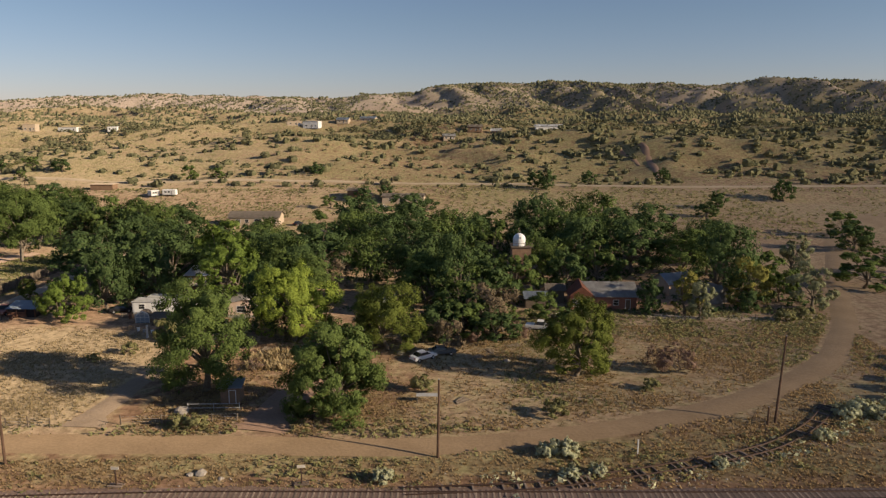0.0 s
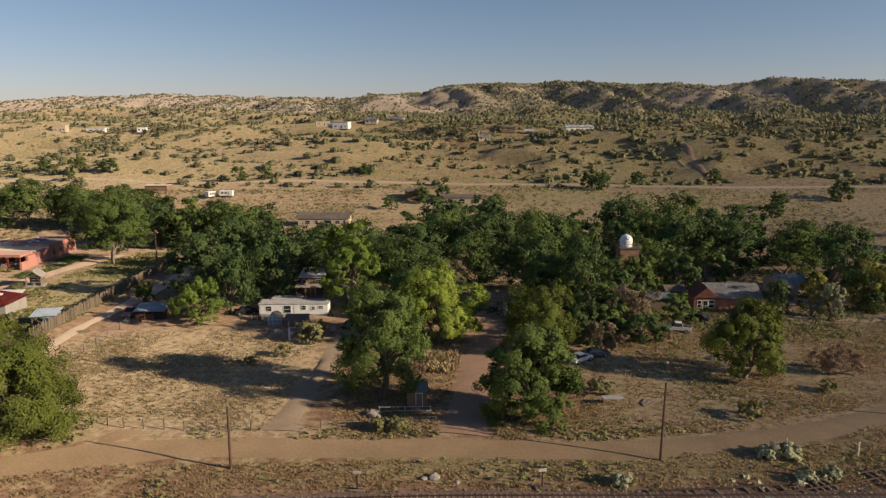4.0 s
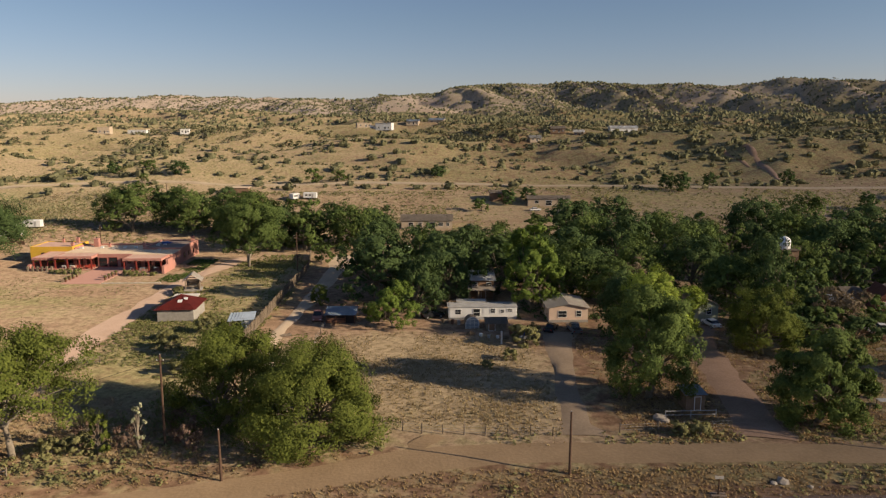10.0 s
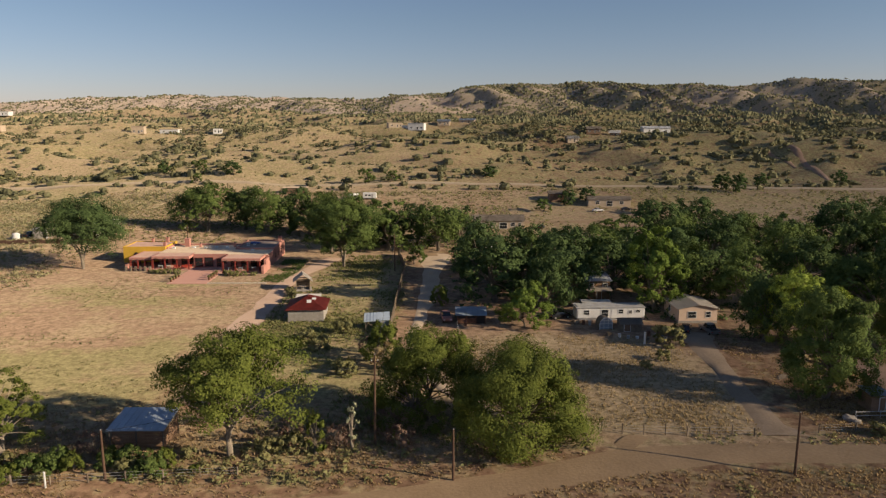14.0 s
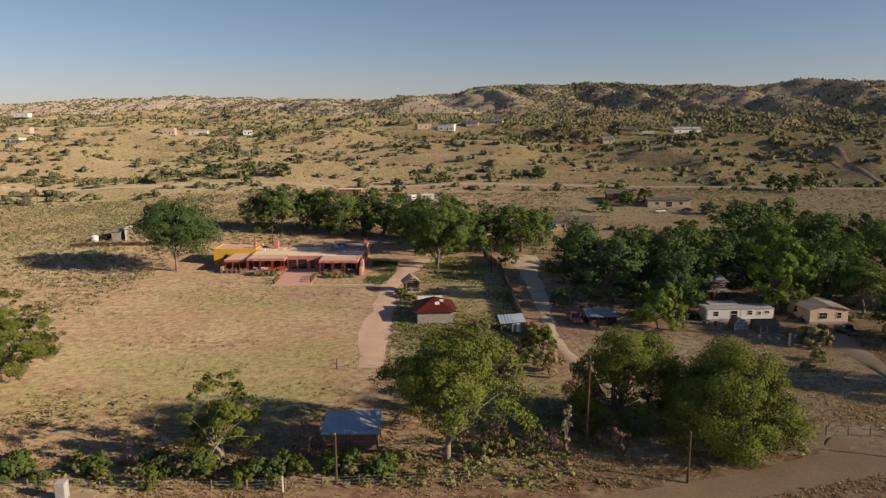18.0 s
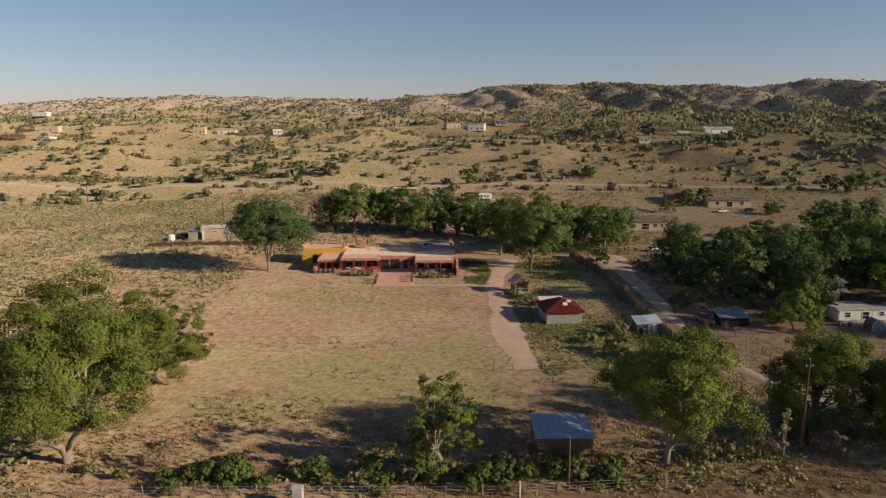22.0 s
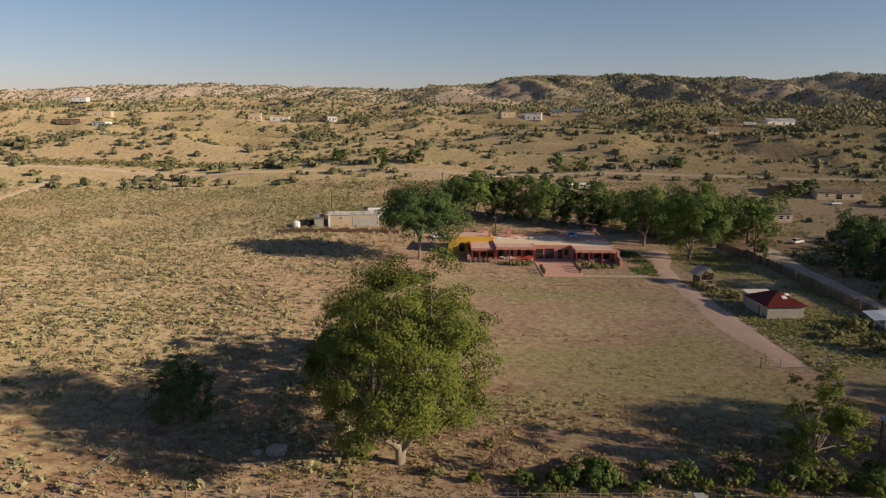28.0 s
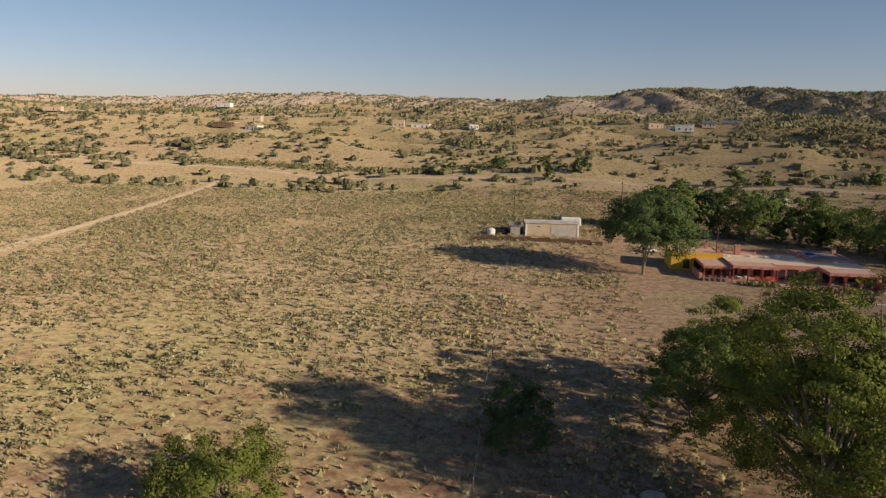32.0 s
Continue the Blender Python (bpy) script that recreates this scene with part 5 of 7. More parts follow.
# ---- buildings ----
def opening(parent, side, u, z, w, h, sx, sy, kind="window", frame_material="white_paint"):
    """A window or door on one side (front, back, left, right) of a box of sx by sy, with its middle u along the side."""
    turn = {"front": 0, "right": 90, "back": 180, "left": 270}[side]
    out = (sy if side in ("front", "back") else sx) / 2
    m = pose(0, 0, 0, 0, 0, turn) @ Matrix.Translation((u, -out, z))
    bm = bmesh.new()
    t = 0.09
    for bx, bz, bw, bh in ((0, -t, w + 2 * t, t), (0, h, w + 2 * t, t), (-w / 2 - t / 2, 0, t, h), (w / 2 + t / 2, 0, t, h)) + (((0, h / 2 - 0.03, w, 0.06),) if kind == "window" else ()):
        box(bm, bx, 0, bz, bw, 0.14, bh)
    bmesh.ops.transform(bm, matrix=m, verts=bm.verts)
    ob = part(kind, bm, M[frame_material], parent)
    bm = boxes((0, -0.02, 0, w, 0.06, h))
    bmesh.ops.transform(bm, matrix=m, verts=bm.verts)
    part("pane" if kind == "window" else "leaf", bm, M["dark_glass" if kind == "window" else "brown_wall"], ob)
    return ob


def roof_shape(kind, sx, sy, h, rise, over=0.45, thick=0.16):
    """A roof of one thickness over a box of sx by sy: gable (ridge along x), gable_y, hip, shed (high at the back) or flat."""
    a, b = sx / 2 + over, sy / 2 + over
    bm = bmesh.new()
    if kind == "flat":
        box(bm, 0, 0, h, 2 * a, 2 * b, thick)
        return bm
    if kind == "shed":
        c = [(-a, -b, h), (a, -b, h), (a, b, h + rise), (-a, b, h + rise)]
        faces = [(0, 1, 2, 3)]
    elif kind in ("gable", "gable_y"):
        lift = rise * over / (sy / 2)
        c = [(-a, -b, h - lift), (a, -b, h - lift), (a, b, h - lift), (-a, b, h - lift), (-a, 0, h + rise), (a, 0, h + rise)]
        faces = [(0, 1, 5, 4), (3, 4, 5, 2)]
        if kind == "gable_y":
            lift = rise * over / (sx / 2)
            c = [(-a, -b, h - lift), (-a, b, h - lift), (a, b, h - lift), (a, -b, h - lift), (0, -b, h + rise), (0, b, h + rise)]
            faces = [(0, 4, 5, 1), (3, 2, 5, 4)]
    else:
        r = max(0.0, max(sx, sy) / 2 - min(sx, sy) / 2)
        e1, e2 = ((-r, 0), (r, 0)) if sx >= sy else ((0, -r), (0, r))
        c = [(-a, -b, h), (a, -b, h), (a, b, h), (-a, b, h), (*e1, h + rise), (*e2, h + rise)]
        faces = [(0, 1, 5, 4), (1, 2, 5), (2, 3, 4, 5), (3, 0, 4)] if sx >= sy else [(0, 1, 4), (1, 2, 5, 4), (2, 3, 5), (3, 0, 4, 5)]
    v = [bm.verts.new(p) for p in c]
    for f in faces:
        bm.faces.new([v[i] for i in f])
    bmesh.ops.solidify(bm, geom=bm.faces[:], thickness=thick)
    bmesh.ops.recalc_face_normals(bm, faces=bm.faces[:])
    return bm


def house(name, x, y, turn, sx, sy, h, roof, rise, wall, cover, label, openings=(), category="house", z=None, over=0.45, chimney=None, group="", base=0.0):
    """A house: walls with gables, a roof, and its openings."""
    ob = thing(name, x, y, turn, label, category, group, z=z)
    bm = boxes((0, 0, -0.6, sx, sy, h + 0.6))
    if roof in ("gable", "gable_y"):
        along_x = roof == "gable"
        for s in (-1, 1):
            e = s * ((sx if along_x else sy) / 2 - 0.1)
            half = (sy if along_x else sx) / 2
            tri = [(-half, h), (half, h), (0, h + rise - 0.05)]
            for d in (-0.1, 0.1):
                bm.verts.ensure_lookup_table()
            p = [[bm.verts.new((e + d, q, r) if along_x else (q, e + d, r)) for q, r in tri] for d in (-0.1, 0.1)]
            bm.faces.new(p[0]), bm.faces.new(p[1][::-1])
            for i in range(3):
                bm.faces.new((p[0][i], p[0][(i + 1) % 3], p[1][(i + 1) % 3], p[1][i]))
        bmesh.ops.recalc_face_normals(bm, faces=bm.faces[:])
    part("wall", bm, M[wall], ob)
    lift = 0.0 if roof != "flat" else 0.01
    top = part("roof", roof_shape(roof, sx, sy, h + lift, rise, over), M[cover], ob)
    if base:
        part("foundation", boxes((0, 0, -0.3, sx + 0.1, sy + 0.1, base + 0.3)), M["grey_stone"], ob)
    if chimney:
        cx, cy, cz = chimney
        part("chimney", boxes((cx, cy, cz - 0.8, 0.6, 0.6, 2.0), (cx, cy, cz + 1.2, 0.75, 0.75, 0.12)), M["brick_wall"], top)
    for side, u, zz, w, hh, kind in openings:
        opening(ob, side, u, zz, w, hh, sx, sy, kind)
    return ob


W = "window"
D = "door"


def adobe_house():
    """The long adobe house with its portals, parapets and yellow wing."""
    ob = thing("adobe_house", -155, 190, 0, "long pink adobe house with porches and a yellow wing", "house")
    pink, roofing, yellow = M["stucco_pink"], M["roof_gravel"], M["stucco_yellow"]

    def block(x0, x1, y0, y1, h, material, name="wall", parapet=0.35, t=0.35, roofing=roofing):
        bm = boxes(((x0 + x1) / 2, (y0 + y1) / 2, -0.5, x1 - x0, y1 - y0, h + 0.5))
        t = t if parapet else 0.02
        for bx, by, sx, sy in () if not parapet else (((x0 + x1) / 2, y0 + t / 2, x1 - x0, t), ((x0 + x1) / 2, y1 - t / 2, x1 - x0, t), (x0 + t / 2, (y0 + y1) / 2, t, y1 - y0 - 2 * t), (x1 - t / 2, (y0 + y1) / 2, t, y1 - y0 - 2 * t)):
            box(bm, bx, by, h, sx, sy, parapet)
        w = part(name, bm, material, ob)
        part("roof", boxes(((x0 + x1) / 2, (y0 + y1) / 2, h + 0.004, x1 - x0 - 2 * t, y1 - y0 - 2 * t, 0.06)), roofing, ob)
        return w

    block(-10.2, 9.3, 0.0, 12.0, 3.72, pink, parapet=0.0)
    part("parapet", boxes((-0.45, 11.8, 3.72, 19.5, 0.4, 0.5), (-10.0, 8.5, 3.72, 0.4, 6.2, 0.5)), pink, ob)
    block(9.32, 20.0, -2.8, 4.6, 3.72, pink, parapet=0.0)
    # The back right roof is darker: tree shade painted into its colour.
    block(9.32, 20.0, 4.62, 18.5, 3.9, pink, roofing=M["dark_roof"])
    block(-22.0, -10.22, 4.8, 14.0, 4.4, yellow, parapet=0.2, roofing=M["pink_roof"])
    for x in (-18.4, -15.9):
        arch = [(x - 0.75, 0.6)] + [(x + 0.75 * math.cos(k * math.pi / 8), 2.3 + 0.75 * math.sin(k * math.pi / 8)) for k in range(9)][::-1] + [(x + 0.75, 0.6)]
        bm = bmesh.new()
        prism(bm, [(p, q) for p, q in arch], 0, 0.08)
        bmesh.ops.transform(bm, matrix=Matrix.Translation((0, 4.8, 0)) @ Matrix.Rotation(math.pi / 2, 4, "X"), verts=bm.verts)
        bmesh.ops.recalc_face_normals(bm, faces=bm.faces[:])
        part("window", bm, M["dark_glass"], ob, "dark arched window")

    def porch(x0, x1, y0, y1, h, posts, name="porch"):
        """A porch: a beam on posts, a roof with its parapet, and a floor."""
        p = part(name, boxes(((x0 + x1) / 2, (y0 + y1) / 2, h - 0.25, x1 - x0, y1 - y0, 0.25), ((x0 + x1) / 2, y0 + 0.18, h, x1 - x0, 0.36, 0.42), (x0 + 0.18, (y0 + y1) / 2 + 0.18, h, 0.36, y1 - y0 - 0.36, 0.42), (x1 - 0.18, (y0 + y1) / 2 + 0.18, h, 0.36, y1 - y0 - 0.36, 0.42)), pink, ob)
        part("roof", boxes(((x0 + x1) / 2, (y0 + y1) / 2 + 0.18, h + 0.004, x1 - x0 - 0.75, y1 - y0 - 0.4, 0.38)), M["pink_roof"], p)
        part("floor", boxes(((x0 + x1) / 2, (y0 + y1) / 2, -0.4, x1 - x0, y1 - y0, 0.65)), M["brick_paving"], p)
        for k in range(posts):
            px = x0 + 0.25 + (x1 - x0 - 0.5) * k / (posts - 1)
            part("post", boxes((px, y0 + 0.2, 0.25, 0.3, 0.3, h - 0.5), (px, y0 + 0.2, h - 0.42, 0.9, 0.28, 0.17)), M["red_metal"], p)
        for k in range(4):
            part("viga", rod(bmesh.new(), (x0 + (k + 0.6) * (x1 - x0) / 4.2, y0 - 0.35, h + 0.02), (x0 + (k + 0.6) * (x1 - x0) / 4.2, y0 + 0.3, h + 0.02), 0.1), M["old_wood"], p)
        return p

    porch(-10.2, -0.2, -5.4, -0.02, 3.35, 4)
    porch(9.32, 19.4, -8.6, -2.82, 3.35, 4)
    low = porch(-16.4, -10.22, -4.6, 4.78, 2.9, 4)
    # the recessed centre between the porches
    part("wall", boxes((4.55, -1.0, -0.5, 9.5, 1.98, 4.22)), pink, ob)
    part("roof", boxes((4.55, -0.8, 3.724, 9.46, 1.56, 0.06)), roofing, ob)
    part("wall", boxes((20.3, -6.5, -0.4, 0.6, 7.4, 2.4), (20.3, -5.0, 2.0, 0.6, 4.4, 1.2)), pink, ob, "stepped garden wall")
    for x, w, h in ((1.2, 2.0, 2.3), (3.9, 2.2, 2.4), (6.6, 1.1, 2.1), (8.2, 0.9, 1.4)):
        ow = opening(ob, "front", x, 0.4 if h > 2 else 1.2, w, h, 1, 4.0, W, "red_metal")
    for x in (-8.6, -6.0, -3.4, -1.3):
        opening(ob, "front", x, 0.5, 1.5, 2.2, 1, 0.05, W, "red_metal")
    for x in (10.8, 13.6, 16.2, 18.2):
        opening(ob, "front", x, 0.5, 1.6, 2.2, 1, 5.65, W, "red_metal")
    for x in (-15, -13, -11.3):
        opening(ob, "front", x, 1.0, 1.0, 1.3, 1, -9.5, W, "red_metal")

    def chimney(x, y, z, w, h):
        c = part("chimney", boxes((x, y, z, w, w, h), (x, y, z + h, w + 0.2, w + 0.2, 0.15), bevel=0.03), pink, ob)
        part("pot", rod(bmesh.new(), (x, y, z + h + 0.1), (x, y, z + h + 0.55), 0.2, 0.13), M["dark_inside"], c)

    for c in ((-5.6, 9.7, 3.7, 1.3, 2.3), (-10.9, 6.4, 4.2, 0.7, 1.2), (8.2, 8.4, 3.7, 0.7, 1.2), (-1.8, 9.0, 3.7, 0.6, 0.9), (19.2, 16.4, 3.9, 0.9, 1.6), (-12.4, 12.5, 4.5, 0.8, 1.3), (-16.8, 13.0, 4.5, 0.6, 0.9)):
        chimney(*c)
    for x, y in ((-8.4, 6.2), (-3.0, 7.0), (0.4, 6.6), (3.2, 7.4), (6.4, 7.0), (11.6, 9.6), (13.0, 11.2), (10.8, 12.6), (14.6, 2.8)):
        part("roof_vent", boxes((x, y, 3.72, 0.8, 0.6, 0.45), (x, y, 4.17, 0.9, 0.7, 0.05)), M["white_paint"], ob)
    part("tarpaulin", boxes((12.6, 13.6, 3.96, 2.6, 1.2, 0.35), (12.2, 13.4, 4.28, 1.6, 0.8, 0.22), bevel=0.1), M["blue_tarp"], ob, "crumpled blue tarpaulin on the roof")
    # buttressed wall before the small porch
    part("wall", boxes((-17.0, -1.0, -0.3, 0.7, 8.4, 1.8), (-13.2, -5.4, -0.3, 6.8, 0.3, 0.9)), pink, ob, "low stepped garden wall")
    for k in range(6):
        part("pillar", boxes((-16.6 + 1.25 * k, -6.4, -0.3, 0.45, 0.45, 1.5), (-16.6 + 1.25 * k, -6.4, 1.2, 0.55, 0.55, 0.1)), M["old_wood"], ob, "short wooden pillar")
    for y in (6.5, 10.0, 14.0):
        opening(ob, "right", y, 1.3, 0.9, 1.1, 40.0, 1, W, "red_metal")
    return ob


adobe_house()
tagged(part("terrace", boxes((-150.6, 178.4, -0.2, 9.7, 19.6, 0.34), bevel=0.04), M["brick_paving"]), "red brick terrace before the adobe house", "terrace", kind="structure")


kerb = tagged(new("garden_kerb"), "low pale stone kerb before the porch bed", "kerb")
for k in range(13):
    part("stone", boxes((-145.2 + 1.12 * k, 169.2 + 0.03 * (k % 3), -0.1, 1.06, 0.28, 0.3), bevel=0.03), M["pale_stone"], kerb)


def bench(x, y, turn, z, material, label):
    ob = thing("bench", x, y, turn, label, "bench", "porch seats", z=z)
    part("seat", boxes((0, 0, 0.4, 1.8, 0.5, 0.07), bevel=0.01), M[material], ob)
    part("backrest", boxes((0, 0.24, 0.5, 1.8, 0.06, 0.5), bevel=0.01), M[material], ob)
    for lx in (-0.8, 0.8):
        for ly in (-0.2, 0.2):
            part("leg", boxes((lx, ly, 0, 0.07, 0.07, 0.4)), M[material], ob)
    return ob


def table(x, y, z, material, label, size=1.1):
    ob = thing("table", x, y, 20, label, "table", "porch tables", z=z)
    part("tabletop", boxes((0, 0, 0.7, size, size, 0.06), bevel=0.015), M[material], ob)
    for lx in (-1, 1):
        for ly in (-1, 1):
            part("leg", boxes((lx * size * 0.42, ly * size * 0.42, 0, 0.07, 0.07, 0.7)), M[material], ob)
    return ob


for bx, by in ((-157.0, 185.6), (-159.0, 185.6), (-156.2, 186.4)):
    bench(bx, by, 0, 0.252, "red_cloth", "bright red bench on the porch")
for bx, by in ((-163.5, 186.2), (-161.6, 186.8), (-144.2, 183.6), (-141.4, 183.4), (-138.0, 183.8)):
    table(bx, by, 0.252, "white_paint" if bx < -150 else "blue_metal", "small pale table standing on the porch")
for bx, by in ((-143.2, 184.6), (-139.6, 184.6), (-162.5, 188)):
    bench(bx, by, 0, 0.252, "old_wood", "plain wooden bench on the porch")


def planter(x, y, z=0.14):
    ob = thing("planter", x, y, 0, "dark clay planter with a small plant", "planter", "planters on the terrace", z=z)
    part("pot", rod(bmesh.new(), (0, 0, 0), (0, 0, 0.8), 0.24, 0.34, 12), M["rust"], ob)
    rg = np.random.default_rng(int(abs(x * 10)))
    v, f = leaf_cards(rg, rg.normal(size=(130, 3)) * [0.14, 0.14, 0.12] + [0, 0, 0.9], np.tile([0, 0, 1.0], (130, 1)), 0.26)
    part("plant", mesh_np("plant", v, f, M["weed"]), None, ob)


for k in range(4):
    planter(-155.0, 170.6 + 1.8 * k)
    planter(-146.2, 172.4 + 2.0 * k)
shrubs([(-164, 181.5, 0.6), (-162, 180.8, 0.75), (-159.6, 180.4, 0.8), (-157.2, 180.8, 0.75), (-143.5, 178.6, 0.8), (-141.5, 177.8, 0.9), (-139.2, 178.2, 0.7), (-136.6, 178.2, 0.6)],
       BUSH_LIGHT, "light green shrub in a bed before the porch", "porch beds")
shrubs([(-123.6, 160.2, 0.7), (-123.2, 158.4, 0.8), (-122.4, 156.6, 0.7), (-121.0, 155.4, 0.6), (-120.2, 150.6, 0.8), (-118.6, 150.0, 0.7), (-117.6, 152.0, 0.5)], BUSH, "green shrub beside the well house", "well house shrubs")

# Outbuildings of the adobe house.


def red_pavilion():
    ob = house("garden_pavilion", -115.7, 139.6, 3, 7.0, 8.0, 2.5, "hip", 2.0, "grey_stone", "red_metal", "pale block pavilion with a dark red hip roof", (("left", 1.0, 0.1, 1.2, 2.0, D),), "shed", over=0.6)
    for k in range(11):
        part("seam", boxes((-3.6 + 0.72 * k, -3.05 + 0.0 * k, 2.88, 0.06, 2.4 - 0.42 * abs(k - 5), 0.05, 0, 27, 0)), M["red_metal"], ob)
    part("skylight", boxes((0.5, -2.1, 3.6, 0.9, 0.9, 0.12, 0, 27, 0)), M["white_paint"], ob, "white roof hatch")
    part("skylight", boxes((1.4, -1.3, 3.95, 0.8, 0.6, 0.12, 0, 27, 0)), M["white_paint"], ob, "white roof hatch")
    part("lean_to", boxes((-0.6, 5.4, -0.2, 4.6, 2.4, 2.9)), M["grey_stone"], ob)
    part("lean_to_roof", boxes((-0.6, 5.4, 2.75, 5.2, 3.0, 0.12, 0, 6, 0)), M["pale_shingle"], ob, "pale flat annex roof")
    part("ramp", boxes((-4.3, 1.0, -0.1, 1.6, 3.0, 0.2)), M["grey_stone"], ob)
    return ob


red_pavilion()


def well_house():
    ob = thing("well_house", -121.0, 162.2, 12, "small open timber well house with a pale tan gable roof", "well house")
    ob.scale = (1.25, 1.25, 1.15)
    part("base", boxes((0, 0, -0.2, 3.2, 3.0, 0.5), bevel=0.04), M["grey_stone"], ob)
    for px in (-1.2, 1.2):
        for py in (-1.1, 1.1):
            part("post", boxes((px, py, 0.3, 0.18, 0.18, 2.0)), M["old_wood"], ob)
    for k in range(4):
        part("plank", boxes((0.0, 1.12, 0.35 + 0.42 * k, 2.4, 0.06, 0.38)), M["old_wood"], ob)
        part("plank", boxes((1.24, 0.0, 0.35 + 0.42 * k, 0.06, 2.2, 0.38)), M["old_wood"], ob)
    part("rail", boxes((0, -1.12, 1.0, 2.4, 0.08, 0.1)), M["old_wood"], ob)
    part("well", rod(bmesh.new(), (0, 0, 0.3), (0, 0, 1.0), 0.7, 0.66, 14), M["grey_stone"], ob)
    part("beam", boxes((0, -1.1, 2.25, 2.7, 0.16, 0.16), (0, 1.1, 2.25, 2.7, 0.16, 0.16)), M["old_wood"], ob)
    part("roof", roof_shape("gable_y", 2.8, 2.6, 2.4, 1.2, 0.4, 0.1), M["pale_shingle"], ob, "weathered tan gable roof")
    return ob


def lean_shed():
    """A pale shed under a tilted metal roof, open and propped at one end."""
    ob = thing("shed", -101.0, 130.6, 4, "small pale shed with a propped light blue metal roof", "shed")
    part("wall", boxes((1.1, 0, -0.2, 2.3, 2.6, 2.5)), M["blue_metal"], ob, "pale grey-blue sheet wall")
    part("door", boxes((1.1, -1.32, 0.1, 0.9, 0.05, 1.9)), M["white_paint"], ob)
    top = part("roof", boxes((0, 0, 2.38, 4.9, 3.4, 0.1, 0, 12, -3)), M["silver_blue"], ob, "light blue corrugated roof")
    for k in range(9):
        part("rib", boxes((-2.2 + 0.55 * k, 0, 2.47, 0.07, 3.4, 0.05, 0, 12, 0)), M["silver_blue"], top)
    for py, hh in ((-1.3, 2.05), (1.3, 2.6)):
        part("post", boxes((-2.1, py, -0.2, 0.13, 0.13, hh + 0.2)), M["old_wood"], ob)
    part("brace", rod(bmesh.new(), (-2.1, -1.3, 1.0), (-1.0, -1.3, 2.1), 0.06), M["old_wood"], ob)
    part("brace", rod(bmesh.new(), (-2.1, -1.3, 1.9), (-0.1, -1.3, 0.5), 0.06), M["old_wood"], ob)
    return ob


well_house()
lean_shed()


def open_shed():
    ob = thing("open_shed", -125.8, 82.8, 0, "open shed with a blue-grey metal roof on posts", "shed")
    top = part("roof", boxes((0, 0, 2.95, 7.0, 5.6, 0.08, 0, 6.5, 0)), M["blue_metal"], ob, "blue-grey sheet metal roof")
    for k in range(9):
        part("seam", boxes((-3.4 + k * 0.85, 0, 3.03, 0.06, 5.6, 0.05, 0, 6.5, 0)), M["blue_metal"], top)
    for px in (-3.2, 0, 3.2):
        for py, hh in ((-2.5, 2.65), (2.5, 3.2)):
            part("post", boxes((px, py, -0.3, 0.16, 0.16, hh + 0.3)), M["old_wood"], ob)
    for k in range(5):
        part("plank", boxes((0, -1.9, 0.15 + 0.42 * k, 6.4, 0.05, 0.36)), M["brown_wall"], ob)
    for k in range(5):
        part("plank", boxes((3.1, 0.3, 0.15 + 0.42 * k, 0.05, 4.4, 0.36)), M["brown_wall"], ob)
    return ob


open_shed()

# Houses along the lane and the driveways.


def trailer_home():
    ob = thing("mobile_home", -55.0, 137.6, 1.5, "long white mobile home with small windows", "mobile home")
    part("body", boxes((0, 0, 0.4, 13.6, 3.6, 2.15), bevel=0.06), M["white_paint"], ob)
    part("skirt", boxes((0, 0, -0.2, 13.4, 3.4, 0.75)), M["grey_metal"], ob)
    part("roof", boxes((0, 0, 2.55, 13.9, 3.9, 0.1), (0, 0, 2.65, 13.2, 2.4, 0.08)), M["grey_metal"], ob)
    part("roof_extension", boxes((-2.0, 2.6, 2.5, 6.0, 2.6, 0.35)), M["grey_metal"], ob)
    for x, w, h, z in ((-4.9, 1.1, 0.9, 1.2), (-1.2, 1.3, 1.4, 0.8), (2.0, 0.9, 0.8, 1.4), (3.9, 0.6, 0.6, 1.4), (5.4, 0.9, 0.5, 1.6)):
        opening(ob, "front", x, z, w, h, 13.6, 3.6, W, "white_paint")
    for x, w in ((-5.8, 1.5), (0.6, 1.0)):
        part("panel", boxes((x, -1.83, 0.5, w, 0.04, 1.9)), M["white_paint"], ob)
    return ob


trailer_home()
house("beige_house", -38.4, 138.0, 1, 7.6, 8.6, 3.0, "gable_y", 0.75, "pink_stucco", "pale_shingle", "pinkish beige stucco house with a pale grey-brown gable roof", (("front", 2.0, 1.2, 0.9, 1.1, W), ("front", -1.2, 1.1, 1.6, 1.2, W), ("left", -1, 1.2, 1.0, 1.1, W), ("right", 0, 1.2, 1.0, 1.1, W)), base=0.5)
cabin = house("cabin", -54.0, 154.0, 0, 4.8, 6.0, 4.6, "shed", 0.9, "brown_wall", "silver_roof", "tall brown wooden cabin with a silver metal roof", (("front", -1.6, 3.2, 0.9, 0.8, W), ("front", 1.4, 3.2, 0.9, 0.8, W), ("front", 0.2, 0.3, 0.9, 1.9, D)), "cabin", over=0.5)
part("porch_roof", boxes((-0.3, -4.2, 3.0, 5.8, 2.6, 0.12, 0, 9, 0)), M["shingle"], cabin, "brown porch roof")
for px in (-2.9, -1.0, 0.9, 2.3):
    part("porch_post", boxes((px, -5.3, -0.3, 0.14, 0.14, 3.1)), M["old_wood"], cabin)
part("porch_floor", boxes((-0.3, -4.2, -0.2, 5.6, 2.4, 0.6)), M["old_wood"], cabin)
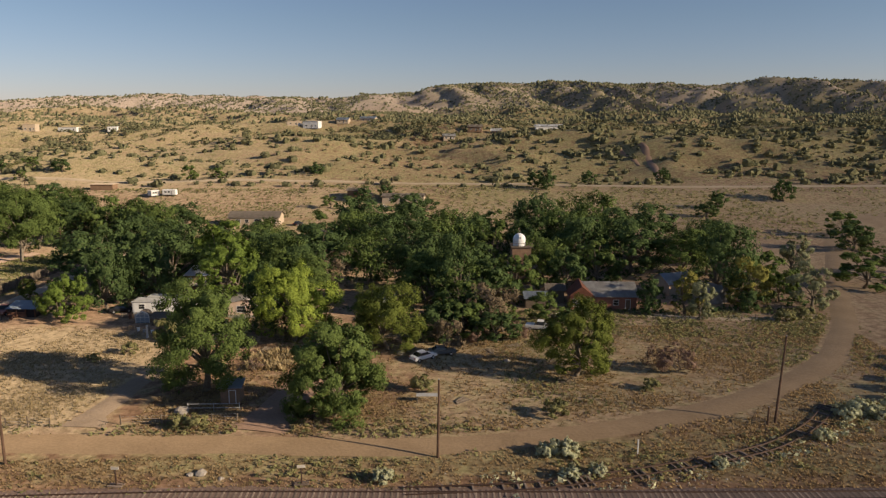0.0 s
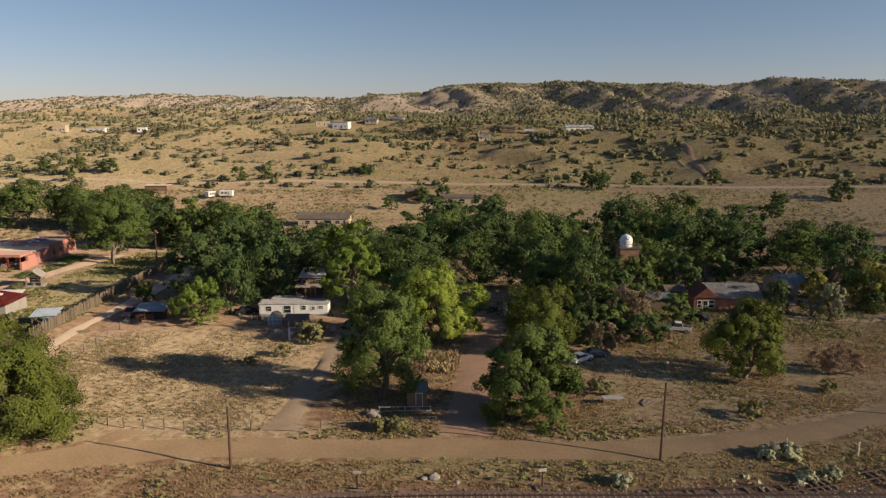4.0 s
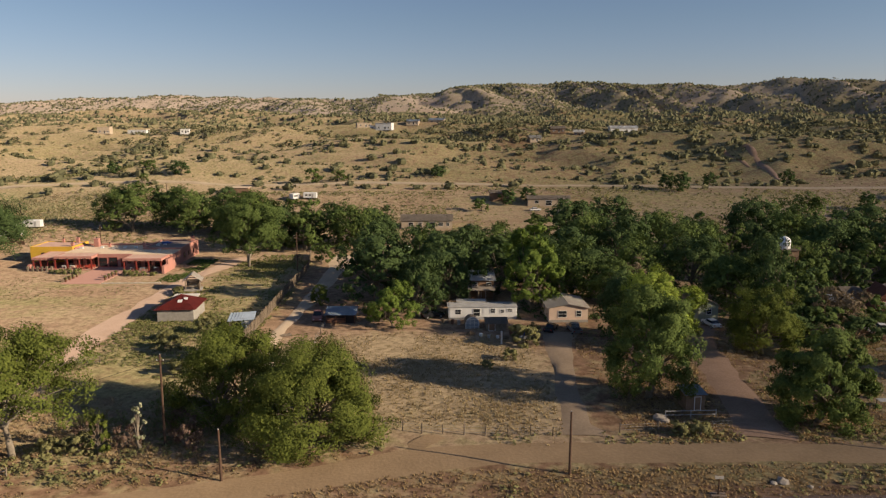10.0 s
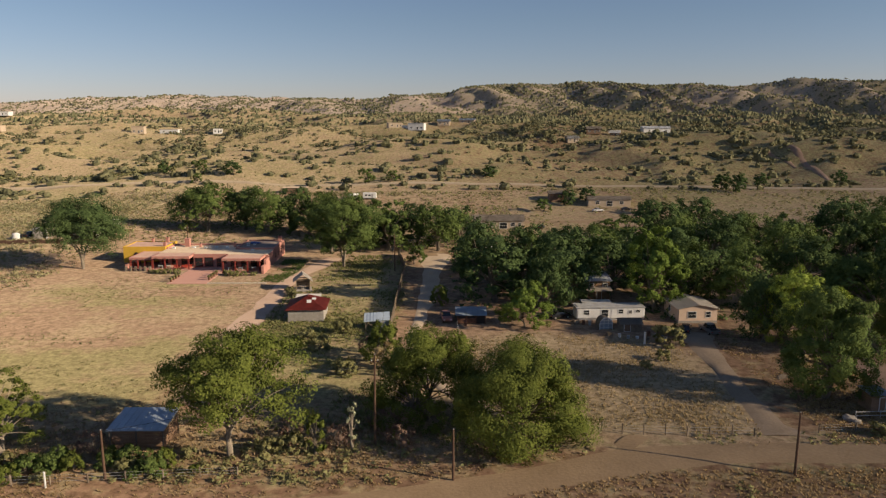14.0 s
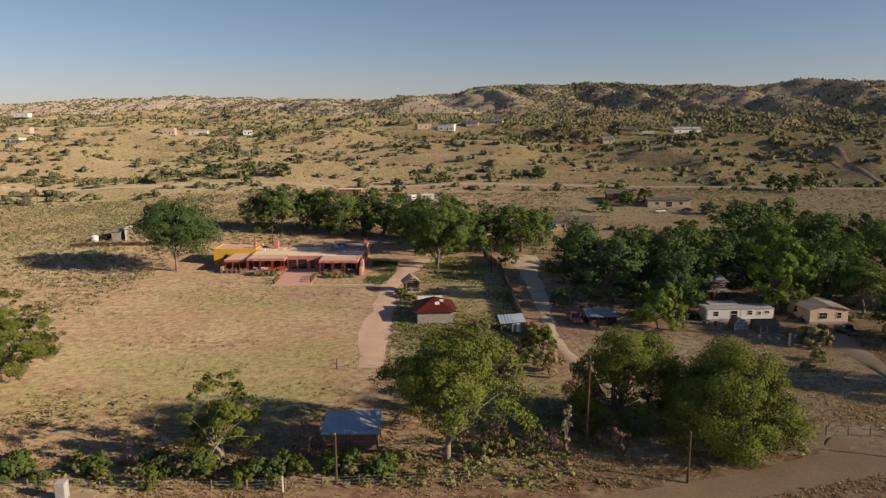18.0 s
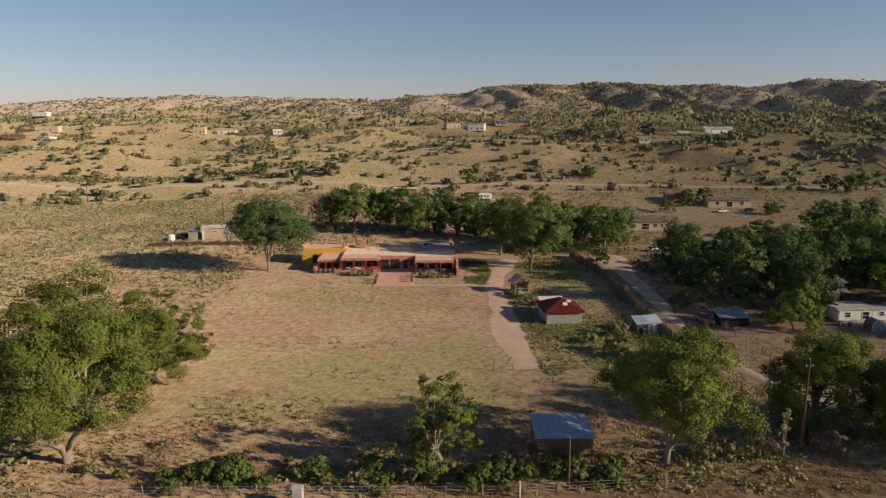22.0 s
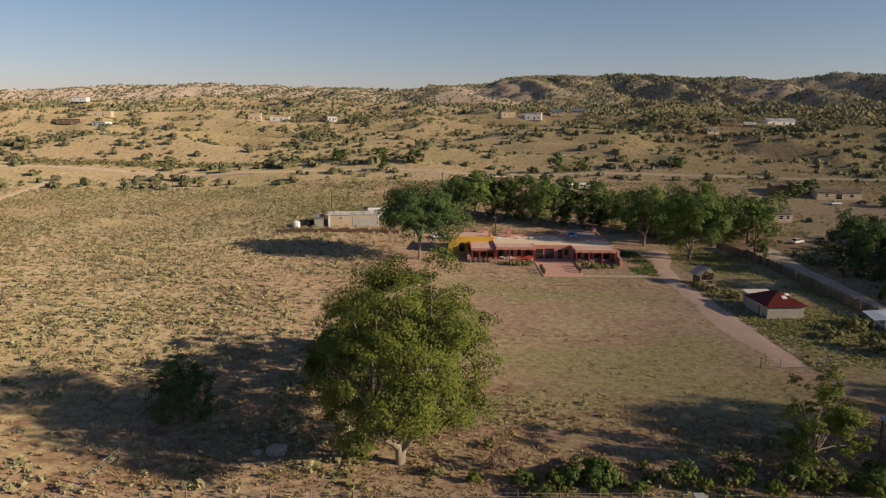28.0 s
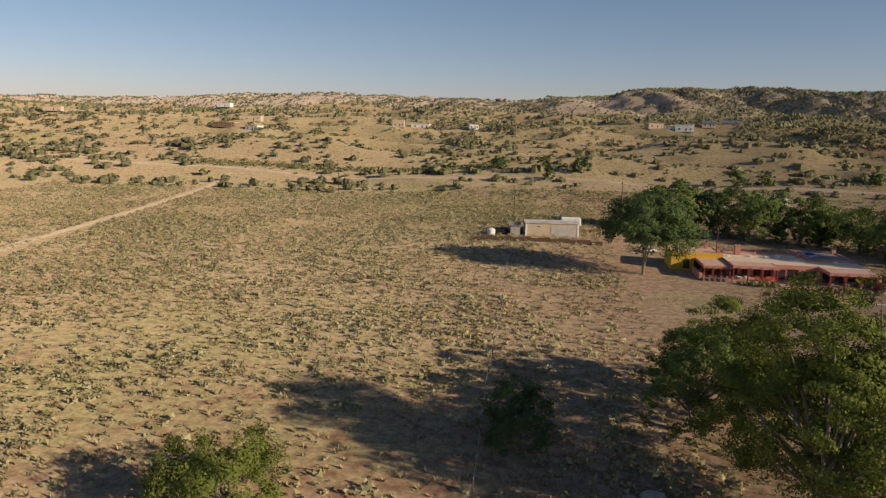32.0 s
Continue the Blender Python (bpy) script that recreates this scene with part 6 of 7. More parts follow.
part("porch_rail", boxes((-0.3, -5.3, 1.2, 5.4, 0.08, 0.1), (-0.3, -5.3, 0.8, 5.4, 0.06, 0.08)), M["rust"], cabin)
# Near-black solid walls stand for the shade under the open shack's roof.
shack = house("shack", -82.8, 135.6, 0, 5.6, 3.4, 1.7, "shed", 0.8, "dark_inside", "silver_blue", "low open shack with a pale tin roof", (), "shack", over=0.3)
for px in (-2.7, -0.9, 0.9, 2.7):
    part("post", boxes((px, -1.85, -0.2, 0.14, 0.14, 1.9)), M["rust"], shack)
for k in range(3):
    part("plank", boxes((-0.9, -1.8, 0.1 + 0.35 * k, 3.4, 0.05, 0.28)), M["rust"], shack)
house("shack", -52.9, 129.8, 0, 3.8, 3.4, 1.6, "gable", 0.7, "old_wood", "shingle", "weathered wooden shack with a grey gable roof", (("front", -0.8, 0.1, 1.1, 1.3, D),), "shack", over=0.3)
house("pump_shed", -29.1, 92.2, 4, 2.6, 2.6, 2.3, "shed", 0.35, "brown_wall", "blue_metal", "little brown guard shed beside the driveway", (("front", 0.3, 0.1, 0.8, 1.8, D),), "shed", over=0.3)
house("green_cabin", -11.1, 135.8, 2, 3.9, 4.4, 3.4, "gable_y", 0.9, "green_paint", "shingle", "small pale green cabin among trees", (("front", 0.1, 1.5, 0.9, 1.0, W),), "cabin", over=0.3)


def brick_cottage():
    ob = house("brick_cottage", 34.0, 143.4, -3, 11.0, 8.6, 3.0, "gable", 2.0, "brick_wall", "grey_metal", "brick cottage with a grey metal roof", (("front", 3.8, 0.2, 0.9, 2.0, D), ("front", 1.4, 1.1, 1.0, 1.0, W)))
    wing = part("wing", boxes((-5.6, -2.3, -0.3, 4.6, 4.4, 3.1)), M["brick_wall"], ob)
    bm = bmesh.new()
    v = [bm.verts.new(p) for p in ((-8.2, -4.9, 2.9), (-3.0, -4.9, 2.9), (-3.0, 0.0, 2.9), (-8.2, 0.0, 2.9), (-5.6, -4.9, 5.0), (-5.6, 1.5, 5.4))]
    for f in ((0, 4, 5, 3), (1, 2, 5, 4), (0, 1, 4)):
        bm.faces.new([v[i] for i in f])
    bmesh.ops.solidify(bm, geom=bm.faces[:], thickness=0.1)
    bmesh.ops.recalc_face_normals(bm, faces=bm.faces[:])
    part("roof", bm, M["brick_wall"], wing)
    for u, w, h, z in ((-6.9, 0.7, 1.4, 0.8), (-5.7, 0.9, 2.0, 0.2), (-4.5, 1.0, 1.5, 0.8)):
        opening(ob, "front", u, z, w, h, 11.0, 9.05, W)
    return ob


brick_cottage()
house("shed", 19.2, 142.4, 0, 4.4, 4.0, 2.3, "gable", 0.9, "old_wood", "blue_metal", "small shed with a grey metal roof among shrubs", (), "shed")
house("shed", 23.8, 146.5, 0, 3.6, 3.6, 3.0, "gable", 0.9, "old_wood", "shingle", "dark shed in the shade of trees", (), "shed")
house("garage", 57.5, 147.0, 30, 4.4, 6.0, 2.4, "gable_y", 1.4, "grey_stone", "grey_metal", "grey garage with a pale metal roof", (), "garage")
house("tin_roofed_house", 52.0, 155.0, 20, 7.0, 6.0, 2.8, "gable", 1.6, "beige_wall", "blue_metal", "house with a bluish tin roof under trees")


def observatory():
    ob = thing("observatory", 18.4, 164.0, 0, "brown tower with a white observatory dome", "observatory")
    part("tower", boxes((0, 0, -0.3, 4.4, 4.4, 9.1)), M["brown_wall"], ob)
    part("deck", boxes((0, 0, 8.8, 5.0, 5.0, 0.22)), M["old_wood"], ob)
    for px in (-2.4, -0.8, 0.8, 2.4):
        part("rail_post", boxes((px, -2.4, 9.0, 0.1, 0.1, 0.9)), M["old_wood"], ob)
    part("rail", boxes((0, -2.4, 9.85, 5.0, 0.1, 0.08)), M["old_wood"], ob)
    bm = bmesh.new()
    bmesh.ops.create_uvsphere(bm, u_segments=28, v_segments=16, radius=1.5, matrix=Matrix.Translation((-0.4, 0, 10.4)))
    bmesh.ops.bisect_plane(bm, geom=bm.verts[:] + bm.edges[:] + bm.faces[:], plane_co=(0, 0, 10.0), plane_no=(0, 0, -1), clear_outer=True)
    for f in bm.faces:
        f.smooth = True
    dome = part("dome", bm, M["dome_white"], ob, "white hemispherical dome")
    part("dome_ring", rod(bmesh.new(), (-0.4, 0, 9.0), (-0.4, 0, 10.1), 1.46, sides=28), M["dome_white"], ob)
    part("slit", boxes((-0.4, -0.8, 10.9, 0.5, 1.2, 0.75, 0, 35, 0)), M["dome_white"], dome)
    return ob


observatory()

# Houses behind the lane.
house("ranch_house", -67.4, 252.5, 0, 18.0, 8.0, 3.0, "gable", 1.7, "beige_wall", "shingle", "long beige ranch house with a brown shingle roof", (("front", -5.6, 1.0, 1.6, 1.2, W), ("front", -2.4, 1.0, 1.2, 1.2, W), ("front", 1.6, 0.2, 2.6, 2.1, W), ("front", 5.0, 1.0, 1.6, 1.2, W), ("front", 7.4, 1.0, 1.0, 1.2, W)))
house("ranch_house", -16.6, 298.0, -4, 17.5, 7.0, 3.0, "gable", 1.0, "beige_wall", "shingle", "low pale ranch house below the hills", (("front", -5.0, 1.0, 1.6, 1.2, W), ("front", 0, 0.2, 2.4, 2.0, W), ("front", 5.0, 1.0, 1.6, 1.2, W)))
house("barn", -38.0, 304.0, 0, 6.0, 5.0, 3.0, "gable", 1.0, "brown_wall", "shingle", "small brown barn below the hills", (), "barn")
house("carport", -153.0, 318.0, 0, 10.0, 5.0, 2.4, "flat", 0, "brown_wall", "roof_gravel", "low carport with a pale flat roof", (), "carport")
house("shed", -113.0, 224.0, 0, 7.0, 4.0, 2.4, "shed", 0.4, "brown_wall", "grey_metal", "long low shed behind the trees", (), "shed")


def white_trailer(x, y, turn, length, label):
    ob = thing("camper_trailer", x, y, turn, label, "trailer", "white trailers")
    part("body", boxes((0, 0, 0.5, length, 2.4, 2.3), bevel=0.15), M["white_paint"], ob)
    part("door", boxes((length * 0.2, -1.22, 0.6, 0.7, 0.05, 1.8)), M["grey_metal"], ob)
    for u in (-0.25, 0.0):
        part("window", boxes((u * length, -1.22, 1.5, 0.9, 0.05, 0.6)), M["dark_glass"], ob)
    for s in (-1, 1):
        part("wheel", rod(bmesh.new(), (0.1, s * 0.95, 0.33), (0.1, s * 1.2, 0.33), 0.36, sides=14), M["rubber"], ob)
    part("drawbar", boxes((length / 2 + 0.5, 0, 0.42, 1.2, 0.12, 0.1), (length / 2 + 1.0, 0, 0, 0.1, 0.1, 0.45)), M["grey_metal"], ob)
    return ob


white_trailer(-125.0, 304.0, 60, 4.4, "short white camper trailer parked below the hills")
white_trailer(-118.4, 305.0, 0, 5.8, "long white camper trailer parked below the hills")
workshop = house("workshop", -205.9, 226.0, 8, 15.1, 5.8, 3.65, "gable", 0.65, "beige_wall", "white_paint", "long beige workshop with a white metal roof", (("front", -3.8, 2.4, 1.1, 0.45, W),), "workshop", over=0.3, z=ground_at(-205.9, 226.0) - 0.25)
part("end_panel", boxes((7.6, 0, -0.2, 0.1, 6.0, 3.9), (7.5, -2.96, -0.2, 0.5, 0.1, 3.8), (-7.4, -2.96, -0.2, 0.5, 0.1, 3.8)), M["white_paint"], workshop, "white end panel")
part("shutter", boxes((3.1, -2.94, 0.0, 6.9, 0.06, 2.8)), M["grey_metal"], workshop, "wide grey shutter")
white_trailer(-199.7, 237.0, 5, 5.9, "white trailer parked behind the workshop")
house("shed", -216.2, 224.0, 8, 2.7, 4.1, 2.7, "shed", 0.4, "grey_stone", "grey_metal", "small grey shed beside the workshop", (), "shed")
ob = thing("water_tank", -222.9, 222.5, 0, "rounded white plastic water tank", "tank")
part("vessel", rod(bmesh.new(), (0, 0, -0.1), (0, 0, 1.6), 1.15, 1.15, 18), M["white_paint"], ob)
part("lid", rod(bmesh.new(), (0, 0, 1.6), (0, 0, 2.0), 1.15, 0.35, 18), M["white_paint"], ob)
ob = thing("yard_wall", -209.5, 216.5, 2.5, "low dark brown board wall before the workshop yard", "wall")
for k in range(20):
    part("panel", boxes((-17.1 + 1.8 * k, 0, ground_at(-226.6 + 1.8 * k, 216.5) - ground_at(-209.5, 216.5) - 0.3, 1.74, 0.2, 1.3 + 0.15 * (k % 3))), M["pole"], ob)

# Houses far off on the hills.
FAR_HOUSES = [(-105, 575, 13, 8, 5.0, "flat", "white_paint", "white_paint", "bright white flat-roofed house on a hill"), (-113, 579, 8, 8, 3.6, "flat", "white_paint", "white_paint", "white flat-roofed wing of a hill house"),
              (83, 562, 21, 9, 3.6, "gable", "white_paint", "silver_roof", "long house with a pale metal roof on the hill"), (-124, 597, 12, 8, 3.4, "flat", "beige_wall", "roof_gravel", "tan house among junipers"),
              (-83, 598, 10, 8, 3.0, "gable", "beige_wall", "blue_metal", "hill house with a blue metal roof"), (-63, 609, 13, 8, 3.0, "gable", "beige_wall", "blue_metal", "hill house with a blue metal roof"),
              (-318, 552, 9, 8, 5.0, "flat", "beige_wall", "roof_gravel", "tan two-storey adobe house on a slope"), (-307, 588, 15, 8, 3.4, "flat", "white_paint", "roof_gravel", "pale adobe house on a slope"), (-263, 570, 7, 7, 3.2, "flat", "white_paint", "white_paint", "small white house on a slope")]
FAR_MORE = [(-452, 544, 18, 8, 3.2, "flat", "brown_wall", "roof_gravel", "dark low house on a rise"), (-426, 536, 11, 8, 3.4, "flat", "white_paint", "roof_gravel", "pale house on a rise"),
            (-443, 575, 14, 9, 4.0, "flat", "beige_wall", "roof_gravel", "tan house on the far plain"), (-761, 711, 16, 9, 4, "flat", "white_paint", "white_paint", "white house on the far plain"), (-722, 713, 18, 9, 4, "flat", "beige_wall", "roof_gravel", "tan house on the far plain"),
            (23, 512, 10, 7, 3.2, "gable", "brown_wall", "shingle", "house hidden among junipers"), (38, 510, 7, 6, 2.8, "gable", "brown_wall", "white_paint", "small house hidden among junipers"), (4, 491, 8, 6, 2.8, "gable", "beige_wall", "grey_metal", "small house at the wood's edge"), (-580, 819, 16, 9, 4, "flat", "white_paint", "white_paint", "white house far across the plain")]
for k, (hx, hy, sx, sy, h, roof, wall, cover, label) in enumerate(FAR_HOUSES + FAR_MORE):
    house("hill_house", hx, hy, (-12, 8, 0, 15, -6)[k % 5], sx, sy, h, roof, 1.5, wall, cover, label, (("front", -sx * 0.28, 1.0, 1.3, 1.1, W), ("front", sx * 0.1, 0.2, 1.0, 1.9, W), ("front", sx * 0.34, 1.0, 1.1, 1.0, W)), group="hill houses", over=0.3 if roof == "flat" else 0.6)


# ---- vehicles ----
def car(x, y, turn, paint, label, kind="car", group="parked cars"):
    """A parked car or pickup, nose along its own +x."""
    ob = thing("pickup_truck" if kind == "pickup" else "car", x, y, turn, label, "pickup" if kind == "pickup" else "car", group)
    length, w = (5.2, 1.9) if kind == "pickup" else (4.5, 1.75)
    if kind == "pickup":
        side = [(-length / 2, 0.45), (length / 2, 0.45), (length / 2, 0.85), (length / 2 - 0.1, 1.0), (0.9, 1.08), (0.3, 1.08), (-0.9, 1.08), (-length / 2, 1.08)]
        cab = [(0.95, 1.06), (0.35, 1.75), (-0.75, 1.78), (-0.95, 1.06)]
    else:
        side = [(-length / 2, 0.4), (length / 2, 0.4), (length / 2, 0.72), (length / 2 - 0.2, 0.85), (0.9, 0.98), (-1.3, 1.0), (-length / 2 + 0.1, 0.95), (-length / 2, 0.7)]
        cab = [(1.0, 0.96), (0.35, 1.42), (-0.9, 1.44), (-1.6, 0.98)]

    def slab(outline, width, top=1.0):
        bm = bmesh.new()
        n = len(outline)
        a = [bm.verts.new((p, -width / 2 * (top if q > 1.2 else 1), q)) for p, q in outline]
        b = [bm.verts.new((p, width / 2 * (top if q > 1.2 else 1), q)) for p, q in outline]
        bm.faces.new(a), bm.faces.new(b[::-1])
        for i in range(n):
            bm.faces.new((a[i], b[i], b[(i + 1) % n], a[(i + 1) % n]))
        bmesh.ops.recalc_face_normals(bm, faces=bm.faces[:])
        return bm

    body = slab(side, w)
    bmesh.ops.bevel(body, geom=body.edges[:], offset=0.05, segments=2, affect="EDGES")
    part("body", body, M[paint], ob)
    part("cabin", slab(cab, w - 0.2, 0.86), M["dark_glass"], ob, "dark window glass")
    part("roof", boxes(((cab[1][0] + cab[2][0]) / 2, 0, cab[1][1] - 0.02, cab[1][0] - cab[2][0] + 0.1, (w - 0.2) * 0.88, 0.07), bevel=0.02), M[paint], ob)
    if kind == "pickup":
        part("bed", boxes((-1.8, 0, 1.0, 1.45, w - 0.35, 0.1)), M["dark_inside"], ob)
    for wx in (-length * 0.31, length * 0.31):
        for s in (-1, 1):
            wheel = part("wheel", rod(bmesh.new(), (wx, s * (w / 2 - 0.2), 0.33), (wx, s * (w / 2 + 0.02), 0.33), 0.34, sides=16), M["rubber"], ob)
            part("rim", rod(bmesh.new(), (wx, s * (w / 2 + 0.01), 0.33), (wx, s * (w / 2 + 0.035), 0.33), 0.2, sides=12), M["grey_metal"], wheel)
    for s in (-1, 1):
        part("headlight", boxes((length / 2 - 0.02, s * (w / 2 - 0.3), 0.66, 0.06, 0.34, 0.16)), M["white_paint"], ob)
        part("taillight", boxes((-length / 2 + 0.02, s * (w / 2 - 0.25), 0.68, 0.06, 0.26, 0.16)), M["red_cloth"], ob)
    return ob


car(17.8, 125.4, 165, "car_white", "old white pickup with an open bed in dry grass", "pickup")
car(24.2, 132.4, 140, "car_black", "dark sedan parked beside the brick cottage")
car(-42.6, 128.2, 65, "car_black", "black sedan parked on the gravel driveway")
car(-38.4, 127.6, 95, "car_grey", "silver pickup parked before the beige house", "pickup")
car(-87.7, 136.6, -84, "faded_red", "rusty red old truck beside the shack", "pickup")
car(-11.6, 130.4, 100, "car_white", "white car parked at the driveway's end")
car(-64.8, 137.6, 20, "car_black", "dark car parked beside the mobile home")
car(-219.4, 224.6, 75, "car_black", "dark pickup parked beside the workshop", "pickup")
car(-12.0, 286.0, 5, "car_black", "dark car parked before the low ranch house")
car(-24.0, 284.0, 10, "car_white", "white car parked before the low ranch house")
car(-52.0, 250.0, 70, "car_black", "dark car beside the ranch house")
car(-74.0, 214.0, 30, "car_white", "white car parked along the back track")
car(-66.0, 216.0, 30, "car_grey", "silver car parked along the back track")
car(-179.5, 214.0, 20, "car_white", "white car behind the yellow wing")
car(-3.2, 109.0, 40, "car_white", "derelict white car in the weeds")
car(-0.2, 111.5, 10, "car_grey", "derelict grey car in the weeds")


# ---- poles, fences and small things ----
def utility_pole(x, y, h, label, arm=0.0, lean=(0, 0)):
    ob = thing("utility_pole", x, y, 0, label, "utility pole", "utility poles")
    tip = (lean[0], lean[1], h)
    part("shaft", rod(bmesh.new(), (0, 0, -0.5), tip, 0.17, 0.11, 10), M["pole"], ob)
    if arm:
        c = part("crossarm", boxes((tip[0], tip[1], h - 0.9, arm, 0.12, 0.12)), M["pole"], ob)
        for s in (-1, 1):
            part("insulator", rod(bmesh.new(), (tip[0] + s * arm * 0.42, 0, h - 0.78), (tip[0] + s * arm * 0.42, 0, h - 0.6), 0.05), M["white_paint"], c)
    part("cap", rod(bmesh.new(), tip, (tip[0], tip[1], h + 0.12), 0.06), M["grey_metal"], ob)
    return ob


utility_pole(-0.6, 75.4, 9.4, "tall brown wooden utility pole beside the dirt road", lean=(0.15, 0))
utility_pole(42.4, 84.6, 11.6, "tall brown wooden utility pole beside the road bend", lean=(0.5, 0))
utility_pole(41.2, 84.0, 2.4, "short dark pole stub beside the tall pole")
utility_pole(-49.3, 73.7, 7.4, "brown wooden utility pole beside the road fork")
utility_pole(-97.2, 81.5, 11.6, "tall reddish brown utility pole beside the thicket", 0.9, lean=(0.15, 0))
utility_pole(-87.8, 72.8, 6.0, "short brown pole beside the road fork")
utility_pole(-126.6, 73.6, 5.7, "short dark pole beside the hedge")
utility_pole(-163.5, 208.0, 8.5, "dark utility pole behind the adobe house", 1.2)
utility_pole(-100.6, 183.0, 10.2, "utility pole beside the lane", 1.6)
utility_pole(-178.0, 300.0, 9.0, "utility pole at the foot of the hills", 1.6)
utility_pole(60.0, 215.0, 10.0, "utility pole behind the grove", 1.8)
utility_pole(-300.0, 330.0, 9.0, "utility pole far across the scrub", 1.6)
utility_pole(-218.0, 262.0, 7.0, "thin pole behind the workshop", 0.8)


def wire(a, b, sag, label, r=0.02):
    a, b = Vector(a), Vector(b)
    pts = [a.lerp(b, k / 12) - Vector((0, 0, 4 * sag * k / 12 * (1 - k / 12))) for k in range(13)]
    v, f = tubes([(np.array([p[:] for p in pts]), np.full(13, r))], 4)
    tagged(new("wire", mesh_np("wire", v, f, M["rubber"])), label, "wire", "overhead wires")


wire((-97.5, 81.5, 10.9), (-126.6, 73.6, 5.6), 1.0, "dark overhead wire to the short pole")
wire((-96.7, 81.5, 10.9), (-87.8, 72.8, 5.9), 0.8, "dark overhead wire across the thicket")
wire((-97.0, 81.5, 11.4), (-100.6, 183.0, 10.0), 2.5, "dark overhead wire along the lane")


def fence(points, spacing, h, label, wires=3, post="old_wood", thick=0.12, name="wire_fence"):
    """Posts along a line, with wires from end to end of each stretch."""
    ob = thing(name, *points[0], 0, label, "fence", z=0)
    x0, y0 = points[0]
    rg = random.Random(len(points) * 31 + int(abs(x0)))
    shaft = boxes((0, 0, -0.3, thick, thick, h + 0.3))
    me = None
    for (ax, ay), (bx, by) in zip(points, points[1:]):
        n = max(1, int(math.hypot(bx - ax, by - ay) / spacing))
        for k in range(n + 1):
            px, py = ax + (bx - ax) * k / n, ay + (by - ay) * k / n
            if me is None:
                p = part("post", shaft, M[post], ob)
                me = p.data
            else:
                p = part("post", me, None, ob)
            p.matrix_local = pose(px - x0, py - y0, ground_at(px, py), rg.uniform(-4, 4), rg.uniform(-4, 4), rg.uniform(0, 90)) @ Matrix.Diagonal((1, 1, rg.uniform(0.85, 1.15), 1))
        for wv in range(wires):
            z = h * (wv + 1) / (wires + 0.4)
            part("wire", rod(bmesh.new(), (ax - x0, ay - y0, ground_at(ax, ay) + z), (bx - x0, by - y0, ground_at(bx, by) + z), 0.012, sides=4), M["grey_metal"], ob)
    return ob


fence([(-73.5, 87), (-66, 84.4), (-58, 83.6), (-49.6, 83.4)], 2.6, 1.3, "weathered wooden posts strung with wire along the lot")
fence([(-85.6, 132), (-85.6, 122.2), (-85.2, 117.2), (-85.8, 110), (-83.5, 104), (-73.5, 87)], 3.4, 1.4, "weathered fence posts beside the lane")
fence([(-41, 84.2), (-36, 84.6), (-26.5, 85.2)], 2.6, 1.2, "weathered posts with wire between the driveways")
fence([(-216, 70), (-214.2, 81), (-215.2, 109), (-215.3, 150), (-216.5, 183), (-215.6, 206)], 4.0, 1.3, "old wooden post and wire fence across the scrub")
fence([(-216, 71.5), (-200, 73), (-180, 72.6), (-160, 72.6), (-136, 72), (-112, 74)], 4.0, 1.2, "wire fence with thin posts along the hedge")
fence([(-131.5, 110.2), (-128.4, 110.4)], 1.6, 1.4, "wooden posts and wire beside the yard gate")
fence([(-123.6, 110.5), (-119, 111.2)], 2.3, 1.4, "wooden posts and wire before the weedy garden")
fence([(44, 131), (58, 132), (72, 134)], 2.4, 1.1, "low wooden fence along the cottage yard", 2)


def coyote_fence(points, label):
    """A fence of rough upright boards set side by side."""
    ob = thing("board_fence", *points[0], 0, label, "fence", z=0)
    x0, y0 = points[0]
    rg = random.Random(9)
    me = None
    for (ax, ay), (bx, by) in zip(points, points[1:]):
        n, turn = int(math.hypot(bx - ax, by - ay) / 0.33), math.degrees(math.atan2(by - ay, bx - ax))
        for k in range(n):
            px, py = ax + (bx - ax) * k / n, ay + (by - ay) * k / n
            if me is None:
                p = part("picket", boxes((0, 0, -0.2, 0.31, 0.07, 2.4), bevel=0.015), M["fence_wood"], ob)
                me = p.data
            else:
                p = part("picket", me, None, ob)
            p.matrix_local = pose(px - x0, py - y0, 0, rg.uniform(-2, 2), rg.uniform(-2, 2), turn + rg.uniform(-5, 5)) @ Matrix.Diagonal((1, 1, rg.uniform(0.85, 1.1), 1))
    return ob


coyote_fence([(-98.4, 120.5), (-98.3, 135), (-98.3, 150), (-98.1, 166), (-98.0, 184), (-101, 206)], "tall fence of weathered upright boards beside the lane")


def gate():
    ob = thing("pipe_gate", -30.5, 88.4, 2, "low pale pipe rail beside the guard shed", "gate")
    for z in (0.5, 1.05):
        part("rail", rod(bmesh.new(), (-3.4, 0, z), (3.4, 0, z), 0.05), M["grey_metal"], ob)
    for x in (-3.4, 0, 3.4):
        part("post", rod(bmesh.new(), (x, 0, -0.3), (x, 0, 1.2), 0.06), M["grey_metal"], ob)


gate()


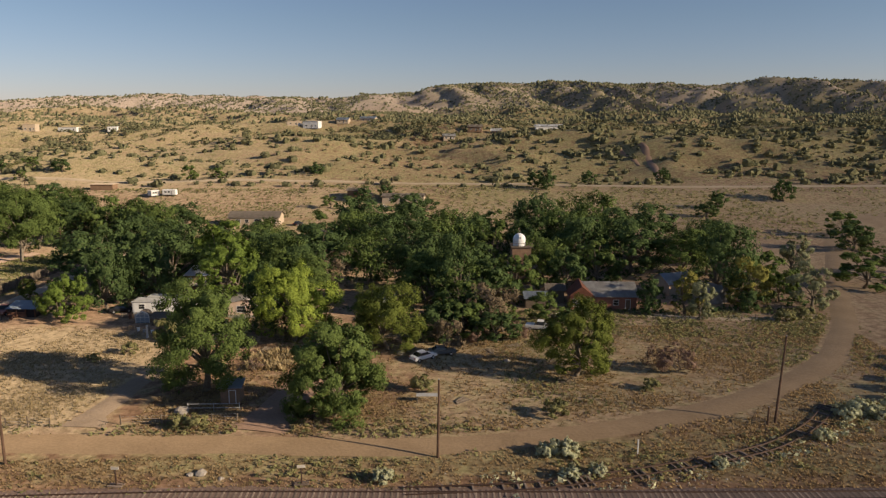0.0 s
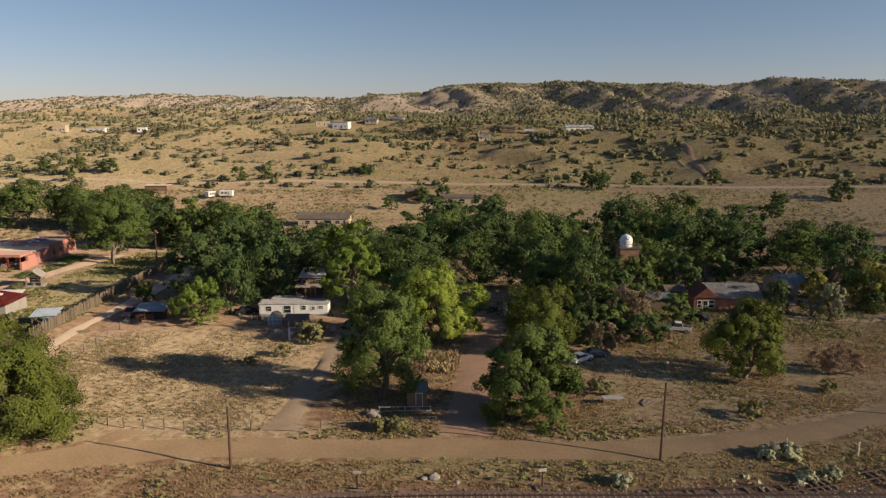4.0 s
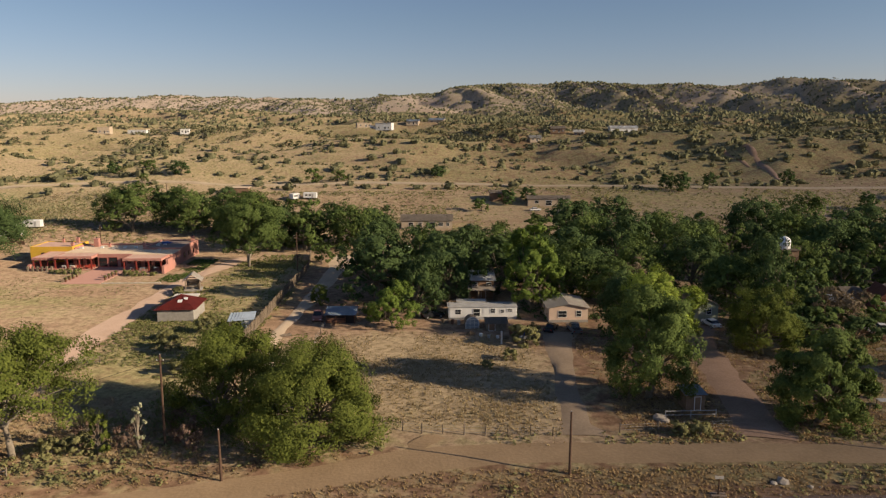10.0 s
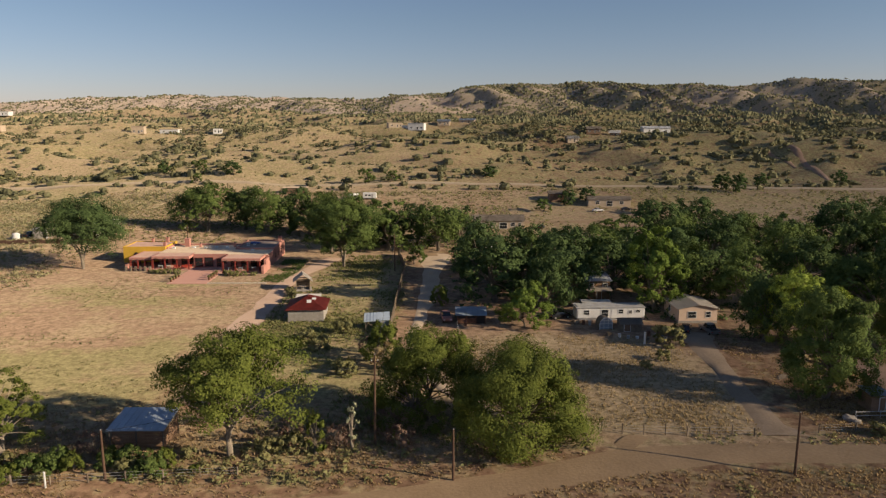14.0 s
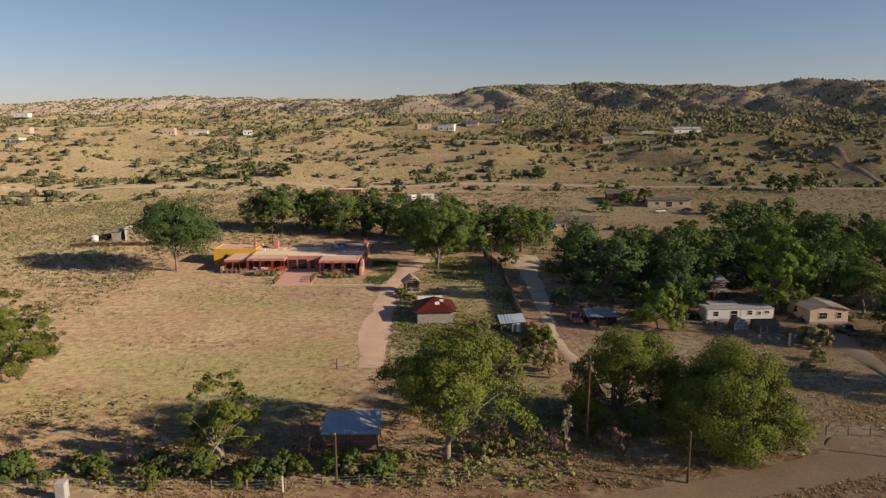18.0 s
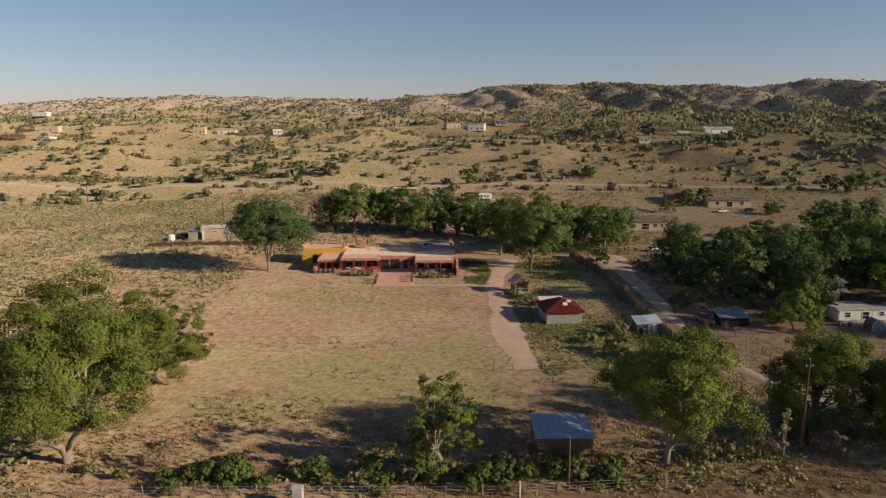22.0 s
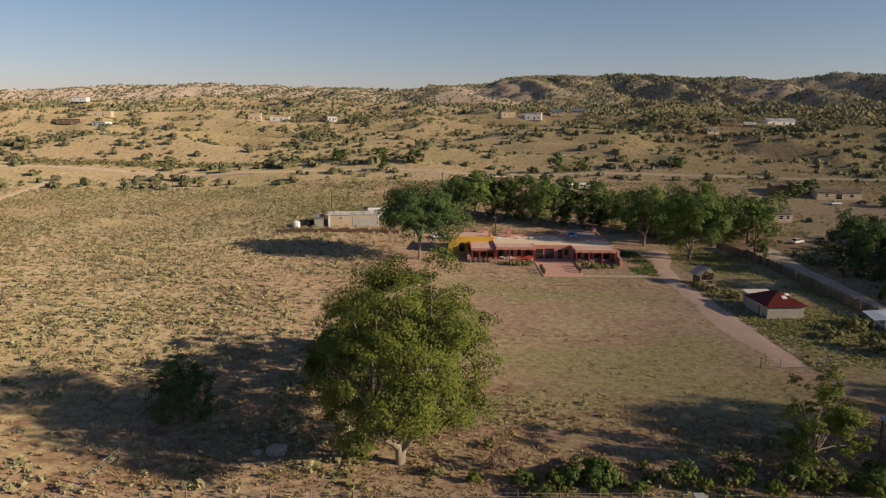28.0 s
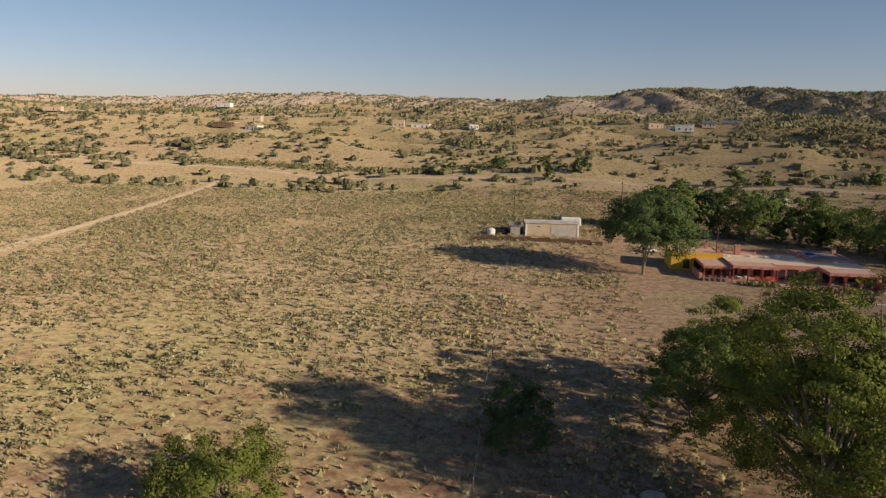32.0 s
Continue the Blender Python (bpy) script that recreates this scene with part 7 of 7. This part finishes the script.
def arched_greenhouse():
    """A little tunnel house whose round front has white ribs and pale panes."""
    ob = thing("greenhouse", -57.3, 129.8, 6, "little arched greenhouse with a white ribbed front", "greenhouse")
    r, n = 1.25, 12
    arc = [(r * math.cos(k * math.pi / n), 0.95 + r * math.sin(k * math.pi / n)) for k in range(n + 1)]
    ring = [(r, -0.2)] + arc + [(-r, -0.2)]
    bm = bmesh.new()
    rows = [[bm.verts.new((p, y, q)) for p, q in ring] for y in (0.0, 1.2, 2.4)]
    for lo, hi in zip(rows, rows[1:]):
        for i in range(len(ring) - 1):
            bm.faces.new((lo[i], lo[i + 1], hi[i + 1], hi[i]))
    bm.faces.new(rows[-1])
    bmesh.ops.recalc_face_normals(bm, faces=bm.faces[:])
    bmesh.ops.solidify(bm, geom=bm.faces[:], thickness=0.06)
    part("tunnel", bm, M["old_wood"], ob, "brown weathered tunnel cover")
    bm = prism(bmesh.new(), ring, -0.02, 0.02)
    bmesh.ops.transform(bm, matrix=Matrix.Translation((0, 0.06, 0)) @ Matrix.Rotation(math.pi / 2, 4, "X"), verts=bm.verts)
    bmesh.ops.recalc_face_normals(bm, faces=bm.faces[:])
    part("pane", bm, M["blue_metal"], ob, "bluish clouded front pane")
    v, f = tubes([(np.array([(p, 0.0, q) for p, q in ring]), np.full(len(ring), 0.09))], 6)
    part("rim", mesh_np("rim", v, f, M["white_paint"], True), None, ob)
    for x, h in ((-0.42, 2.1), (0.42, 2.1)):
        part("rib", rod(bmesh.new(), (x, -0.02, -0.1), (x, -0.02, h), 0.05), M["white_paint"], ob)
    for z, w in ((0.35, 1.2), (1.1, 1.2), (1.75, 0.95)):
        part("rib", rod(bmesh.new(), (-w, -0.02, z), (w, -0.02, z), 0.05), M["white_paint"], ob)


arched_greenhouse()


def bucket(x, y, r, h, material, label):
    ob = thing("barrel", x, y, 0, label, "barrel", "yard clutter")
    part("drum", rod(bmesh.new(), (0, 0, -0.03), (0, 0, h), r * 0.92, r, 14), M[material], ob)
    part("rim", rod(bmesh.new(), (0, 0, h - 0.02), (0, 0, h + 0.04), r * 1.06, r * 1.06, 14), M[material], ob)


for x, y, r, h, m in ((-56.0, 124.8, 0.3, 0.6, "white_paint"), (-54.6, 124.0, 0.28, 0.5, "grey_metal"), (-53.0, 123.8, 0.3, 0.4, "white_paint"), (-50.4, 125.6, 0.32, 0.9, "rust"), (-49.2, 124.9, 0.3, 0.5, "white_paint"), (-47.8, 125.4, 0.3, 0.9, "blue_tarp"), (-61.0, 132.8, 0.3, 0.9, "rust"), (-59.8, 132.6, 0.3, 0.8, "grey_metal"), (-84.0, 132.4, 0.3, 0.9, "rust")):
    bucket(x, y, r, h, m, {"white_paint": "white plastic bucket in the trailer yard", "grey_metal": "grey metal drum in the trailer yard", "rust": "rusty oil drum standing on bare earth", "blue_tarp": "blue plastic barrel in the trailer yard"}[m])


def crate(x, y, turn, s, material, label):
    ob = thing("crate", x, y, turn, label, "crate", "yard clutter")
    for k in range(3):
        for q in (-1, 1):
            part("slat", boxes((0, q * s * 0.4, s * (0.05 + 0.3 * k), s * 1.2, 0.04, s * 0.24)), M[material], ob)
            part("slat", boxes((q * s * 0.58, 0, s * (0.05 + 0.3 * k), 0.04, s * 0.76, s * 0.24)), M[material], ob)
    part("base", boxes((0, 0, -0.02, s * 1.16, s * 0.8, 0.06)), M[material], ob)


for x, y, a, s, m in ((-51.6, 122.9, 20, 0.7, "old_wood"), (-48.6, 122.2, 50, 0.9, "white_paint"), (-57.6, 125.6, 10, 0.8, "old_wood"), (-45.8, 126.4, 75, 0.8, "grey_metal"), (-62.4, 133.6, 30, 1.0, "old_wood")):
    crate(x, y, a, s, m, "slatted crate among the trailer yard's clutter")


def boulder(x, y, r, label, material="rock", group="roadside rocks"):
    rg = np.random.default_rng(int(abs(x * 7 + y * 3)))
    bm = bmesh.new()
    bmesh.ops.create_icosphere(bm, subdivisions=2, radius=r)
    for v in bm.verts:
        v.co *= 0.75 + 0.4 * rg.random()
        v.co.z *= 0.6
    ob = part("rock", bm, M[material])
    ob.matrix_world = pose(x, y, ground_at(x, y) + 0.15 * r)
    tagged(ob, label, "rock", group)


for x, y, r in ((-26.5, 71.5, 0.7), (-27.6, 71.2, 0.4), (-197.4, 82.6, 1.3), (-199.6, 82.4, 0.6), (-34.6, 88.2, 1.0), (-34.2, 87.4, 0.7), (18.5, 110, 0.7), (10.2, 108, 0.6), (-7, 112, 0.8), (-24, 70.4, 0.35)):
    boulder(x, y, r, "pale weathered rock lying in the grass")


def debris(x, y, turn, label):
    """A stack of old boards."""
    ob = thing("board_stack", x, y, turn, label, "boards", "scrap boards")
    for k in range(4):
        part("board", boxes((0.05 * k, 0.3 * k - 0.5, 0.04 * k, 2.6 - 0.2 * k, 0.26, 0.06, 6 * k)), M["old_wood"], ob)


for x, y, r in ((5.5, 110, 30), (8, 113, 80), (12, 116, 10), (-36, 104, 20), (-30, 114, 60), (-51, 121, 5), (2.5, 92, 40), (-92, 126, 20)):
    debris(x, y, r, "weathered boards stacked in the weeds")


def work_table(x, y, turn, label):
    ob = thing("work_table", x, y, turn, label, "table")
    part("tabletop", boxes((0, 0, 1.0, 2.9, 1.1, 0.08)), M["grey_metal"], ob)
    for lx in (-1.3, 1.3):
        for ly in (-0.45, 0.45):
            part("leg", boxes((lx, ly, -0.1, 0.1, 0.1, 1.1)), M["old_wood"], ob)


work_table(-2.2, 91.6, 0, "grey metal table standing alone in dry grass")


def post_thing(name, x, y, h, material, label, category, w=0.14):
    ob = thing(name, x, y, 0, label, category)
    part("shaft", boxes((0, 0, -0.2, w, w, h + 0.2), bevel=0.01), M[material], ob)
    part("cap", boxes((0, 0, h, w + 0.04, w + 0.04, 0.05)), M[material], ob)


post_thing("marker_post", 22.6, 76.2, 1.7, "white_paint", "white marker post beside the road", "post")
post_thing("marker_post", -132.1, 71.6, 1.8, "white_paint", "thin white marker post at the hedge", "post")
post_thing("meter_box", -155.2, 70.6, 2.0, "grey_metal", "grey utility meter box on a concrete pad", "utility box", 1.0)
post_thing("bird_house", -52.6, 120.6, 2.2, "white_paint", "white bird house on a post", "bird house", 0.3)
tagged(part("concrete_pad", boxes((-155.2, 70.6, -0.1, 6.5, 2.4, 0.22), bevel=0.03), M["grey_gravel"]), "pale concrete pad under the meter box", "pad", kind="structure")
